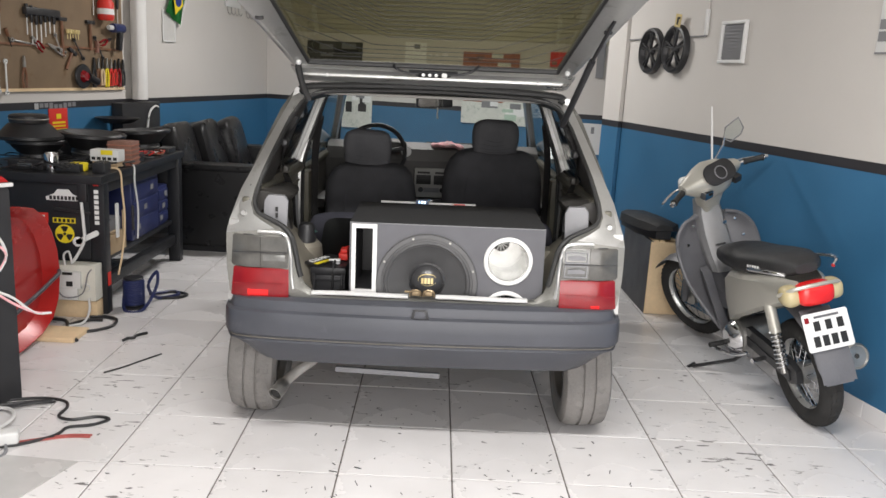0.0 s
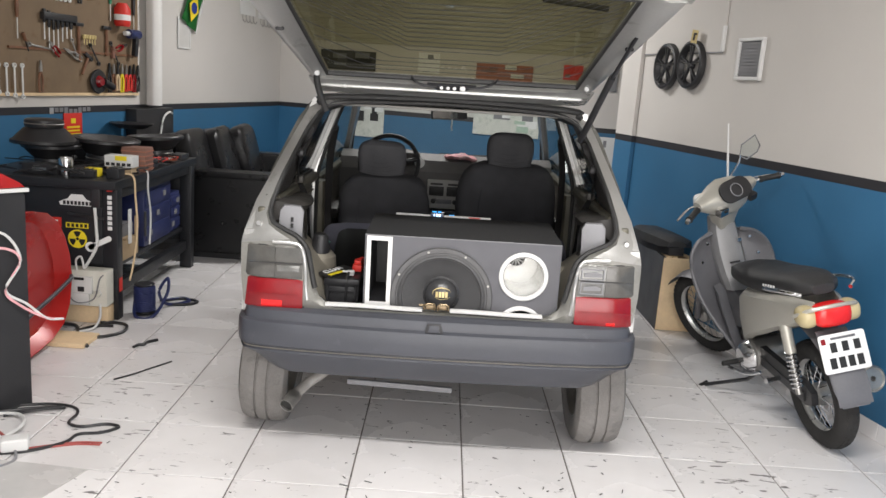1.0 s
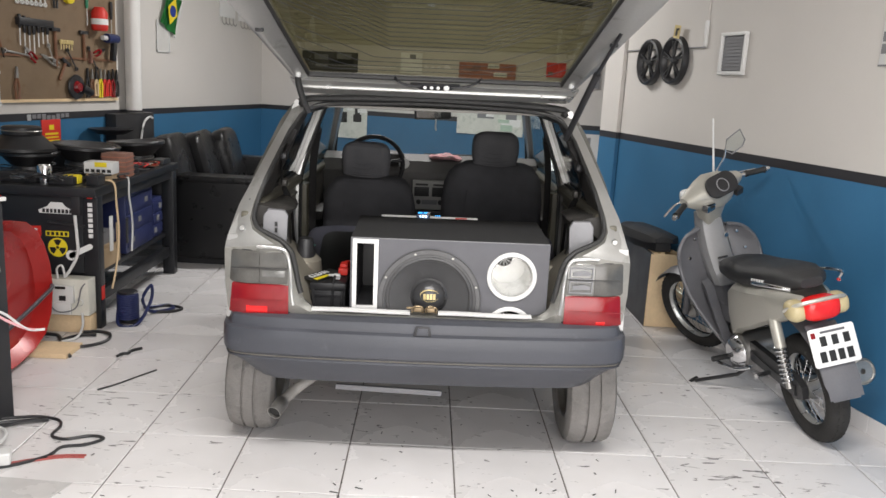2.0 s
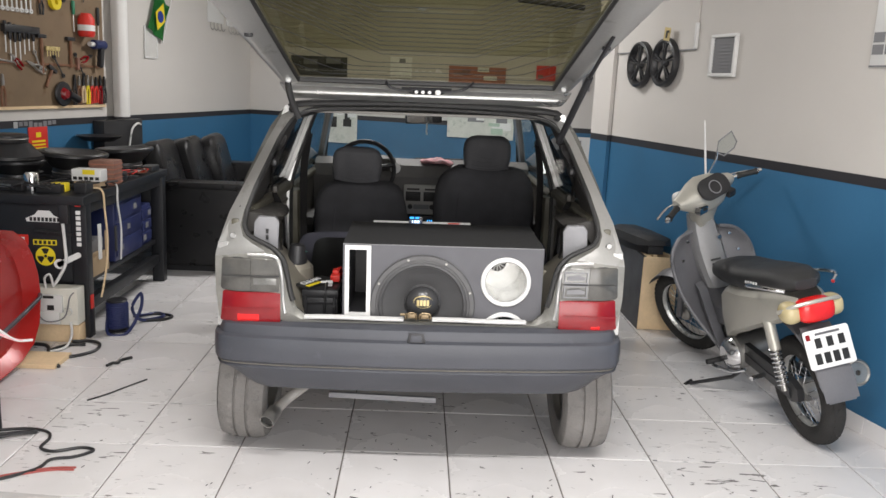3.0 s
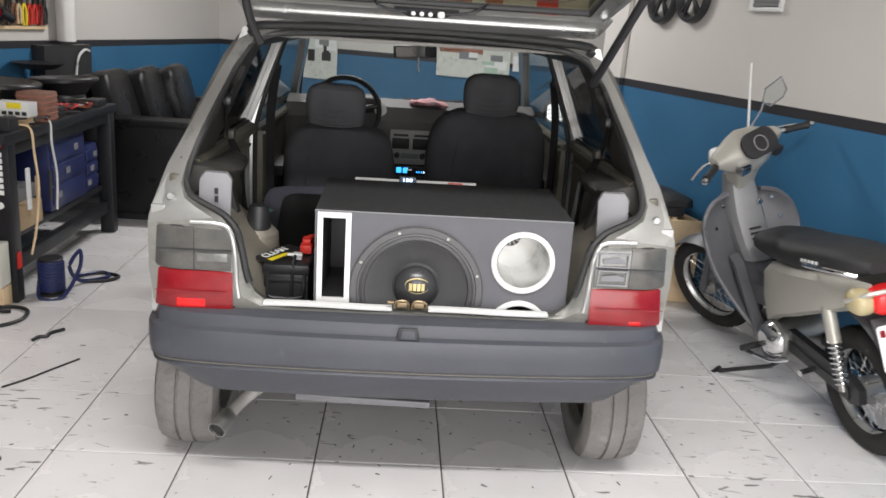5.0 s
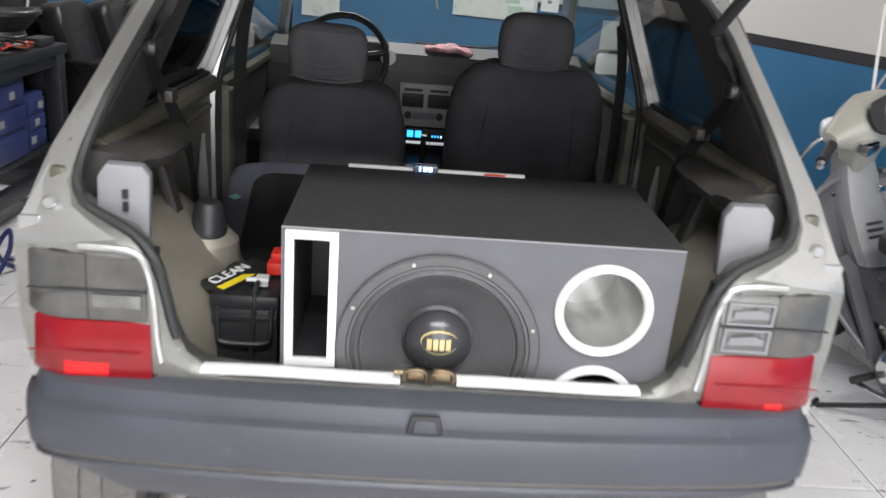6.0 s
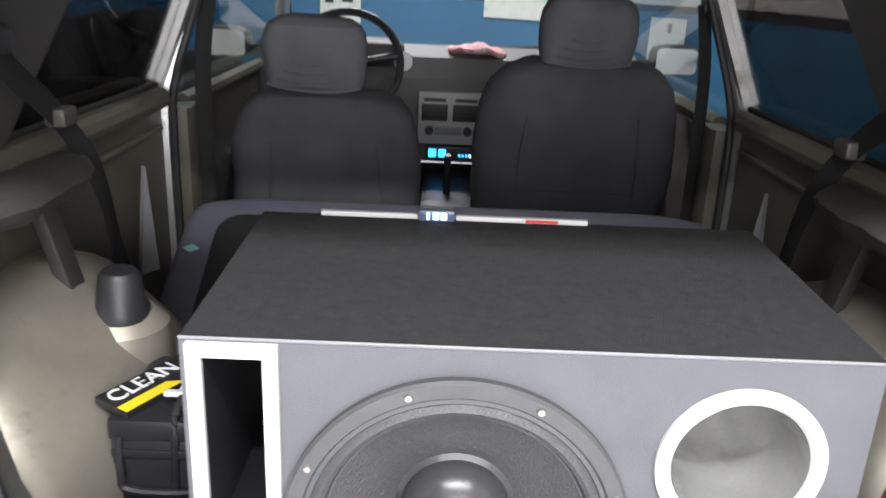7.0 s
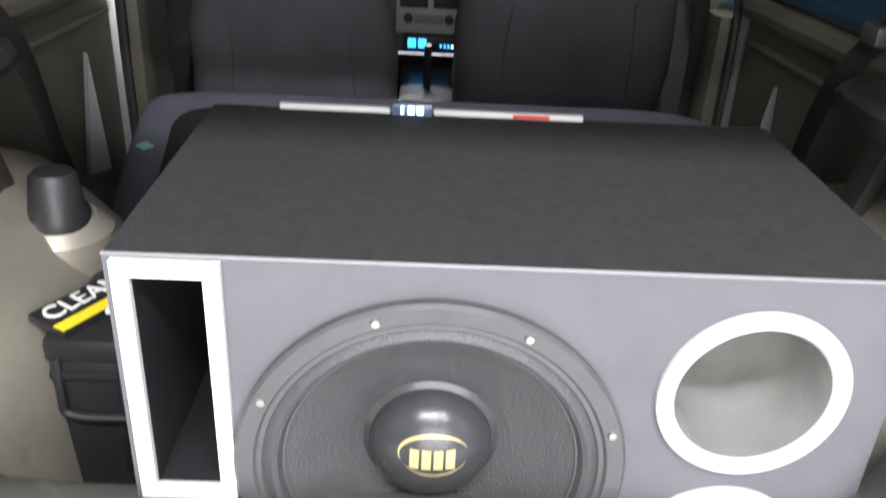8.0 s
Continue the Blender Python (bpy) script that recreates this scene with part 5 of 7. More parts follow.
def bike_wheel(cm, R, r, hub_mat):
    """Spoked wheel about the x axis of cm."""
    mx = cm @ pose(0, 0, 0, 0, 90, 0)
    prof = [(R - r + r * math.cos(a) * 1.0, r * 1.05 * math.sin(a)) for a in np.linspace(-2.5, 2.5, 17)]
    w = bp("wheel", lathe(prof, 48, mx), BIKE_TYRE, None, "black tyre")
    kn = bmesh.new()
    for k in range(44):
        for h in (-0.018, 0.0, 0.018):
            add(kn, B((R - 0.001 - abs(h) * 0.25, 0, h, 0.005, 0.016, 0.012), rot=mx @ pose(0, 0, 0, 0, 0, 360 / 44 * (k + (0.5 if h else 0)))))
    wl = lambda n, b, m, lab="": part(n, b, m, w, lab, True)
    tagged(wl("tread", kn, BIKE_TYRE), kind="stuff")
    Ri = R - 1.72 * r
    wl("rim", lathe([(Ri + 0.008, -0.022), (Ri + 0.012, -0.026), (Ri, -0.018), (Ri - 0.008, 0.0), (Ri, 0.018), (Ri + 0.012, 0.026), (Ri + 0.008, 0.022), (Ri + 0.006, 0)], 48, mx, closed=True), BRIGHT_RIM, "chrome rim")
    wl("hub", lathe([(0, -0.05), (0.03, -0.05), (0.05, -0.04), (0.055, 0.0), (0.05, 0.04), (0.03, 0.05), (0, 0.05)], 24, mx), hub_mat)
    for k in range(28):
        a, b = 2 * math.pi * k / 28, 2 * math.pi * (k + (1.6 if k % 2 else -1.6)) / 28
        s = 0.03 if k % 4 < 2 else -0.03
        wl("spoke", rod(mx @ Vector((0.048 * math.cos(b), 0.048 * math.sin(b), s)), mx @ Vector((Ri * math.cos(a), Ri * math.sin(a), 0)), 0.0018, 5), CHROME)
    return w


BIKE_TYRE = M("black_tyre_rubber", (0.035, 0.034, 0.033), 0.85, 0, 0.25, 9, 0.3, 200, 0.2, (0.09, 0.085, 0.08), 0.62)
bike_wheel(Matrix.Translation((0, 0, 0.252)), 0.252, 0.048, STEEL)
STEER = Matrix.Translation((0, 1.05, 0.66)) @ pose(0, 0, 0, 24, 0, 0) @ pose(0, 0, 0, 0, 0, 22)
FW = STEER @ Matrix.Translation((0, 0.05, -0.455))
FORK = STEER
STEER = STEER @ Matrix.Translation((0, 0, 0.08))
bike_wheel(FW, 0.262, 0.042, STEEL)
for s in (-1, 1):
    fk = bp("fork_leg", rod(FORK @ Vector((s * 0.075, 0.03, 0.06)), FORK @ Vector((s * 0.075, 0.05, -0.455)), 0.019), BIKE_GREY)
# front fender
fen = []
for k in range(13):
    a = radians(15 + k * 13)
    R1 = 0.285
    fen.append([FW @ Vector((x, R1 * math.cos(a) + 0.0, (R1 - abs(x) * 0.5) * math.sin(a))) for x in (-0.062, -0.045, 0, 0.045, 0.062, 0.055, 0, -0.055)])
bp("front_fender", loft(fen), BIKE_GREY)
# leg shield: one broad curved sheet, its edges swept back, with a raised silver-grey column down the middle
SHIELD = ((0.20, 0.085, 0.60), (0.27, 0.11, 0.66), (0.36, 0.15, 0.735), (0.46, 0.19, 0.80), (0.56, 0.22, 0.85), (0.66, 0.23, 0.885), (0.74, 0.225, 0.91), (0.80, 0.20, 0.925), (0.845, 0.15, 0.94), (0.865, 0.08, 0.95))
rows = []
for z, w, y in SHIELD:
    front = [(w * u, y + 0.055 - 0.085 * abs(u) ** 1.8, z - 0.02 * abs(u) ** 3) for u in np.linspace(-1, 1, 15)]
    back = [(x * 0.97, yy - 0.016, zz) for x, yy, zz in front[::-1]]
    rows.append(front + back)
sh = loft(rows)
bmesh.ops.recalc_face_normals(sh, faces=sh.faces)
shield = bp("leg_shield", sh, BIKE_GREY, None, "dark grey leg shield")
for s in (-1, 1):
    part("shield_rim", sweep(smooth_path([(s * w * 1.0, y - 0.036, z - 0.02) for z, w, y in SHIELD], 3), 0.011, 8), BIKE_GREY, shield, "", True)
    for z, x in ((0.70, 0.16), (0.52, 0.165), (0.80, 0.12)):
        part("shield_screw", lathe([(0, 0.006), (0.008, 0.005), (0.010, 0)], 10, Matrix.Translation((s * x, 0.885 if z > 0.6 else 0.835, z)) @ pose(0, 0, 0, 90, 0, 0)), CHROME, shield, "", True)
    part("shield_recess", slab(rrect(0.06, 0.022, 0.010, 3), 0.004, facing((s * 0.12, 0.905, 0.60), (1, 0, 0), (0, 0.3, 1))), BLACK_PL, shield, "", True, False)
    bp("lower_fairing", loft([[(s * 0.085, y, z), (s * 0.135, y - 0.02, z), (s * 0.135, y - 0.07, z - 0.03), (s * 0.085, y - 0.06, z - 0.03)] for y, z in ((0.84, 0.58), (0.76, 0.44), (0.66, 0.30), (0.58, 0.20))]), BIKE_GREY)
column = loft([[(x * w, y + dy, z) for x, dy in ((-1, 0.05), (-1, 0.0), (-0.75, -0.03), (0, -0.045), (0.75, -0.03), (1, 0.0), (1, 0.05))] for y, z, w in ((0.95, 0.93, 0.062), (0.93, 0.84, 0.075), (0.895, 0.74, 0.082), (0.85, 0.64, 0.080), (0.79, 0.55, 0.075))])
bmesh.ops.recalc_face_normals(column, faces=column.faces)
col = bp("column_cover", column, COLUMN_GREY, None, "silver-grey cover down the steering column")
for k in range(3):
    part("cover_slot", B((0, 0, 0, 0.055, 0.010, 0.008), bevel=0.002, rot=facing((0, 0.802 + 0.010 * k, 0.645 + 0.022 * k), (1, 0, 0), (0, 0.4, 1))), BLACK_PL, col, "", True)
part("ignition_lock", lathe([(0, 0.012), (0.012, 0.012), (0.014, 0)], 14, Matrix.Translation((0.05, 0.868, 0.80)) @ pose(0, 0, 0, 100, 0, 0)), CHROME, col, "", True)
bp("frame_tunnel", loft([[(x * w, y, z + zz) for x, zz in ((-1, -0.07), (-1, 0.02), (-0.5, 0.06), (0.5, 0.06), (1, 0.02), (1, -0.07))] for y, z, w in ((0.98, 0.66, 0.07), (0.84, 0.52, 0.075), (0.70, 0.45, 0.085), (0.52, 0.48, 0.10), (0.42, 0.58, 0.11))]), BIKE_GREY, None, "dark grey centre tunnel")
bp("steering_stem", loft([[(STEER @ Vector((x, y, z))) for x, y in rrect(w, d, 0.03, 3)] for z, w, d in ((0.05, 0.10, 0.09), (0.20, 0.12, 0.10), (0.30, 0.17, 0.12))]), BIKE_SILVER)
# handlebar cowl with dial
cw = []
for x, y0, y1, z0, z1 in ((-0.20, -0.03, 0.03, 0.34, 0.385), (-0.14, -0.05, 0.06, 0.30, 0.40), (-0.07, -0.085, 0.085, 0.265, 0.43), (0, -0.10, 0.10, 0.255, 0.44), (0.07, -0.085, 0.085, 0.265, 0.43), (0.14, -0.05, 0.06, 0.30, 0.40), (0.20, -0.03, 0.03, 0.34, 0.385)):
    my, mz, ry_, rz_ = (y0 + y1) / 2, (z0 + z1) / 2, (y1 - y0) / 2, (z1 - z0) / 2
    cw.append([STEER @ Vector((x, my + ry_ * math.copysign(abs(math.cos(a)) ** 0.75, math.cos(a)), mz + rz_ * math.copysign(abs(math.sin(a)) ** 0.75, math.sin(a)))) for a in np.linspace(0, 2 * math.pi, 18, endpoint=False)])
cowl = bp("handlebar_cowl", loft(cw), BIKE_SILVER, None, "warm silver handlebar cowl")
md = STEER @ Matrix.Translation((0, -0.062, 0.412)) @ pose(0, 0, 0, 40, 0, 0) @ Matrix.Scale(1.15, 4)
part("dial_glass", slab([(x * 1.0, y * (0.85 if y < 0 else 1)) for x, y in rrect(0.175, 0.115, 0.05, 6)], 0.014, md, 0.004), BLACK_PL, cowl, "dark instrument glass", True)
part("dial_ring", lathe([(0.028, 0.016), (0.031, 0.018), (0.034, 0.015)], 24, md), GREY_PLATE, cowl, "", True)
part("switch_block", B((-0.105, -0.085, 0.335, 0.06, 0.04, 0.045), bevel=0.008, rot=STEER), CHROME, cowl, "", True)
part("switch_block", B((0.12, -0.075, 0.335, 0.05, 0.04, 0.04), bevel=0.008, rot=STEER), BLACK_PL, cowl, "", True)
part("indicator_switch", B((-0.10, -0.108, 0.345, 0.022, 0.008, 0.012), bevel=0.002, rot=STEER), BLACK_VINYL, cowl, "", True)
for s in (-1, 1):
    bp("handlebar", rod(STEER @ Vector((s * 0.16, 0.0, 0.36)), STEER @ Vector((s * 0.24, -0.03, 0.37)), 0.012), CHROME)
    g = bp("grip", lathe([(0, 0), (0.017, 0), (0.019, 0.01), (0.016, 0.02), (0.016, 0.10), (0.02, 0.11), (0, 0.112)], 16, along(STEER @ Vector((s * 0.225, -0.025, 0.37)), STEER @ Vector((s * 0.33, -0.07, 0.375)))), SEAL)
    part("bar_end", lathe([(0, 0.02), (0.012, 0.018), (0.014, 0)], 12, along(STEER @ Vector((s * 0.335, -0.072, 0.375)), STEER @ Vector((s * 0.36, -0.083, 0.376)))), CHROME, g, "", True)
    bp("brake_lever", sweep(smooth_path([STEER @ Vector((s * 0.18, 0.03, 0.35)), STEER @ Vector((s * 0.25, 0.03, 0.345)), STEER @ Vector((s * 0.34, 0.0, 0.34))], 4), 0.006, 6), CHROME)
# mirrors: a rounded one low at one side, one turned edge on with its long stem
ml = bl(1.395, 4.12, 0.985)
mr = bp("mirror", puff(ml.x, ml.y, ml.z, 0.10, 0.03, 0.085, 0.6, 16, 10), M("pale_mirror_back", (0.55, 0.56, 0.55), 0.3), None, "rounded pale mirror")
part("mirror_stem", sweep([ml, bl(1.45, 4.15, 0.965), bl(1.50, 4.17, 0.97)], 0.006, 6), BLACK_PL, mr, "", True)
rim_pts = [bl(x, 4.22, z) for x, z in ((1.598, 1.235), (1.60, 1.295), (1.665, 1.355), (1.70, 1.30), (1.69, 1.265), (1.64, 1.22))]
m2 = bp("mirror", sweep(rim_pts, 0.0045, 6, True), GREY_PLATE, None, "mirror seen edge on")
mg = bmesh.new()
mg.faces.new([mg.verts.new(p) for p in rim_pts])
part("mirror_glass", mg, GLASS_CLEAR, m2, "", True, False)
part("mirror_stem", sweep([bl(1.555, 4.21, 1.105), bl(1.60, 4.22, 1.20), bl(1.603, 4.22, 1.24)], 0.006, 6), CHROME, m2, "", True)
bp("antenna_rod", sweep([bl(1.545, 4.20, 1.10), bl(1.525, 4.20, 1.25), bl(1.505, 4.20, 1.405)], 0.006, 6, False, None, [1, 1, 0.7]), WHITE_PL, None, "thin pale upright rod")
# seat, side covers, tail
st = []
for y, w, z, h in ((0.70, 0.06, 0.66, 0.05), (0.65, 0.10, 0.685, 0.085), (0.53, 0.125, 0.70, 0.10), (0.35, 0.135, 0.715, 0.105), (0.20, 0.13, 0.74, 0.11), (0.07, 0.12, 0.765, 0.10), (-0.03, 0.095, 0.775, 0.075), (-0.08, 0.05, 0.775, 0.04)):
    st.append([(w * math.copysign(abs(math.cos(a)) ** 0.6, math.cos(a)), y, z + 0.005 + h * 0.55 * math.copysign(abs(math.sin(a)) ** 0.7, math.sin(a))) for a in np.linspace(0, 2 * math.pi, 20, endpoint=False)])
seat = bp("seat", loft(st), BIKE_SEAT, None, "black vinyl seat")
for k in range(5):
    part("seat_mark", slab(rrect(0.016, 0.012, 0.003, 2), 0.002, facing((-0.128 + 0.0016 * k, 0.21 - k * 0.022, 0.745 + 0.003 * k), (0, -1, 0.05), (0.3, 0, 1)) @ pose(0, 0, 0.004)), WHITE_VINYL, seat, "plain pale bar", True, False)
for s in (-1, 1):
    cov = []
    for y, zt, zb, x in ((0.54, 0.62, 0.34, 0.115), (0.45, 0.665, 0.40, 0.13), (0.31, 0.685, 0.46, 0.14), (0.16, 0.715, 0.53, 0.14), (0.02, 0.735, 0.59, 0.125), (-0.10, 0.735, 0.64, 0.085)):
        cov.append([(s * (x - 0.03), y, zt), (s * x, y, zt - 0.03), (s * (x + 0.006), y, (zt + zb) / 2), (s * (x - 0.005), y, zb + 0.02), (s * (x - 0.04), y, zb)])
    cb_ = loft(cov)
    bmesh.ops.recalc_face_normals(cb_, faces=cb_.faces)
    bp("side_cover", cb_, BIKE_SILVER, None, "warm silver side cover")
    bp("grab_rail", sweep(smooth_path([(s * 0.10, 0.17, 0.735), (s * 0.165, 0.14, 0.755), (s * 0.165, -0.03, 0.785), (s * 0.11, -0.10, 0.775)], 5), 0.009, 8), CHROME, None, "chrome grab rail")
    # tail lamp sides
    bp("turn_signal", puff(s * 0.095, -0.095, 0.675, 0.085, 0.11, 0.095, 0.75, 18, 12), M("amber_clear_lens", (0.50, 0.42, 0.24), 0.15), None, "pale amber turn signal")
bp("tail_lamp", puff(0.0, -0.125, 0.68, 0.165, 0.10, 0.105, 0.6, 20, 12), RED_LENS2, None, "red tail lamp")
bp("tail_trim", sweep(smooth_path([(-0.14, -0.08, 0.68), (-0.10, -0.14, 0.715), (0, -0.165, 0.728), (0.10, -0.14, 0.715), (0.14, -0.08, 0.68)], 5), 0.009, 8), BIKE_SILVER)
# rear fender and plate
rf = []
for k in range(9):
    a = radians(70 + k * 12)
    R1 = 0.295
    rf.append([(x, R1 * math.cos(a), 0.252 + (R1 - abs(x) * 0.3) * math.sin(a) + 0.08 * (1 - k / 8)) for x in (-0.075, -0.06, 0, 0.06, 0.075, 0.065, 0, -0.065)])
bp("rear_fender", loft(rf), BIKE_GREY, None, "dark grey rear fender")
mud = [[(x * w, y, z) for x in (-1, -0.5, 0.5, 1)] + [(x * w, y + 0.01, z + 0.004) for x in (1, 0.5, -0.5, -1)] for y, z, w in ((-0.12, 0.60, 0.07), (-0.20, 0.50, 0.078), (-0.262, 0.38, 0.08), (-0.285, 0.31, 0.06))]
bp("mud_flap", loft(mud), BIKE_GREY)
mpl = facing((0, -0.215, 0.535), (1, 0, 0), (0, 0.34, 1))
npl = bp("number_plate", slab(rrect(0.205, 0.165, 0.012), 0.003, mpl, 0.0008), WHITE_VINYL, None, "white number plate with dark bars")
for k in range(3):
    part("plate_bar", slab([(-0.058 + k * 0.052, 0.004), (-0.030 + k * 0.052, 0.004), (-0.030 + k * 0.052, 0.046), (-0.058 + k * 0.052, 0.046)], 0.001, mpl @ pose(0, 0, 0.0035)), BLACK_VINYL, npl, "", True, False)
for k in range(4):
    part("plate_bar", slab([(-0.072 + k * 0.04, -0.064), (-0.044 + k * 0.04, -0.064), (-0.044 + k * 0.04, -0.018), (-0.072 + k * 0.04, -0.018)], 0.001, mpl @ pose(0, 0, 0.0035)), BLACK_VINYL, npl, "", True, False)
part("plate_bar", slab([(-0.05, 0.058), (0.06, 0.058), (0.06, 0.068), (-0.05, 0.068)], 0.001, mpl @ pose(0, 0, 0.0035)), BIKE_GREY, npl, "", True, False)
part("plate_mark", slab(rrect(0.02, 0.025, 0.004), 0.001, mpl @ pose(-0.083, 0.055, 0.0035)), RED_LENS, npl, "", True, False)
# engine, swing arm, shocks, exhaust, stand, pegs
eng = bp("engine", lathe([(0, -0.11), (0.07, -0.11), (0.085, -0.095), (0.09, 0.09), (0.07, 0.11), (0, 0.11)], 24, Matrix.Translation((0, 0.50, 0.28)) @ pose(0, 0, 0, 0, 90, 0)), STEEL, None, "grey metal engine")
part("engine_cover", lathe([(0, 0.05), (0.045, 0.048), (0.07, 0.03), (0.085, 0.0)], 24, Matrix.Translation((-0.11, 0.50, 0.28)) @ pose(0, 0, 0, 0, -90, 0)), CHROME, eng, "", True)
cyl = lathe([(0.045, 0), (0.062, 0.01)] + [(0.062 if k % 2 else 0.05, 0.02 + 0.012 * k) for k in range(10)] + [(0.055, 0.15), (0, 0.16)], 20, Matrix.Translation((0, 0.57, 0.29)) @ pose(0, 0, 0, -78, 0, 0))
part("cylinder", cyl, STEEL, eng, "", True)
for s in (-1, 1):
    bp("swing_arm", loft([[(s * 0.075 + x, y, z) for x, z in ((-0.012, zc - h), (0.012, zc - h), (0.012, zc + h), (-0.012, zc + h))] for y, zc, h in ((0.45, 0.28, 0.025), (0.2, 0.26, 0.02), (0.0, 0.252, 0.025))]), DARK_METAL)
    sh_ = bp("shock_absorber", rod((s * 0.105, 0.0, 0.27), (s * 0.105, 0.10, 0.60), 0.014), STEEL, None, "shock absorber with coil spring")
    part("upper_tube", rod((s * 0.105, 0.05, 0.455), (s * 0.105, 0.09, 0.60), 0.026), BIKE_SILVER, sh_, "", True)
    a0, a1 = Vector((s * 0.105, 0.01, 0.30)), Vector((s * 0.105, 0.052, 0.46))
    mm = along(a0, a1)
    part("spring", sweep([mm @ Vector((0.024 * math.cos(t), 0.024 * math.sin(t), 0.165 * t / (16 * math.pi))) for t in np.linspace(0, 16 * math.pi, 128)], 0.005, 6), CHROME, sh_, "", True)
    pg = bp("foot_peg", rod((s * 0.10, 0.60, 0.215), (s * 0.22, 0.58, 0.225), 0.014), SEAL)
    bp("foot_peg", rod((s * 0.09, 0.22, 0.26), (s * 0.17, 0.19, 0.27), 0.012), CHROME if s < 0 else SEAL)
bp("chain_guard", loft([[(-0.06 + x, y, z) for x, z in ((-0.02, zc - h), (0.01, zc - h), (0.01, zc + h), (-0.02, zc + h))] for y, zc, h in ((0.42, 0.30, 0.05), (0.2, 0.29, 0.045), (0.0, 0.265, 0.055), (-0.06, 0.26, 0.03))]), DARK_METAL)
exh = bp("exhaust", sweep(smooth_path([(0.08, 0.62, 0.20), (0.12, 0.5, 0.17), (0.135, 0.3, 0.19), (0.145, 0.1, 0.24)], 4), 0.02, 10), CHROME)
part("muffler", lathe([(0, 0), (0.03, 0), (0.046, 0.04), (0.05, 0.30), (0.048, 0.40), (0.040, 0.42), (0.0, 0.42)], 28, along((0.145, 0.28, 0.235), (0.165, -0.13, 0.345))), DARK_METAL, exh, "dark muffler", True)
part("muffler_end", lathe([(0.056, -0.02), (0.060, 0.02), (0.052, 0.027), (0.046, 0.02), (0.012, 0.02), (0.010, 0.0), (0, 0)], 28, along((0.163, -0.12, 0.341), (0.166, -0.155, 0.351))), STEEL, exh, "ringed muffler end", True)
foot = bl(1.49, 3.93, 0.008)
sd = bp("side_stand", sweep([(-0.09, 0.45, 0.20), (-0.13, 0.50, 0.15), foot], 0.010, 8), DARK_METAL)
part("stand_foot", sweep([foot + Vector((-0.03, 0, 0)), foot + Vector((0.02, 0.03, 0.0))], 0.010, 6), DARK_METAL, sd, "", True)
bp("kick_bar", sweep(smooth_path([(-0.10, 0.40, 0.22), (-0.15, 0.46, 0.20), (-0.19, 0.60, 0.20)], 4), 0.009, 8), CHROME)

# ---- wooden crate with a motorcycle seat on it, beside the wall ----
crate = thing("wooden_crate", (1.57, 5.2, 0), "black-sided box with a raw wooden front on the floor", "box")
part("front_board", B((1.582, 4.935, 0.247, 0.235, 0.02, 0.49), bevel=0.002), PINE, crate)
part("side_board", loft([[(1.462, 4.93, z), (1.482, 4.93, z), (1.472, 5.62, z), (1.452, 5.62, z)] for z in (0.002, 0.495)]), BLACK_PL, crate, "black painted side")
part("side_board", loft([[(1.665, 4.95, z), (1.680, 4.95, z), (1.560, 5.55, z), (1.545, 5.55, z)] for z in (0.002, 0.495)]), PINE, crate)
part("bottom_board", loft([[(1.483, 4.946, z), (1.664, 4.946, z), (1.546, 5.54, z), (1.473, 5.54, z)] for z in (0.02, 0.035)]), PINE, crate)
part("wood_scrap", B((1.515, 5.25, 0.478, 0.04, 0.5, 0.025), (1.56, 5.15, 0.482, 0.03, 0.3, 0.02), bevel=0.003), PINE, crate)
ks = thing("spare_seat", (1.56, 5.2, 0.5), "black spare motorcycle seat resting on the box", "seat")
part("pad", loft([[(1.50 + x * w + d, y, 0.565 + h * zz) for x, zz in ((-1, -0.3), (-0.9, 0.6), (-0.4, 1), (0.4, 1), (0.9, 0.6), (1, -0.3))] for y, w, h, d in ((4.99, 0.06, 0.03, 0.06), (5.03, 0.11, 0.055, 0.06), (5.2, 0.13, 0.06, 0.02), (5.4, 0.12, 0.06, -0.03), (5.52, 0.07, 0.04, -0.05))]), BIKE_SEAT, ks)
part("base", loft([[(1.50 + x * w + d, y, z) for x, z in ((-1, 0.497), (-1, 0.55), (1, 0.55), (1, 0.497))] for y, w, d in ((5.0, 0.05, 0.06), (5.2, 0.10, 0.02), (5.5, 0.06, -0.05))]), BLACK_PL, ks)

# ---- things on the east wall ----
board = thing("white_board", on_right(2.3, 1.83).translation, "plain white panel fixed on the wall", "board")
part("panel", B((0, 0, 0, 1.07, 0.32, 0.008), rot=on_right(2.31, 1.985, 0.006)), WHITE_WALL, board, smooth=False)
part("edge_rail", B((0, 0, 0, 0.022, 0.16, 0.02), bevel=0.003, rot=on_right(1.775, 1.91, 0.012)), WHITE_PL, board)
part("edge_rail", B((0, 0, 0, 1.07, 0.008, 0.012), rot=on_right(2.31, 1.825, 0.008)), GREY_PLATE, board)


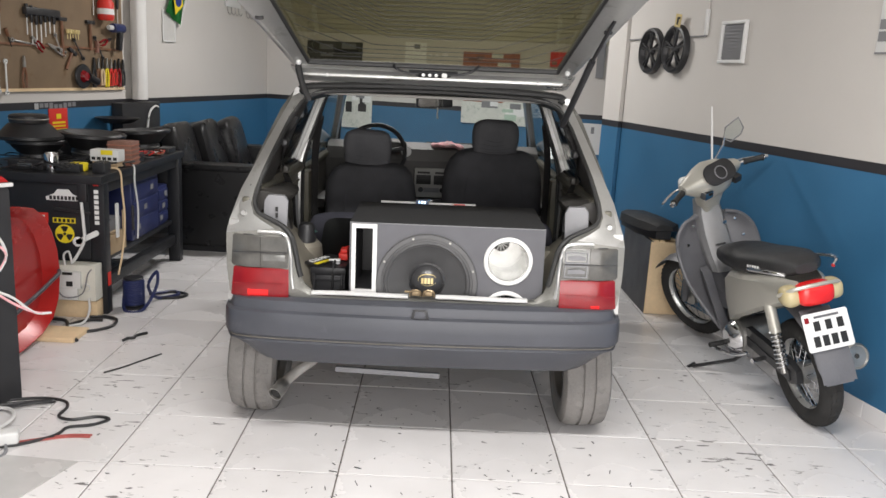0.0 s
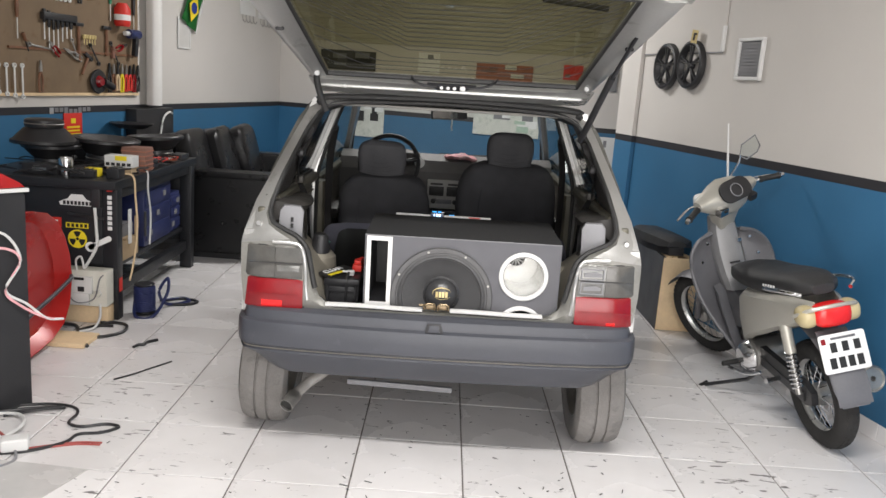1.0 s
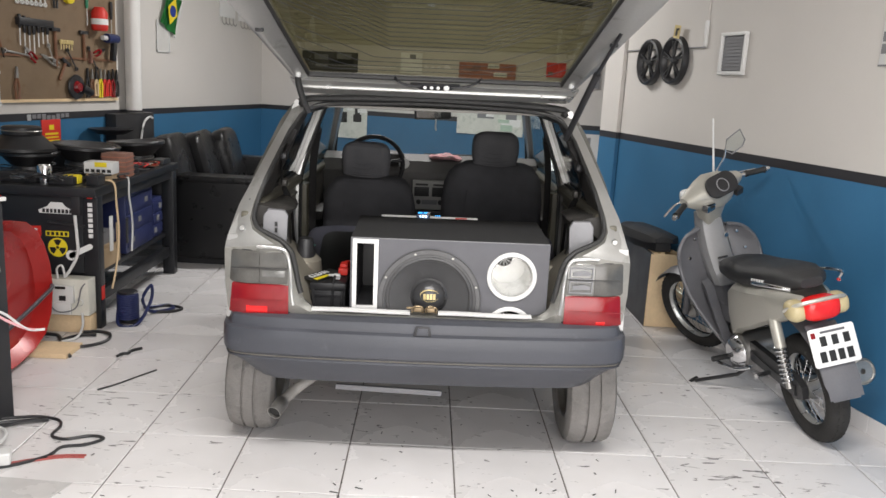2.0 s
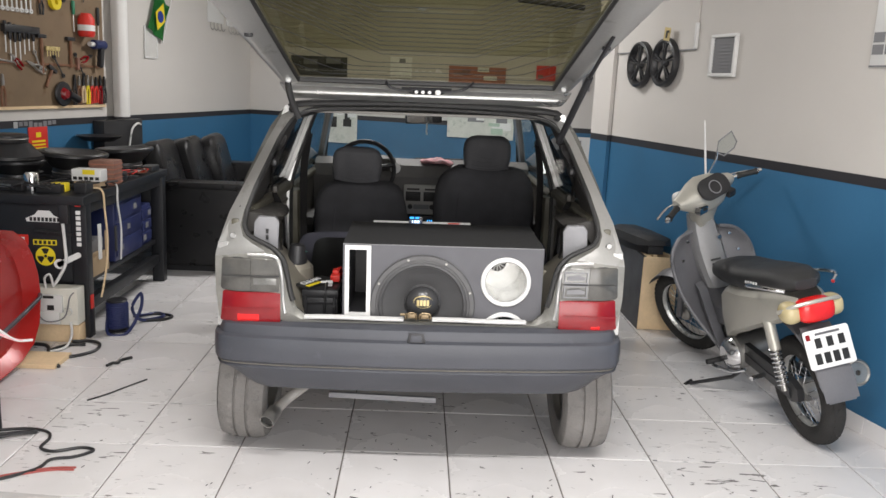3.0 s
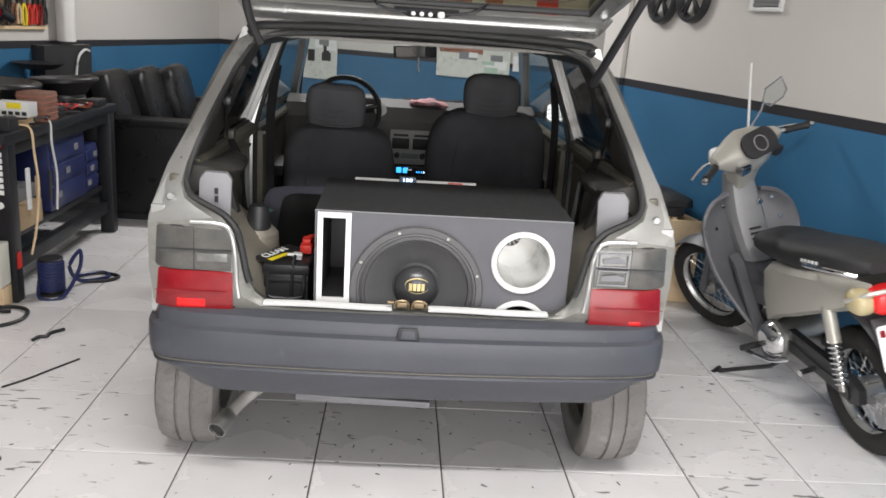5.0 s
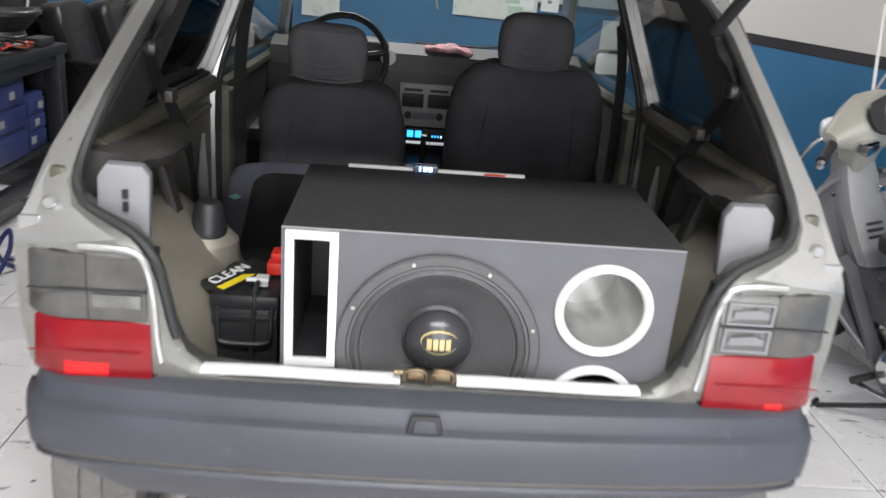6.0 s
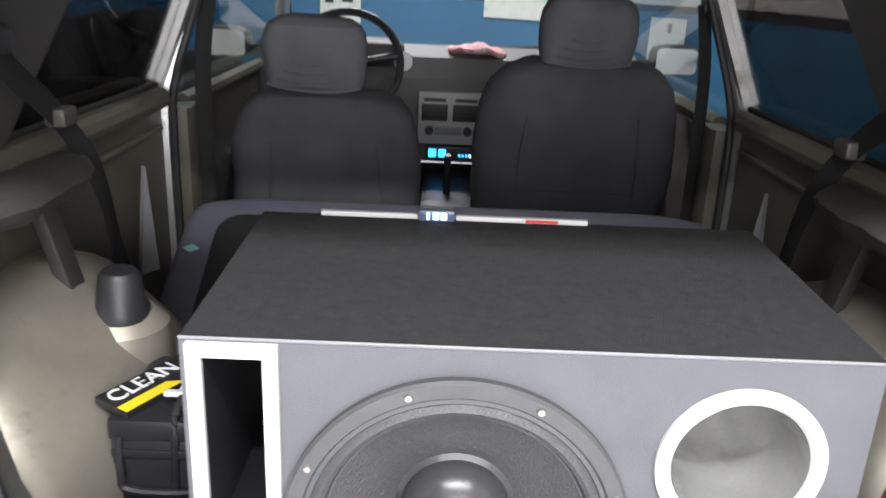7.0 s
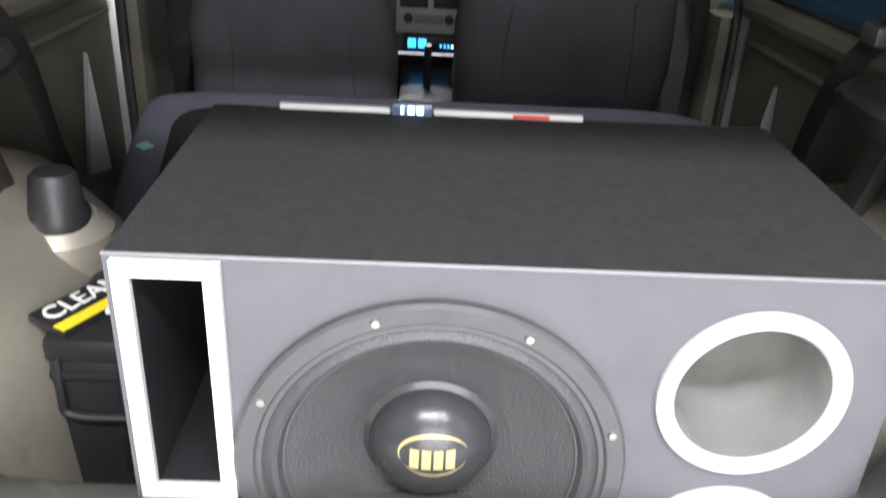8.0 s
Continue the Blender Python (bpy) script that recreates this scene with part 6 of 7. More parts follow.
def hub_cap(u, z):
    m = on_right(u, z, 0.012) @ Matrix.Scale(0.92, 4)
    hc = thing("wheel_cover", m.translation, "black spoked wheel hanging on the wall", "wheel cover", "wheels on the wall")
    part("ring", lathe([(0.130, 0.0), (0.140, 0.03), (0.155, 0.045), (0.172, 0.04), (0.178, 0.02), (0.178, 0.0)], 48, m), BLACK_PL, hc)
    part("hub", lathe([(0, 0.04), (0.022, 0.038), (0.03, 0.02), (0.032, 0.0)], 20, m), BLACK_PL, hc)
    for k in range(5):
        for d in (-9, 9):
            a = 72 * k + 90
            part("spoke", B((0.085, 0, 0.024, 0.12, 0.013, 0.02), bevel=0.003, rot=m @ pose(0, 0, 0, 0, 0, a) @ pose(0.02, 0, 0, 0, 0, d) @ pose(-0.02, 0, 0)), BLACK_PL, hc)
    return hc


hub_cap(2.45, 1.735)
hub_cap(2.11, 1.745)
tag = thing("price_tag", on_right(2.06, 1.90).translation, "small gold and white card above a wheel", "card")
part("card", B((0, 0, 0, 0.075, 0.085, 0.003), rot=on_right(2.065, 1.93, 0.055) @ pose(0, 0, 0, 0, 0, -8)), GOLD, tag, smooth=False)
part("mark", B((0, -0.002, 0, 0.02, 0.05, 0.002), (0.018, 0.018, 0, 0.02, 0.014, 0.002), rot=on_right(2.065, 1.93, 0.0585) @ pose(0, 0, 0, 0, 0, -8)), BLACK_VINYL, tag, smooth=False)
vent = thing("wall_vent", on_right(1.455, 1.66).translation, "grey ventilation grille in a white frame", "vent")
mv = on_right(1.455, 1.78, 0.003)
for a, b, w, h in ((0, 0.115, 0.26, 0.02), (0, -0.115, 0.26, 0.02), (-0.12, 0, 0.02, 0.21), (0.12, 0, 0.02, 0.21)):
    part("frame_bar", B((a, b, 0.012, w, h, 0.024), bevel=0.004, rot=mv), WHITE_PL, vent)
part("backing", B((0, 0, 0.003, 0.22, 0.21, 0.004), rot=mv), GREY_PLATE, vent, smooth=False)
for k in range(10):
    part("slat", B((0, -0.09 + k * 0.02, 0.010, 0.215, 0.012, 0.003), rot=mv @ Matrix.Identity(4)), GREY_PLATE, vent, smooth=False)
pic = thing("wall_notice", on_right(0.18, 1.7).translation, "white framed notice with a small grid", "notice")
part("sheet", B((0, 0, 0, 0.28, 0.36, 0.008), bevel=0.002, rot=on_right(0.15, 1.88, 0.006)), WHITE_PL, pic)
for k in range(3):
    for j in range(2):
        part("grid_cell", B((-0.10 + k * 0.075, -0.10 + j * 0.055, 0, 0.065, 0.045, 0.002), rot=on_right(0.15, 1.88, 0.0115)), GREY_PLATE, pic, smooth=False)
part("sheet_border", B((0, -0.175, 0, 0.28, 0.008, 0.006), rot=on_right(0.15, 1.88, 0.010)), GREY_PLATE, pic, smooth=False)

# ---- things on the back wall ----
for k in range(22):
    solo("lining_board", B((0, 0, 0, 4.2, 0.046, 0.012), bevel=0.003, seg=1, rot=on_back(2.1, 1.885 + k * 0.05, 0.008)), LINING, "beige wall lining board", "board", "lining boards", "structure", False)


def poster(u0, u1, z0, z1, mat, name, label, bars=4, barmat=None, cat="poster"):
    m = on_back((u0 + u1) / 2, (z0 + z1) / 2, 0.022)
    p = thing(name, m.translation, label, cat)
    part("sheet", B((0, 0, 0, u1 - u0, z1 - z0, 0.006), rot=m), mat, p, smooth=False)
    for k in range(bars):
        w = (u1 - u0) * random.uniform(0.12, 0.3)
        part("printed_block", B((random.uniform(-0.34, 0.34) * (u1 - u0), random.uniform(-0.34, 0.34) * (z1 - z0), 0.004 + 0.0005 * k, w, (z1 - z0) * random.uniform(0.12, 0.3), 0.002), rot=m), (barmat or [GREY_PLATE])[k % len(barmat or [1])], p, smooth=False)


poster(0.93, 1.28, 0.84, 1.34, PAPER, "poster", "black and white poster on the wall", 7, [BLACK_VINYL, WHITE_VINYL, GREY_PLATE])
poster(2.30, 3.02, 0.98, 1.27, PAPER, "poster", "pale green and white printed poster", 6, [WHITE_VINYL, M("pale_green_print", (0.40, 0.52, 0.42), 0.7), GREY_PLATE])
poster(2.32, 2.75, 1.21, 1.40, RED_PAPER, "poster", "brown and red printed poster", 3, [COPPER])
poster(3.05, 3.20, 1.08, 1.22, WHITE_VINYL, "notice", "small white notice on the wall", 1, [GREY_PLATE], "notice")
poster(0.50, 1.15, 1.56, 1.77, M("dark_picture", (0.06, 0.06, 0.055), 0.5), "picture", "dark picture with pale stripes", 5, [GREY_PLATE, BLACK_VINYL], "picture")
poster(1.64, 1.88, 1.58, 1.80, WHITE_VINYL, "certificate", "white framed certificate on the wall", 1, [GREY_PLATE], "certificate")
poster(2.29, 2.90, 1.56, 1.73, RED_PAPER, "picture", "brown framed picture on the wall", 4, [PAPER, COPPER], "picture")
poster(3.22, 3.42, 1.62, 1.77, RED_VINYL, "notice", "red notice on the wall", 1, [COPPER], "notice")
poster(3.58, 3.84, 0.74, 1.06, WHITE_PL, "fuse_box", "pale grey fuse box on the wall", 1, [GREY_PLATE], "fuse box")
poster(3.70, 3.78, 1.53, 1.97, GREY_PLATE, "wall_duct", "narrow grey upright duct on the wall", 0, None, "duct")

# ---- things on the west wall ----
pegb = thing("tool_board", on_left(0.1, 1.23).translation, "brown hardboard tool panel hung on the wall", "tool board")
part("board", B((0, 0, 0, 2.75, 0.98, 0.012), bevel=0.002, rot=on_left(-0.03, 1.725, 0.012)), PEG, pegb)
for zz in (1.235, 2.215):
    part("batten", B((0, 0, 0, 2.75, 0.02, 0.02), rot=on_left(-0.03, zz, 0.016)), PINE, pegb)
part("tool_rail", B((0, 0, 0, 1.4, 0.014, 0.014), rot=on_left(0.62, 1.535, 0.024)), WOOD_H, pegb)


def hung_tool(kind, u, z, L, mat, lean=0.0, head=STEEL):
    m = on_left(u, z, 0.032) @ pose(0, 0, 0, 0, 0, lean)
    if kind == "screwdriver":
        t = thing("screwdriver", m.translation, "screwdriver hanging on the tool board", "screwdriver", "hand tools")
        part("handle", lathe([(0, 0), (0.011, 0), (0.013, L * 0.1), (0.011, L * 0.4), (0.006, L * 0.45)], 12, m @ pose(0, 0, 0, 90, 0, 0)), mat, t)
        part("shaft", rod(m @ Vector((0, -L * 0.44, 0)), m @ Vector((0, -L, 0)), 0.004, 8), head, t)
    elif kind == "pliers":
        t = thing("pliers", m.translation, "pliers hanging on the tool board", "pliers", "hand tools")
        for s in (-1, 1):
            part("handle", sweep(smooth_path([m @ Vector((0.002 * s, -L * 0.35, 0)), m @ Vector((0.018 * s, -L * 0.6, 0)), m @ Vector((0.014 * s, -L, 0))], 4), 0.008, 8), mat, t)
        part("jaws", loft([[m @ Vector((x * w, y, z2)) for x, z2 in ((-1, -0.006), (1, -0.006), (1, 0.006), (-1, 0.006))] for y, w in ((0, 0.004), (-L * 0.2, 0.012), (-L * 0.36, 0.012))]), head, t)
    elif kind == "spanner":
        t = thing("spanner", m.translation, "steel spanner hanging on the tool board", "spanner", "hand tools")
        part("shank", B((0, -L / 2, 0, 0.012, L * 0.86, 0.006), bevel=0.002, rot=m), head, t)
        for y in (0, -L):
            part("ring_end", lathe([(0.008, -0.005), (0.016, -0.005), (0.016, 0.005), (0.008, 0.005)], 14, m @ pose(0, y, 0), closed=True), head, t)
    elif kind == "hammer":
        t = thing("hammer", m.translation, "hammer hanging on the tool board", "hammer", "hand tools")
        part("handle", rod(m @ Vector((0, 0, 0)), m @ Vector((0, -L, 0)), 0.011, 10), mat, t)
        part("head", B((0, 0.005, 0, 0.09, 0.026, 0.026), bevel=0.005, rot=m), head, t)
    elif kind == "tin":
        t = thing("sprayer", m.translation, "red and white sprayer hanging on the tool board", "sprayer", "hand tools")
        part("bottle", lathe([(0, 0), (0.035, 0), (0.06, -L * 0.25), (0.06, -L * 0.9), (0.05, -L), (0, -L)], 18, m @ pose(0, 0, 0.04, 90, 0, 0) @ pose(0, 0, 0, 180, 0, 0)), mat, t)
        part("band", lathe([(0.0615, -L * 0.5), (0.0615, -L * 0.75)], 18, m @ pose(0, 0, 0.04, 90, 0, 0) @ pose(0, 0, 0, 180, 0, 0)), WHITE_VINYL, t)
    elif kind == "grinder":
        t = thing("angle_grinder", m.translation, "dark angle grinder hanging on the tool board", "grinder", "hand tools")
        part("disc", lathe([(0, 0.02), (0.085, 0.02), (0.09, 0.012), (0.085, 0.0), (0, 0)], 28, m), DARK_METAL, t)
        part("flange", lathe([(0, 0.045), (0.03, 0.045), (0.04, 0.03), (0.045, 0.02)], 18, m), RED_LENS, t)
        part("body", rod(m @ Vector((0.03, 0.0, 0.03)), m @ Vector((0.14, -0.04, 0.03)), 0.03, 14), BLACK_PL, t)
    elif kind == "drill":
        t = thing("drill", m.translation, "dark power drill hanging on the tool board", "drill", "hand tools")
        part("body", rod(m @ Vector((-0.06, 0, 0.04)), m @ Vector((0.07, 0, 0.04)), 0.035, 16), BLUE_PL, t)
        part("grip", B((0.04, -0.09, 0.04, 0.045, 0.15, 0.04), bevel=0.012, rot=m @ pose(0, 0, 0, 0, 0, -8)), BLACK_PL, t)
        part("chuck", rod(m @ Vector((-0.06, 0, 0.04)), m @ Vector((-0.11, 0, 0.04)), 0.018, 12), WHITE_PL, t)
    return t


hung_tool("screwdriver", 0.0, 1.83, 0.24, WOOD_H)
hung_tool("screwdriver", -0.22, 1.83, 0.22, BLACK_PL)
for k in range(7):
    hung_tool("screwdriver", 0.25 + k * 0.045, 1.80 - 0.008 * k, 0.20 + 0.06 * math.sin(k * 0.9), BLACK_PL, 0, WHITE_PL)
for k in range(7):
    hung_tool("spanner", 0.24 + k * 0.045, 2.02, 0.14, STEEL, 0, WHITE_PL)
rack = solo("screwdriver_rack", B((0, 0, 0, 0.34, 0.05, 0.035), bevel=0.006, rot=on_left(0.39, 1.755, 0.04)), BLACK_PL, "black screwdriver rack on the tool board", "rack")
hung_tool("pliers", 0.20, 1.46, 0.21, WOOD_H)
for k in range(4):
    hung_tool("spanner", -0.18 + k * 0.07, 1.42, 0.17 + 0.01 * k, STEEL, 0, WHITE_PL)
hung_tool("hammer", 0.60, 1.72, 0.25, WOOD_H, 0, DARK_METAL)
hung_tool("hammer", 0.70, 1.50, 0.14, WOOD_H, -30, DARK_METAL)
hung_tool("hammer", 0.92, 1.72, 0.20, WOOD_H, 0, DARK_METAL)
hung_tool("grinder", 0.80, 1.33, 0.2, BLACK_PL)
for k, (mt, hm) in enumerate(((BLACK_PL, DARK_METAL), (WOOD_H, STEEL), (PINE, DARK_METAL), (YELLOW, STEEL), (RED_VINYL, STEEL), (RED_VINYL, DARK_METAL), (RED_LENS, DARK_METAL), (BLACK_PL, DARK_METAL))):
    hung_tool("pliers", 0.95 + k * 0.053, 1.47 - 0.006 * (k % 3), 0.22 - 0.012 * (k % 3), mt, 0, hm)
hung_tool("tin", 1.06, 1.92, 0.17, RED_VINYL)
hung_tool("drill", 1.20, 1.70, 0.2, BLUE_PL)
hung_tool("screwdriver", 0.97, 2.0, 0.22, GREEN_PL)
hung_tool("screwdriver", 1.27, 1.98, 0.30, DARK_METAL)
hung_tool("pliers", 0.62, 2.02, 0.15, BLACK_PL)
hung_tool("hammer", 1.0, 1.55, 0.05, WOOD_H, 90, COPPER)
for k in range(5):
    hung_tool("screwdriver", 0.66 + k * 0.03, 1.66, 0.07, GOLD, 0, GOLD)
solo("tape_roll", lathe([(0.02, 0), (0.055, 0), (0.055, 0.03), (0.02, 0.03)], 24, on_left(0.76, 1.97, 0.02), closed=True), YELLOW, "yellow tape roll hanging on the tool board", "tape")
hung_tool("spanner", 0.10, 1.56, 0.24, STEEL, 84)
hung_tool("pliers", 0.44, 1.55, 0.20, STEEL, 70)

for k in range(14):
    u = -0.3 + 0.115 * k + random.uniform(-0.03, 0.03)
    hung_tool(random.choice(("screwdriver", "pliers", "spanner", "pliers")), u, 1.60 + random.uniform(-0.02, 0.04) if k % 2 else 2.12, random.uniform(0.12, 0.18), random.choice((WOOD_H, DARK_METAL, WOOD_H, RED_LENS)), random.uniform(-75, 75) if k % 2 else 0, random.choice((STEEL, DARK_METAL)))

pipe = thing("drain_pipe", on_left(1.47, 1.16).translation, "white plastic pipe running up the wall", "pipe", kind="structure")
pm_ = on_left(1.47, 0, 0.085).translation
part("tube", rod((pm_.x, pm_.y, 1.15), (pm_.x, pm_.y, H_CEIL), 0.062, 28), PVC, pipe)
card = thing("card_holder", on_left(2.06, 1.65).translation, "clear white-edged card holder on the wall", "card holder")
part("sheet", B((0, 0, 0, 0.20, 0.27, 0.004), rot=on_left(2.06, 1.77, 0.008)), M("pale_acrylic", (0.55, 0.54, 0.52), 0.2), card, smooth=False)
for a, b, w, h in ((0, -0.132, 0.21, 0.012), (-0.10, 0, 0.010, 0.27), (0.10, 0, 0.010, 0.27)):
    part("edge", B((a, b, 0.004, w, h, 0.008), rot=on_left(2.06, 1.77, 0.008)), WHITE_PL, card, smooth=False)
mf = on_left(2.17, 1.99, 0.03) @ pose(0, 0, 0, 0, 0, -24)
flag = thing("flag", mf.translation, "small green and yellow flag hanging on the wall", "flag")
fl = bmesh.new()
gv = [[fl.verts.new(mf @ Vector((-0.13 + 0.26 * i / 10, -0.17 + 0.34 * j / 12, 0.012 * math.sin(i * 0.9 + j * 0.3)))) for i in range(11)] for j in range(13)]
for j in range(12):
    for i in range(10):
        fl.faces.new((gv[j][i], gv[j][i + 1], gv[j + 1][i + 1], gv[j + 1][i]))
bmesh.ops.solidify(fl, geom=fl.faces[:], thickness=0.002)
part("cloth", fl, GREEN, flag)
part("rhombus", slab([(-0.085, 0), (0, -0.13), (0.085, 0), (0, 0.13)], 0.001, mf @ pose(0, 0, 0.014)), YELLOW, flag, smooth=False)
part("disc", lathe([(0, 0.002), (0.05, 0.002), (0.05, 0)], 24, mf @ pose(0, 0, 0.0155)), BLUE_FLAG, flag)
part("flag_pole", rod(mf @ Vector((0.135, -0.18, 0)), mf @ Vector((0.135, 0.3, 0)), 0.005), WHITE_PL, flag)
for u, z in ((3.30, 2.10), (3.72, 2.09)):
    hk = thing("key_rack", on_left(u, z).translation, "white key rack with hooks on the wall", "key rack", "key racks")
    part("plate", B((0, 0, 0, 0.34, 0.20, 0.012), bevel=0.004, rot=on_left(u, z + 0.03, 0.008)), WHITE_PL, hk)
    for k in range(4):
        m = on_left(u - 0.12 + k * 0.08, z - 0.07, 0.012)
        part("hook", sweep(smooth_path([m @ Vector((0, 0, 0)), m @ Vector((0, -0.05, 0.005)), m @ Vector((0.012, -0.075, 0.02)), m @ Vector((0.024, -0.05, 0.03))], 4), 0.005, 6), STEEL, hk)
nm = thing("lettered_strip", on_left(0.53, 1.12).translation, "pale lettering strip on the black band", "sign")
for k in range(9):
    part("bar", B((-0.20 + k * 0.05, 0.006 * math.sin(k), 0, 0.04, 0.03 if k % 3 else 0.042, 0.003), bevel=0.001, seg=1, rot=on_left(0.53, 1.12, 0.006)), M("silver_foil", (0.5, 0.5, 0.5), 0.3, 0.4) if k == 0 else GREY_PLATE, nm, smooth=False)
rsn = thing("red_sign", on_left(0.55, 0.95).translation, "red sign with yellow bars on the wall", "sign")
part("plate", B((0, 0, 0, 0.20, 0.16, 0.006), bevel=0.002, rot=on_left(0.55, 1.02, 0.006)), RED_VINYL, rsn)
for z, w, h in ((0.025, 0.05, 0.035), (-0.02, 0.14, 0.014), (-0.045, 0.14, 0.012), (-0.068, 0.16, 0.008)):
    part("bar", B((0, z, 0, w, h, 0.002), rot=on_left(0.55, 1.02, 0.0105)), YELLOW, rsn, smooth=False)
mon = thing("black_cabinet", on_left(1.45, 0.84).translation, "black metal cabinet standing behind the bench", "cabinet")
part("body", B((0, 0.565, 0.05, 0.55, 1.12, 0.10), bevel=0.012, rot=on_left(1.47, 0, 0.0)), BLACK_PL, mon)
part("cable", sweep(smooth_path([on_left(1.52, 0.90, 0.11).translation, on_left(1.55, 1.04, 0.12).translation, on_left(1.63, 1.09, 0.12).translation, on_left(1.70, 1.08, 0.11).translation], 5), 0.009, 8), WHITE_PL, mon)
ledge = solo("tray", lathe([(0, 0), (0.10, 0.0), (0.16, 0.035), (0.165, 0.04), (0.15, 0.036), (0.09, 0.008), (0, 0.006)], 28, on_left(1.02, 0.985, 0.17) @ pose(0, 0, 0, -90, 0, 0)), BLACK_PL, "black round tray fixed over the bench", "tray")

# ---- workbench and what lies on it ----
wb = thing("workbench", (-2.3, 5.05, 0), "charcoal metal workbench crowded with loudspeakers", "workbench")
part("top", B((-2.30, 5.05, 0.80, 0.86, 1.50, 0.05), bevel=0.006), BENCH, wb)
for x, y in ((-1.915, 4.37), (-1.915, 5.72), (-2.66, 4.37), (-2.66, 5.72)):
    part("leg", B((x, y, 0.39, 0.085, 0.075, 0.78), bevel=0.006), BENCH, wb)
part("end_panel", B((-2.29, 4.345, 0.555, 0.66, 0.02, 0.45), bevel=0.003), BENCH, wb)
part("end_panel", B((-2.29, 5.745, 0.555, 0.66, 0.02, 0.45), bevel=0.003), BENCH, wb)
part("shelf", B((-2.29, 5.05, 0.30, 0.72, 1.30, 0.03), bevel=0.004), BENCH, wb)
part("apron", B((-1.90, 5.05, 0.745, 0.02, 1.27, 0.06), bevel=0.003), BENCH, wb)
part("foot_rail", B((-1.93, 5.05, 0.17, 0.05, 1.27, 0.07), bevel=0.006), BENCH, wb)
MP = rear_at(0, 4.333, 0)


def sticker(poly, m, mat, name="sticker", label=""):
    return part(name, slab(poly, 0.001, m), mat, wb, label, smooth=False)


s1 = sticker([(-0.10, -0.03), (0.10, -0.03), (0.105, -0.015), (0.05, 0.01), (0.03, 0.035), (-0.035, 0.035), (-0.055, 0.01), (-0.105, -0.012)], MP @ pose(-2.10, 0.70, 0), WHITE_VINYL, "sticker", "white shaped sticker with dark bars")
for k in range(8):
    part("print_bar", B((-0.075 + k * 0.0215, -0.015, 0.0018, 0.015, 0.022, 0.001), rot=MP @ pose(-2.10, 0.70, 0)), BLACK_VINYL, s1, smooth=False)
s2 = sticker([(-0.04, -0.03), (0.04, -0.03), (0.04, 0.03), (-0.04, 0.03)], MP @ pose(-2.235, 0.565, 0), RED_VINYL, "sticker", "red square sticker")
part("print_bar", B((0, 0.004, 0.0018, 0.04, 0.022, 0.001), rot=MP @ pose(-2.235, 0.565, 0)), WHITE_VINYL, s2, smooth=False)
s3 = part("sticker", lathe([(0, 0.001), (0.055, 0.001), (0.055, 0)], 32, MP @ pose(-2.105, 0.475, 0)), YELLOW, wb, "yellow round warning trefoil sticker")
for k in range(3):
    a = radians(90 + 120 * k)
    part("trefoil", slab([(0.014 * math.cos(a + t), 0.014 * math.sin(a + t)) for t in (-0.5, 0, 0.5)] + [(0.046 * math.cos(a + t), 0.046 * math.sin(a + t)) for t in (0.5, 0.25, 0, -0.25, -0.5)], 0.001, MP @ pose(-2.105, 0.475, 0.0012)), BLACK_VINYL, s3, smooth=False)
part("trefoil_dot", lathe([(0, 0.0022), (0.009, 0.0022), (0.009, 0)], 16, MP @ pose(-2.105, 0.475, 0)), BLACK_VINYL, s3)
s4 = sticker([(-0.065, -0.014), (0.065, -0.014), (0.065, 0.016), (-0.065, 0.016)], MP @ pose(-2.105, 0.553, 0), YELLOW, "sticker", "yellow sticker strip with dark bars")
for k in range(5):
    part("print_bar", B((-0.05 + k * 0.025, 0.001, 0.0018, 0.016, 0.02, 0.001), rot=MP @ pose(-2.105, 0.553, 0)), BLACK_VINYL, s4, smooth=False)
s5 = sticker(rrect(0.15, 0.032, 0.015), MP @ pose(-1.975, 0.46, 0.002) @ pose(0, 0, 0, 0, 0, 28), WHITE_VINYL, "sticker", "slanting white sticker")
part("sticker_disc", lathe([(0, 0.001), (0.03, 0.001), (0.03, 0)], 20, MP @ pose(-2.03, 0.433, 0.002)), WHITE_VINYL, s5)
part("handle", B((-2.05, 4.322, 0.615, 0.21, 0.018, 0.014), bevel=0.004, rot=Matrix.Translation((-2.05, 4.322, 0.615)) @ pose(0, 0, 0, 0, 5, 0) @ Matrix.Translation((2.05, -4.322, -0.615))), DARK_METAL, wb)
# leg lettering as plain bars
for k in range(7):
    part("leg_bar", B((-1.915, 4.3305, 0.55 + k * 0.030, 0.026, 0.003, 0.022), bevel=0.001, seg=1), WHITE_VINYL, wb, smooth=False)
part("leg_bar", B((-1.915, 4.3305, 0.775, 0.03, 0.003, 0.022)), RED_VINYL, wb, smooth=False)
part("leg_bar", B((-1.871, 4.37, 0.21, 0.003, 0.04, 0.08)), RED_VINYL, wb, smooth=False)
ck = thing("power_strip", (-1.99, 4.33, 0.70), "black socket strip hanging on the bench end", "socket")
part("body", B((-1.985, 4.318, 0.725, 0.05, 0.028, 0.11), bevel=0.006), BLACK_PL, ck)
part("cord", sweep(smooth_path([(-1.99, 4.305, 0.67), (-1.985, 4.31, 0.55), (-1.98, 4.30, 0.45), (-2.02, 4.29, 0.36), (-2.05, 4.27, 0.31)], 6), 0.009, 8), WHITE_PL, ck)


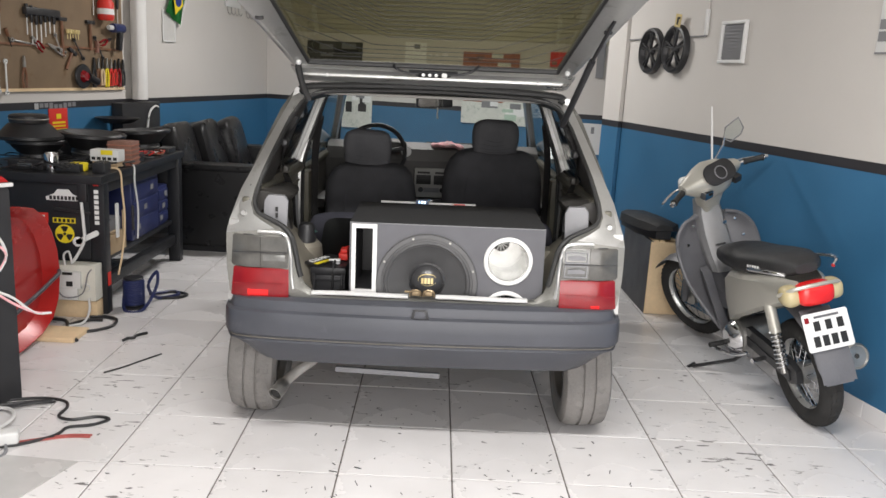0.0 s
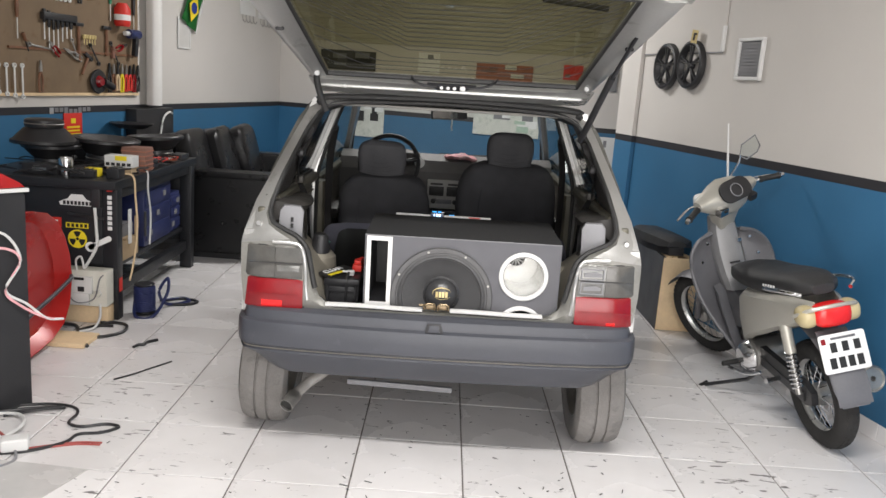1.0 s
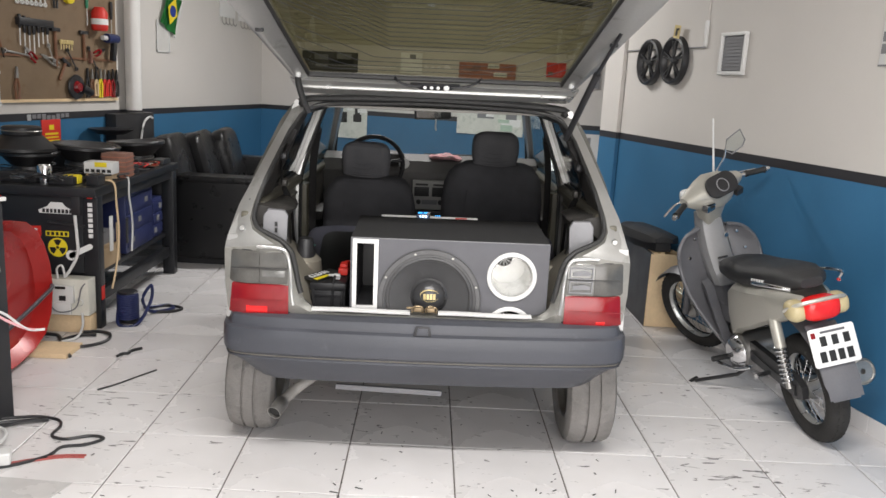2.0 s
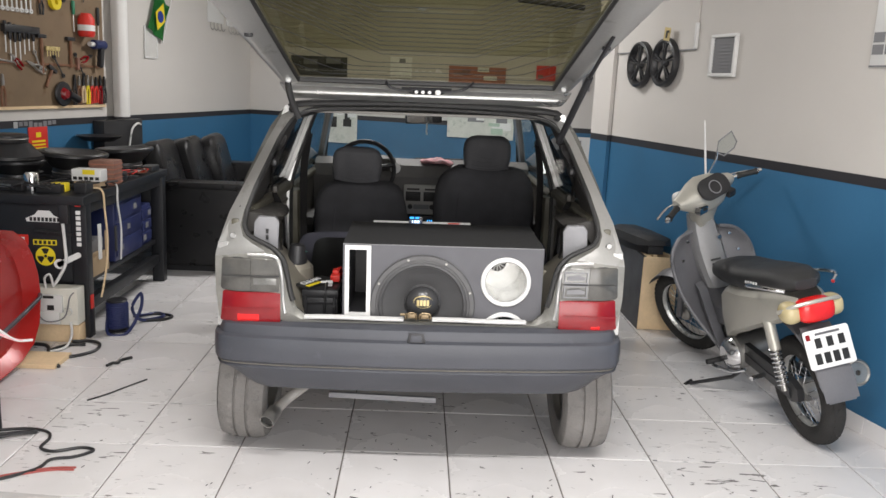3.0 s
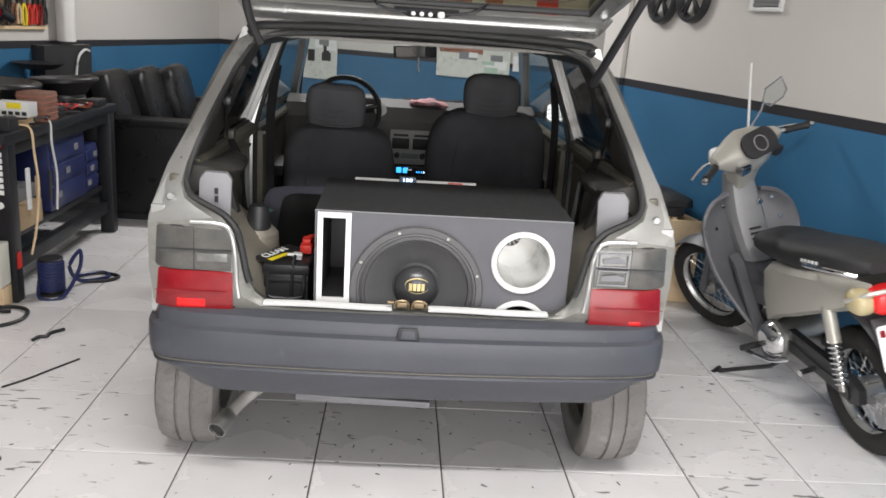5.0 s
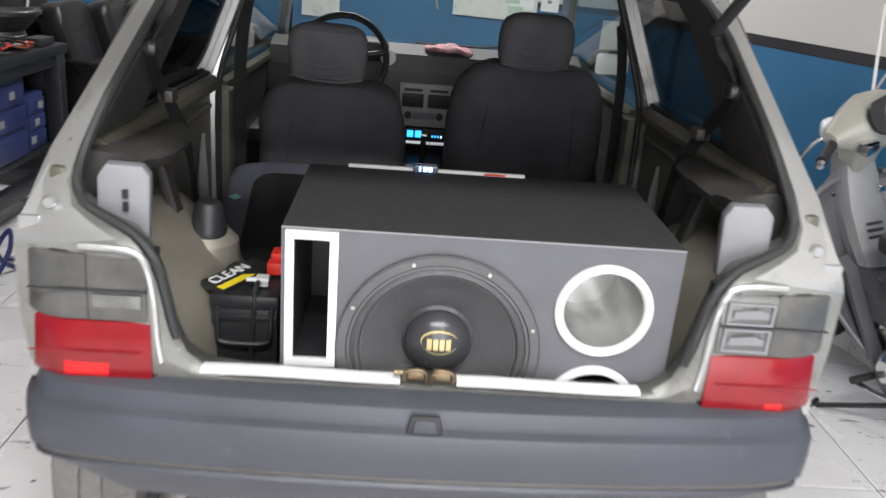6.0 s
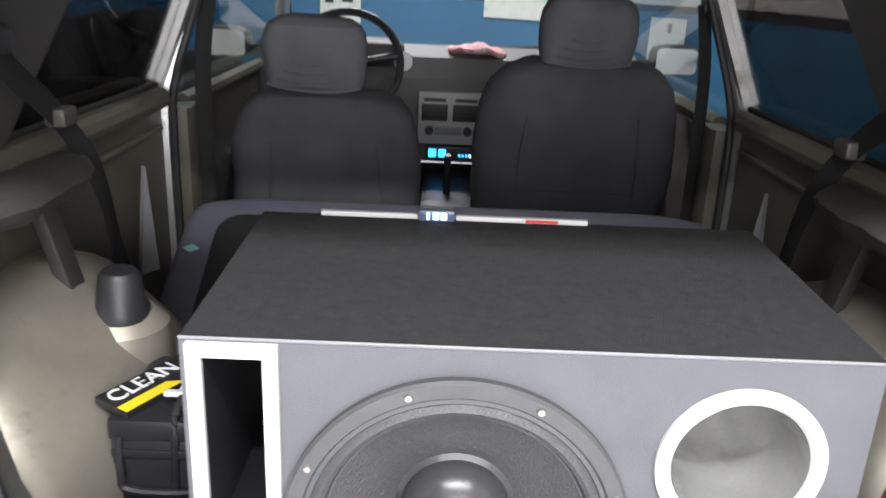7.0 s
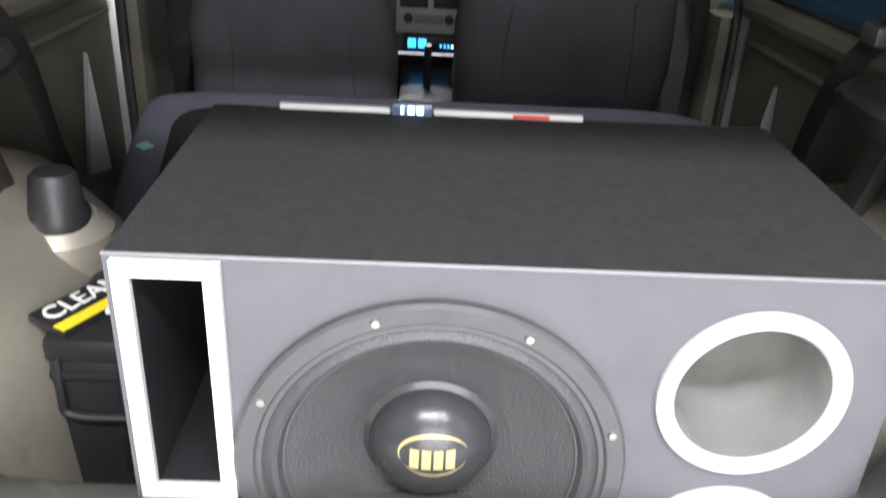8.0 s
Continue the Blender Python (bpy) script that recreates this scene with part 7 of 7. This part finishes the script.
def loose_woofer(x, y, z, R, up, label, tilt=0):
    m = Matrix.Translation((x, y, z)) @ pose(0, 0, 0, 0 if up else 180, tilt, 0)
    w = thing("loose_woofer", (x, y, z), label, "loudspeaker", "loudspeakers on the bench")
    part("basket", lathe([(R, 0), (R, -0.012), (R * 0.94, -0.015), (R * 0.62, -R * 0.42), (R * 0.5, -R * 0.46)], 40, m), BLACK_PL, w)
    part("rim", lathe([(R * 0.86, 0.004), (R * 0.9, 0.010), (R * 0.99, 0.010), (R + 0.003, 0.004), (R + 0.003, -0.004)], 40, m), DARK_METAL, w)
    part("cone", lathe([(R * 0.86, 0.004), (R * 0.8, 0.01), (R * 0.75, 0.0), (R * 0.3, -R * 0.25), (R * 0.28, -R * 0.2), (0, -R * 0.12)], 40, m), PAPER_CONE, w)
    part("magnet", lathe([(0, -R * 0.46), (R * 0.56, -R * 0.46), (R * 0.58, -R * 0.5), (R * 0.58, -R * 0.68), (R * 0.5, -R * 0.72), (0, -R * 0.72)], 36, m), DARK_METAL, w)
    part("magnet_plate", lathe([(R * 0.583, -R * 0.56), (R * 0.6, -R * 0.58), (R * 0.583, -R * 0.60)], 36, m), STEEL, w)
    return w


loose_woofer(-2.46, 4.70, 0.985, 0.19, False, "black woofer lying face down on another speaker")
loose_woofer(-2.44, 4.74, 0.962, 0.17, True, "black woofer lying under another on the bench")
loose_woofer(-2.20, 4.98, 0.995, 0.205, True, "black woofer lying on its magnet", 3)
loose_woofer(-2.07, 5.50, 0.985, 0.19, True, "black woofer lying on its magnet near the bench end", -3)
can = thing("steel_can", (-2.22, 4.46, 0.826), "bright steel can standing on the bench", "can")
part("body", lathe([(0, 0), (0.04, 0), (0.041, 0.004), (0.04, 0.095), (0.037, 0.10), (0.035, 0.096), (0.034, 0.01), (0, 0.008)], 28, Matrix.Translation((-2.22, 4.46, 0.826))), CHROME, can)
wbx = thing("small_box", (-1.99, 4.63, 0.826), "small white box with a yellow label on the bench", "box")
part("carton", B((-1.975, 4.66, 0.905, 0.17, 0.10, 0.07), bevel=0.003), WHITE_PL, wbx)
part("label", B((-1.96, 4.609, 0.925, 0.07, 0.002, 0.028)), YELLOW, wbx, smooth=False)
for k in range(5):
    part("print_bar", B((-2.04 + k * 0.032, 4.609, 0.888, 0.022, 0.002, 0.018)), BLACK_VINYL, wbx, smooth=False)
part("base_carton", B((-1.975, 4.67, 0.848, 0.15, 0.11, 0.044), bevel=0.003), CARD, wbx)
tp = thing("yellow_tool", (-2.07, 4.47, 0.826), "yellow and black tool lying on the bench", "tool")
part("body", B((-2.065, 4.47, 0.852, 0.085, 0.06, 0.05), bevel=0.008), YELLOW, tp)
part("band", B((-2.075, 4.437, 0.855, 0.04, 0.004, 0.018), (-2.05, 4.437, 0.845, 0.018, 0.004, 0.03)), BLACK_VINYL, tp, smooth=False)
cbx = thing("copper_transformer", (-1.93, 4.82, 0.826), "copper-brown boxed transformer on the bench", "transformer")
part("core", B((-1.955, 4.86, 0.90, 0.15, 0.14, 0.15), bevel=0.006), COPPER, cbx)
for k in range(5):
    part("plate", B((-1.955, 4.86, 0.84 + k * 0.028, 0.156, 0.146, 0.006), bevel=0.001, seg=1), RED_PAPER, cbx)
for k, (x, y, sx_, sy_, sz_, mt, nm_, lab) in enumerate(((-1.95, 5.15, 0.12, 0.16, 0.05, COPPER, "wire_bundle", "bundle of brown and red leads"), (-1.93, 5.40, 0.10, 0.10, 0.035, RED_PAPER, "wire_bundle", "tangle of reddish leads"), (-2.35, 4.44, 0.20, 0.07, 0.06, BLACK_PL, "amplifier", "low black amplifier case"), (-1.94, 5.62, 0.09, 0.16, 0.04, DARK_METAL, "pliers_case", "dark flat tool case"))):
    t = thing(nm_, (x, y, 0.826), lab + " on the bench", nm_.replace("_", " "))
    if "wire" in nm_:
        for q in range(9):
            pts = [(x + random.uniform(-sx_, sx_) / 2, y + random.uniform(-sy_, sy_) / 2, 0.832 + random.uniform(0, sz_)) for _ in range(5)]
            part("lead", sweep(smooth_path(pts, 5), 0.004, 6), (mt, RED_VINYL, WHITE_PL, BLACK_PL)[q % 4], t)
    else:
        part("case", B((x, y, 0.826 + sz_ / 2, sx_, sy_, sz_), bevel=0.006), mt, t)
        part("clasp", B((x, y - sy_ / 2 - 0.002, 0.826 + sz_ / 2, sx_ * 0.4, 0.004, sz_ * 0.3)), STEEL, t, smooth=False)
for pts, mt in (([(-1.93, 4.80, 0.835), (-1.872, 4.80, 0.83), (-1.868, 4.80, 0.72), (-1.866, 4.84, 0.55), (-1.866, 4.82, 0.36)], WHITE_PL), ([(-1.95, 4.55, 0.84), (-1.868, 4.56, 0.83), (-1.862, 4.58, 0.70), (-1.860, 4.60, 0.52), (-1.862, 4.56, 0.34), (-1.87, 4.50, 0.2)], PINE)):
    solo("hanging_lead", sweep(smooth_path(pts, 6), 0.006, 6), mt, "pale lead hanging over the bench's front", "lead")
heap = bmesh.new()
for q in range(34):
    x, y = random.uniform(-2.62, -1.93), random.uniform(4.40, 5.68)
    pts = [(x + random.uniform(-0.14, 0.14), y + random.uniform(-0.14, 0.14), 0.833 + random.uniform(0, 0.05)) for _ in range(5)]
    sweep(smooth_path(pts, 4), random.choice((0.004, 0.006)), 6, False, heap)
solo("lead_heap", heap, BLACK_PL, "heap of black leads strewn over the bench", "leads", "", "stuff")
for x, y, sx_, sy_, sz_, mt in ((-2.10, 4.44, 0.14, 0.10, 0.045, BLACK_PL), (-1.93, 4.46, 0.07, 0.10, 0.06, BLACK_PL), (-2.50, 5.25, 0.30, 0.22, 0.10, BLACK_PL), (-2.25, 5.40, 0.16, 0.22, 0.07, DARK_METAL), (-1.95, 5.02, 0.10, 0.12, 0.055, BLACK_PL)):
    t = thing("amplifier", (x, y, 0.826), "small black amplifier case on the bench", "amplifier", "amplifiers on the bench")
    part("case", B((x, y, 0.826 + sz_ / 2, sx_, sy_, sz_), bevel=0.005), mt, t)
    for q in range(4):
        part("fin", B((x - sx_ * 0.3 + q * sx_ * 0.2, y, 0.828 + sz_, sx_ * 0.08, sy_ * 0.9, 0.008), bevel=0.001, seg=1), mt, t)
# on the lower shelf
for x, y, z, sx_, sy_, sz_, mt, nm_, lab in ((-2.02, 5.15, 0.52, 0.18, 0.50, 0.40, BLUE_PL, "tool_chest", "navy blue tool chest on the bench shelf"), (-2.05, 5.52, 0.46, 0.22, 0.20, 0.28, BLUE_PL, "tool_case", "navy blue case on the bench shelf"), (-2.00, 4.62, 0.375, 0.18, 0.26, 0.12, CARD, "carton", "brown carton on the bench shelf"), (-2.02, 4.66, 0.475, 0.14, 0.22, 0.08, GREY_PLATE, "parts_box", "grey parts box on a carton")):
    t = thing(nm_, (x, y, z - sz_ / 2), lab, nm_.replace("_", " "))
    part("body", B((x, y, z, sx_, sy_, sz_), bevel=0.01), mt, t)
    if mt is BLUE_PL:
        for q in range(3):
            part("drawer", B((x + sx_ / 2 + 0.002, y, z - sz_ * 0.3 + q * sz_ * 0.29, 0.012, sy_ * 0.9, sz_ * 0.24), bevel=0.003), BLUE_PL, t)
            part("label", B((x + sx_ / 2 + 0.010, y + (-0.3 + 0.25 * q) * sy_, z - sz_ * 0.3 + q * sz_ * 0.29, 0.003, 0.05, 0.035)), GREY_PLATE, t, smooth=False)
    else:
        part("flap", B((x + 0.01, y, z + sz_ / 2 + 0.004, sx_ * 0.9, sy_ * 0.45, 0.006), bevel=0.001, seg=1), mt, t)
for k in range(8):
    y = 4.48 + k * 0.05
    t = solo("hanging_tool", B((-1.878, y, 0.50 + 0.03 * (k % 3), 0.012, 0.022 + 0.012 * (k % 2), 0.16 + 0.05 * (k % 3)), bevel=0.004), (PINE, WHITE_PL, DARK_METAL, CARD)[k % 4], "small hand tool hanging at the bench's open front", "tool", "tools at the bench front") if k in (1, 3, 6) else None

# ---- floor things by the bench ----
wd = solo("wood_block", B((-2.03, 4.30, 0.05, 0.26, 0.10, 0.10), bevel=0.004), PINE, "pale wooden block lying on the tiles", "block")
eb = thing("electric_box", (-2.03, 4.25, 0.10), "white electrical box with wires on a wooden block", "electrical box")
part("case", B((-2.025, 4.27, 0.215, 0.265, 0.10, 0.21), bevel=0.006), M("ivory_plastic", (0.66, 0.65, 0.58), 0.4), eb)
part("module", B((-2.03, 4.212, 0.235, 0.12, 0.025, 0.10), bevel=0.004), WHITE_PL, eb)
part("module", B((-2.05, 4.205, 0.155, 0.13, 0.02, 0.07), bevel=0.004), WHITE_PL, eb)
part("switch", B((-2.04, 4.197, 0.275, 0.055, 0.006, 0.014)), BLACK_VINYL, eb, smooth=False)
part("switch", B((-2.03, 4.197, 0.215, 0.035, 0.006, 0.028)), DARK_METAL, eb, smooth=False)
part("outlet", lathe([(0.02, 0.012), (0.024, 0.006), (0.024, 0)], 16, rear_at(-1.945, 4.222, 0.19)), WHITE_PL, eb)
part("outlet", B((-2.13, 4.218, 0.17, 0.04, 0.012, 0.05), bevel=0.004), WHITE_PL, eb)
part("wire_loop", sweep(smooth_path([(-2.07, 4.22, 0.28), (-2.10, 4.19, 0.20), (-2.05, 4.18, 0.14), (-1.96, 4.20, 0.16), (-1.93, 4.21, 0.27), (-1.91, 4.22, 0.30)], 6), 0.004, 6), GREY_PLATE, eb)
part("wire_loop", sweep(smooth_path([(-2.06, 4.22, 0.32), (-2.06, 4.21, 0.38), (-2.03, 4.21, 0.40), (-2.02, 4.22, 0.33)], 6), 0.006, 6), WHITE_PL, eb)
part("mains_lead", sweep(smooth_path([(-1.93, 4.215, 0.13), (-1.92, 4.19, 0.06), (-1.93, 4.13, 0.012), (-1.98, 4.06, 0.009), (-1.95, 4.02, 0.009)], 6), 0.007, 8), WHITE_PL, eb)
spool = thing("cable_reel", (-1.78, 4.50, 0), "navy blue cable coil on a reel standing on tiles", "cable reel")
part("core", lathe([(0, 0.19), (0.055, 0.19), (0.06, 0.185), (0.05, 0.18), (0.05, 0.015), (0.07, 0.01), (0.07, 0.0), (0, 0)], 24, Matrix.Translation((-1.78, 4.50, 0))), BLACK_PL, spool)
part("winding", sweep([(-1.78 + 0.058 * math.cos(t), 4.50 + 0.058 * math.sin(t), 0.02 + 0.155 * t / (2 * math.pi * 12)) for t in np.linspace(0, 2 * math.pi * 12, 240)], 0.007, 6), BLUE_PL, spool)


DULL_RED = M("dull_red_wire", (0.34, 0.07, 0.06), 0.6)


def floor_cable(pts, r, mat, label, name="floor_cable", n=6):
    return solo(name, sweep(smooth_path([(x, y, max(z, r)) for x, y, z in pts], n), r, 7), mat, label, "cable", "cables on the floor")


floor_cable([(-1.84, 4.52, 0.1), (-1.80, 4.40, 0.01), (-1.70, 4.42, 0.01), (-1.66, 4.55, 0.12), (-1.68, 4.62, 0.2), (-1.72, 4.58, 0.12), (-1.70, 4.66, 0.02), (-1.60, 4.78, 0.01), (-1.66, 4.85, 0.01), (-1.76, 4.74, 0.02)], 0.010, BLUE_PL, "navy cable looping off its reel")
floor_cable([(-1.70, 4.68, 0.0), (-1.58, 4.72, 0.0), (-1.55, 4.80, 0.0), (-1.66, 4.84, 0.0), (-1.78, 4.76, 0.0)], 0.009, BLACK_PL, "black cable lying in a loop")
floor_cable([(-2.20, 4.16, 0.0), (-2.05, 4.16, 0.0), (-1.96, 4.0, 0.0), (-1.90, 3.92, 0.0), (-1.84, 3.84, 0.0)], 0.010, BLACK_PL, "black cable from beneath a red panel")
floor_cable([(-1.94, 4.24, 0.0), (-1.86, 4.26, 0.0), (-1.78, 4.22, 0.0), (-1.76, 4.10, 0.0), (-1.84, 4.0, 0.0), (-1.95, 3.99, 0.0), (-1.99, 4.08, 0.0), (-1.93, 4.18, 0.0), (-1.85, 4.20, 0.0)], 0.009, BLACK_PL, "black cable curled by the bench leg")
floor_cable([(-1.61, 3.88, 0.0), (-1.60, 3.92, 0.0), (-1.57, 3.93, 0.0), (-1.57, 3.97, 0.0), (-1.53, 4.02, 0.0)], 0.008, BLACK_PL, "short twisted black offcut", "cable_offcut")
floor_cable([(-1.53, 3.43, 0.0), (-1.47, 3.51, 0.0), (-1.42, 3.60, 0.0), (-1.35, 3.72, 0.0)], 0.004, DARK_METAL, "thin dark wire offcut", "cable_offcut")
floor_cable([(-1.95, 2.98, 0.0), (-1.80, 3.06, 0.0), (-1.66, 3.10, 0.0), (-1.56, 3.08, 0.0), (-1.52, 3.02, 0.0), (-1.515, 2.93, 0.0), (-1.45, 2.90, 0.0), (-1.36, 2.94, 0.0), (-1.30, 2.92, 0.0), (-1.35, 2.86, 0.0), (-1.43, 2.83, 0.0), (-1.45, 2.75, 0.0), (-1.55, 2.66, 0.0), (-1.66, 2.62, 0.0)], 0.0065, BLACK_PL, "black cable winding over the tiles")
floor_cable([(-1.90, 2.94, 0.0), (-1.78, 3.01, 0.0), (-1.68, 3.05, 0.0), (-1.60, 3.07, 0.0), (-1.66, 3.02, 0.02), (-1.80, 2.95, 0.0)], 0.008, BLACK_PL, "black cable beside a winding one")
for d in (0.0, 0.018):
    floor_cable([(-1.62 + d, 2.64, 0.01), (-1.50, 2.72 - d, 0.0), (-1.40, 2.765 - d, 0.0), (-1.31, 2.775 - d, 0.0)], 0.004, DULL_RED, "red wire lying on the tiles")
floor_cable([(-1.95, 2.72, 0.0), (-1.80, 2.66, 0.02), (-1.68, 2.70, 0.03), (-1.66, 2.84, 0.03), (-1.74, 2.95, 0.02), (-1.88, 2.94, 0.01)], 0.007, WHITE_PL, "white cable loop on the tiles")
floor_cable([(-1.90, 2.55, 0.0), (-1.72, 2.58, 0.01), (-1.62, 2.66, 0.02), (-1.74, 2.76, 0.04), (-1.9, 2.8, 0.02)], 0.006, DULL_RED, "red cable in the tangle")
floor_cable([(-1.9, 2.60, 0.0), (-1.74, 2.50, 0.0), (-1.62, 2.50, 0.0), (-1.56, 2.58, 0.0), (-1.60, 2.66, 0.02)], 0.006, GREY_PLATE, "grey lead in the tangle")
plug = thing("plug_adaptor", (-1.60, 2.66, 0), "white plug adaptor lying among cables", "plug")
part("body", B((-1.60, 2.665, 0.034, 0.10, 0.07, 0.05), bevel=0.014, seg=3, rot=Matrix.Translation((-1.6, 2.665, 0)) @ pose(0, 0, 0, 0, 0, 24) @ Matrix.Translation((1.6, -2.665, 0))), WHITE_PL, plug)
part("pin", rod((-1.655, 2.64, 0.034), (-1.69, 2.625, 0.034), 0.006), STEEL, plug)
solo("plastic_sheet", loft([[(x, y, z) for x, y in ((-1.72, 2.24), (-1.36, 2.26), (-1.27, 2.555), (-1.50, 2.575), (-1.70, 2.585))] for z in (0.002, 0.005)]), M("hazy_plastic_sheet", (0.50, 0.49, 0.48), 0.25, 0, 0.08, 5, 0.1, 20), "hazy plastic sheet lying on the tiles", "sheet", smooth=False)
bits = bmesh.new()
for k in range(170):
    x, y = random.gauss(0.1, 0.7), random.uniform(2.05, 3.6) if k % 3 else random.uniform(2.1, 2.7)
    L = random.uniform(0.004, 0.02) if k % 9 else random.uniform(0.02, 0.04)
    add(bits, B((0, 0, 0, L, 0.002 + 0.003 * random.random(), 0.0015), rot=Matrix.Translation((x, y, 0.002)) @ pose(0, 0, 0, 0, 0, random.uniform(0, 180))))
solo("floor_crumbs", bits, BLACK_PL, "black crumbs and clippings scattered over the tiles", "crumbs", "", "stuff", False)

# ---- red bumper cover leaning by the bench, on a wooden scrap ----
solo("wood_scrap", B((-2.02, 3.92, 0.012, 0.34, 0.20, 0.024), bevel=0.003), PINE, "flat wooden scrap under a red panel", "board")
rp = thing("red_car_bumper", (-2.15, 3.75, 0.024), "glossy red car bumper cover stood on end", "bumper")
prof = [(3.50, 0.03), (3.62, 0.03), (3.80, 0.05), (3.93, 0.10), (4.00, 0.19), (4.03, 0.33), (4.01, 0.46), (3.96, 0.57), (3.89, 0.66), (3.78, 0.725), (3.62, 0.76), (3.50, 0.77)]
part("shell", loft([[(-2.0 - dx, 3.5 + (y - 3.5) * k, 0.40 + (z - 0.40) * k) for y, z in prof] for dx, k in ((0.06, 0.86), (0.02, 0.94), (0.0, 0.99), (-0.0, 1.0), (0.06, 1.0), (0.14, 1.0), (0.30, 0.97))][::1]), RED_PAINT, rp)
part("trim_strip", sweep(smooth_path([(-1.985, 3.50, 0.245), (-1.985, 3.75, 0.285), (-1.985, 3.90, 0.315), (-1.99, 4.0, 0.335), (-2.03, 4.035, 0.34), (-2.12, 4.035, 0.34)], 4), 0.011, 8), BUMPER, rp, "dark trim strip")

# ---- black cabinet at the edge ----
MK = Matrix.Translation((-1.755, 3.10, 0)) @ pose(0, 0, 0, 0, 0, 231.5)
mc = thing("black_machine", (-1.9, 2.9, 0), "tall black machine cabinet with hanging wires", "machine")
part("body", loft([[MK @ Vector((x, y, z)) for x, y in ((0, 0), (0.75, 0), (0.75, -0.5), (0, -0.5))] for z in (0.0, 0.02, 0.93)] + [[MK @ Vector((x, y, z)) for x, y, z in ((0, -0.04, 0.95), (0.75, -0.04, 1.35), (0.75, -0.5, 1.35), (0, -0.5, 0.95))]]), BLACK_PL, mc)
part("red_panel", slab([(0.0, 0.0), (0.5, 0.0), (0.5, 0.30), (0.02, 0.02)], 0.01, MK @ Matrix.Translation((0.0, 0.002, 0.965)) @ pose(0, 0, 0, 90, 0, 0)), RED_PAINT, mc)
part("white_edge", B((0.25, 0.012, 0.955, 0.52, 0.02, 0.016), bevel=0.003, rot=MK), WHITE_PL, mc)
for k in range(2):
    part("hanging_wire", sweep(smooth_path([MK @ Vector(p) for p in ((0.22, 0.015, 0.80 - 0.08 * k), (0.10, 0.03, 0.78 - 0.06 * k), (0.04, 0.03, 0.66), (0.10, 0.02, 0.54), (0.02 + 0.03 * k, 0.03, 0.47), (-0.05, 0.05, 0.40), (-0.12, 0.06, 0.385))], 5), 0.006, 6), (WHITE_PL, PINK)[k], mc)

# ---- black armchair beyond the bench ----
so = thing("armchair", (-1.9, 6.6, 0), "black leatherette sofa with rolled back cushions", "sofa")
part("arm", B((-1.72, 6.10, 0.36, 0.70, 0.20, 0.62), bevel=0.03, seg=3), LEATHER, so)
part("arm", B((-1.72, 7.45, 0.39, 0.70, 0.20, 0.68), bevel=0.03, seg=3), LEATHER, so)
part("arm_top", B((-1.72, 6.10, 0.68, 0.72, 0.23, 0.05), bevel=0.02, seg=3), LEATHER, so)
part("base", B((-1.74, 6.78, 0.14, 0.68, 1.50, 0.16), bevel=0.02), LEATHER, so)
part("plinth", B((-1.72, 6.78, 0.03, 0.60, 1.45, 0.06)), BLACK_PL, so, smooth=False)
for k in range(2):
    part("seat_cushion", puff(-1.62, 6.50 + k * 0.56, 0.33, 0.55, 0.56, 0.20, 0.35), LEATHER, so)
for k in range(3):
    part("back_cushion", puff(0, 0, 0, 0.17, 0.50, 0.52, 0.45, 24, 16, 0.05, k, Matrix.Translation((-2.03 + 0.10 * k, 6.30 + 0.42 * k, 0.74)) @ pose(0, 0, 0, 0, -16, 0)), LEATHER, so)
part("back", B((-2.12, 6.78, 0.55, 0.12, 1.45, 0.80), bevel=0.04, rot=Matrix.Translation((-2.12, 6.78, 0.3)) @ pose(0, 0, 0, 0, -9, -7) @ Matrix.Translation((2.12, -6.78, -0.3))), LEATHER, so)

# ---- floor tiles, one object each where the camera passes ----
S = 0.435
TX0, TY0 = 0.142, 3.0
grout = B((-0.2, 3.9, -0.03, 9.0, 11.2, 0.05))
floor = solo("floor", grout, GROUT, "off-white square tiled garage floor with dark grout", "floor", "", "structure", False)


def tile_bm(x, y, s):
    g, e = 0.0028, 0.0025
    h = s / 2 - g
    top = [(x - h + e, y - h + e, 0), (x + h - e, y - h + e, 0), (x + h - e, y + h - e, 0), (x - h + e, y + h - e, 0)]
    rim = [(x - h, y - h, -0.0016), (x + h, y - h, -0.0016), (x + h, y + h, -0.0016), (x - h, y + h, -0.0016)]
    low = [(x - h, y - h, -0.008), (x + h, y - h, -0.008), (x + h, y + h, -0.008), (x - h, y + h, -0.008)]
    return low, rim, top


def tile_mesh(cells):
    vs, fs = [], []
    for x, y in cells:
        k = len(vs)
        for r in tile_bm(x, y, S):
            vs += r
        for a, b in ((0, 4), (4, 8)):
            for q in range(4):
                fs.append((k + a + q, k + a + (q + 1) % 4, k + b + (q + 1) % 4, k + b + q))
        fs.append((k + 8, k + 9, k + 10, k + 11))
    me = bpy.data.meshes.new("tile")
    me.from_pydata(vs, [], fs)
    me.materials.append(TILE)
    return me


one = tile_mesh([(0, 0)])
rest = []
for i in range(-10, 10):
    for j in range(-11, 16):
        x, y = TX0 + (i + 0.5) * S, TY0 + (j + 0.5) * S
        if -2.9 < x < 2.6 and 1.6 < y < 7.6:
            t = new("tile", one)
            t.parent = floor
            t.location = (x, y, 0.0015 * noise.noise((x * 3.1, y * 2.7, 1)) * 0.4)
        elif -4.4 < x < 4.0 and ENT_Y < y < 9.6:
            rest.append((x, y))
far = new("far_tiles", tile_mesh(rest))
far.parent = floor
tagged(far, "off-white tiles at the room's edges", "", "", "stuff")
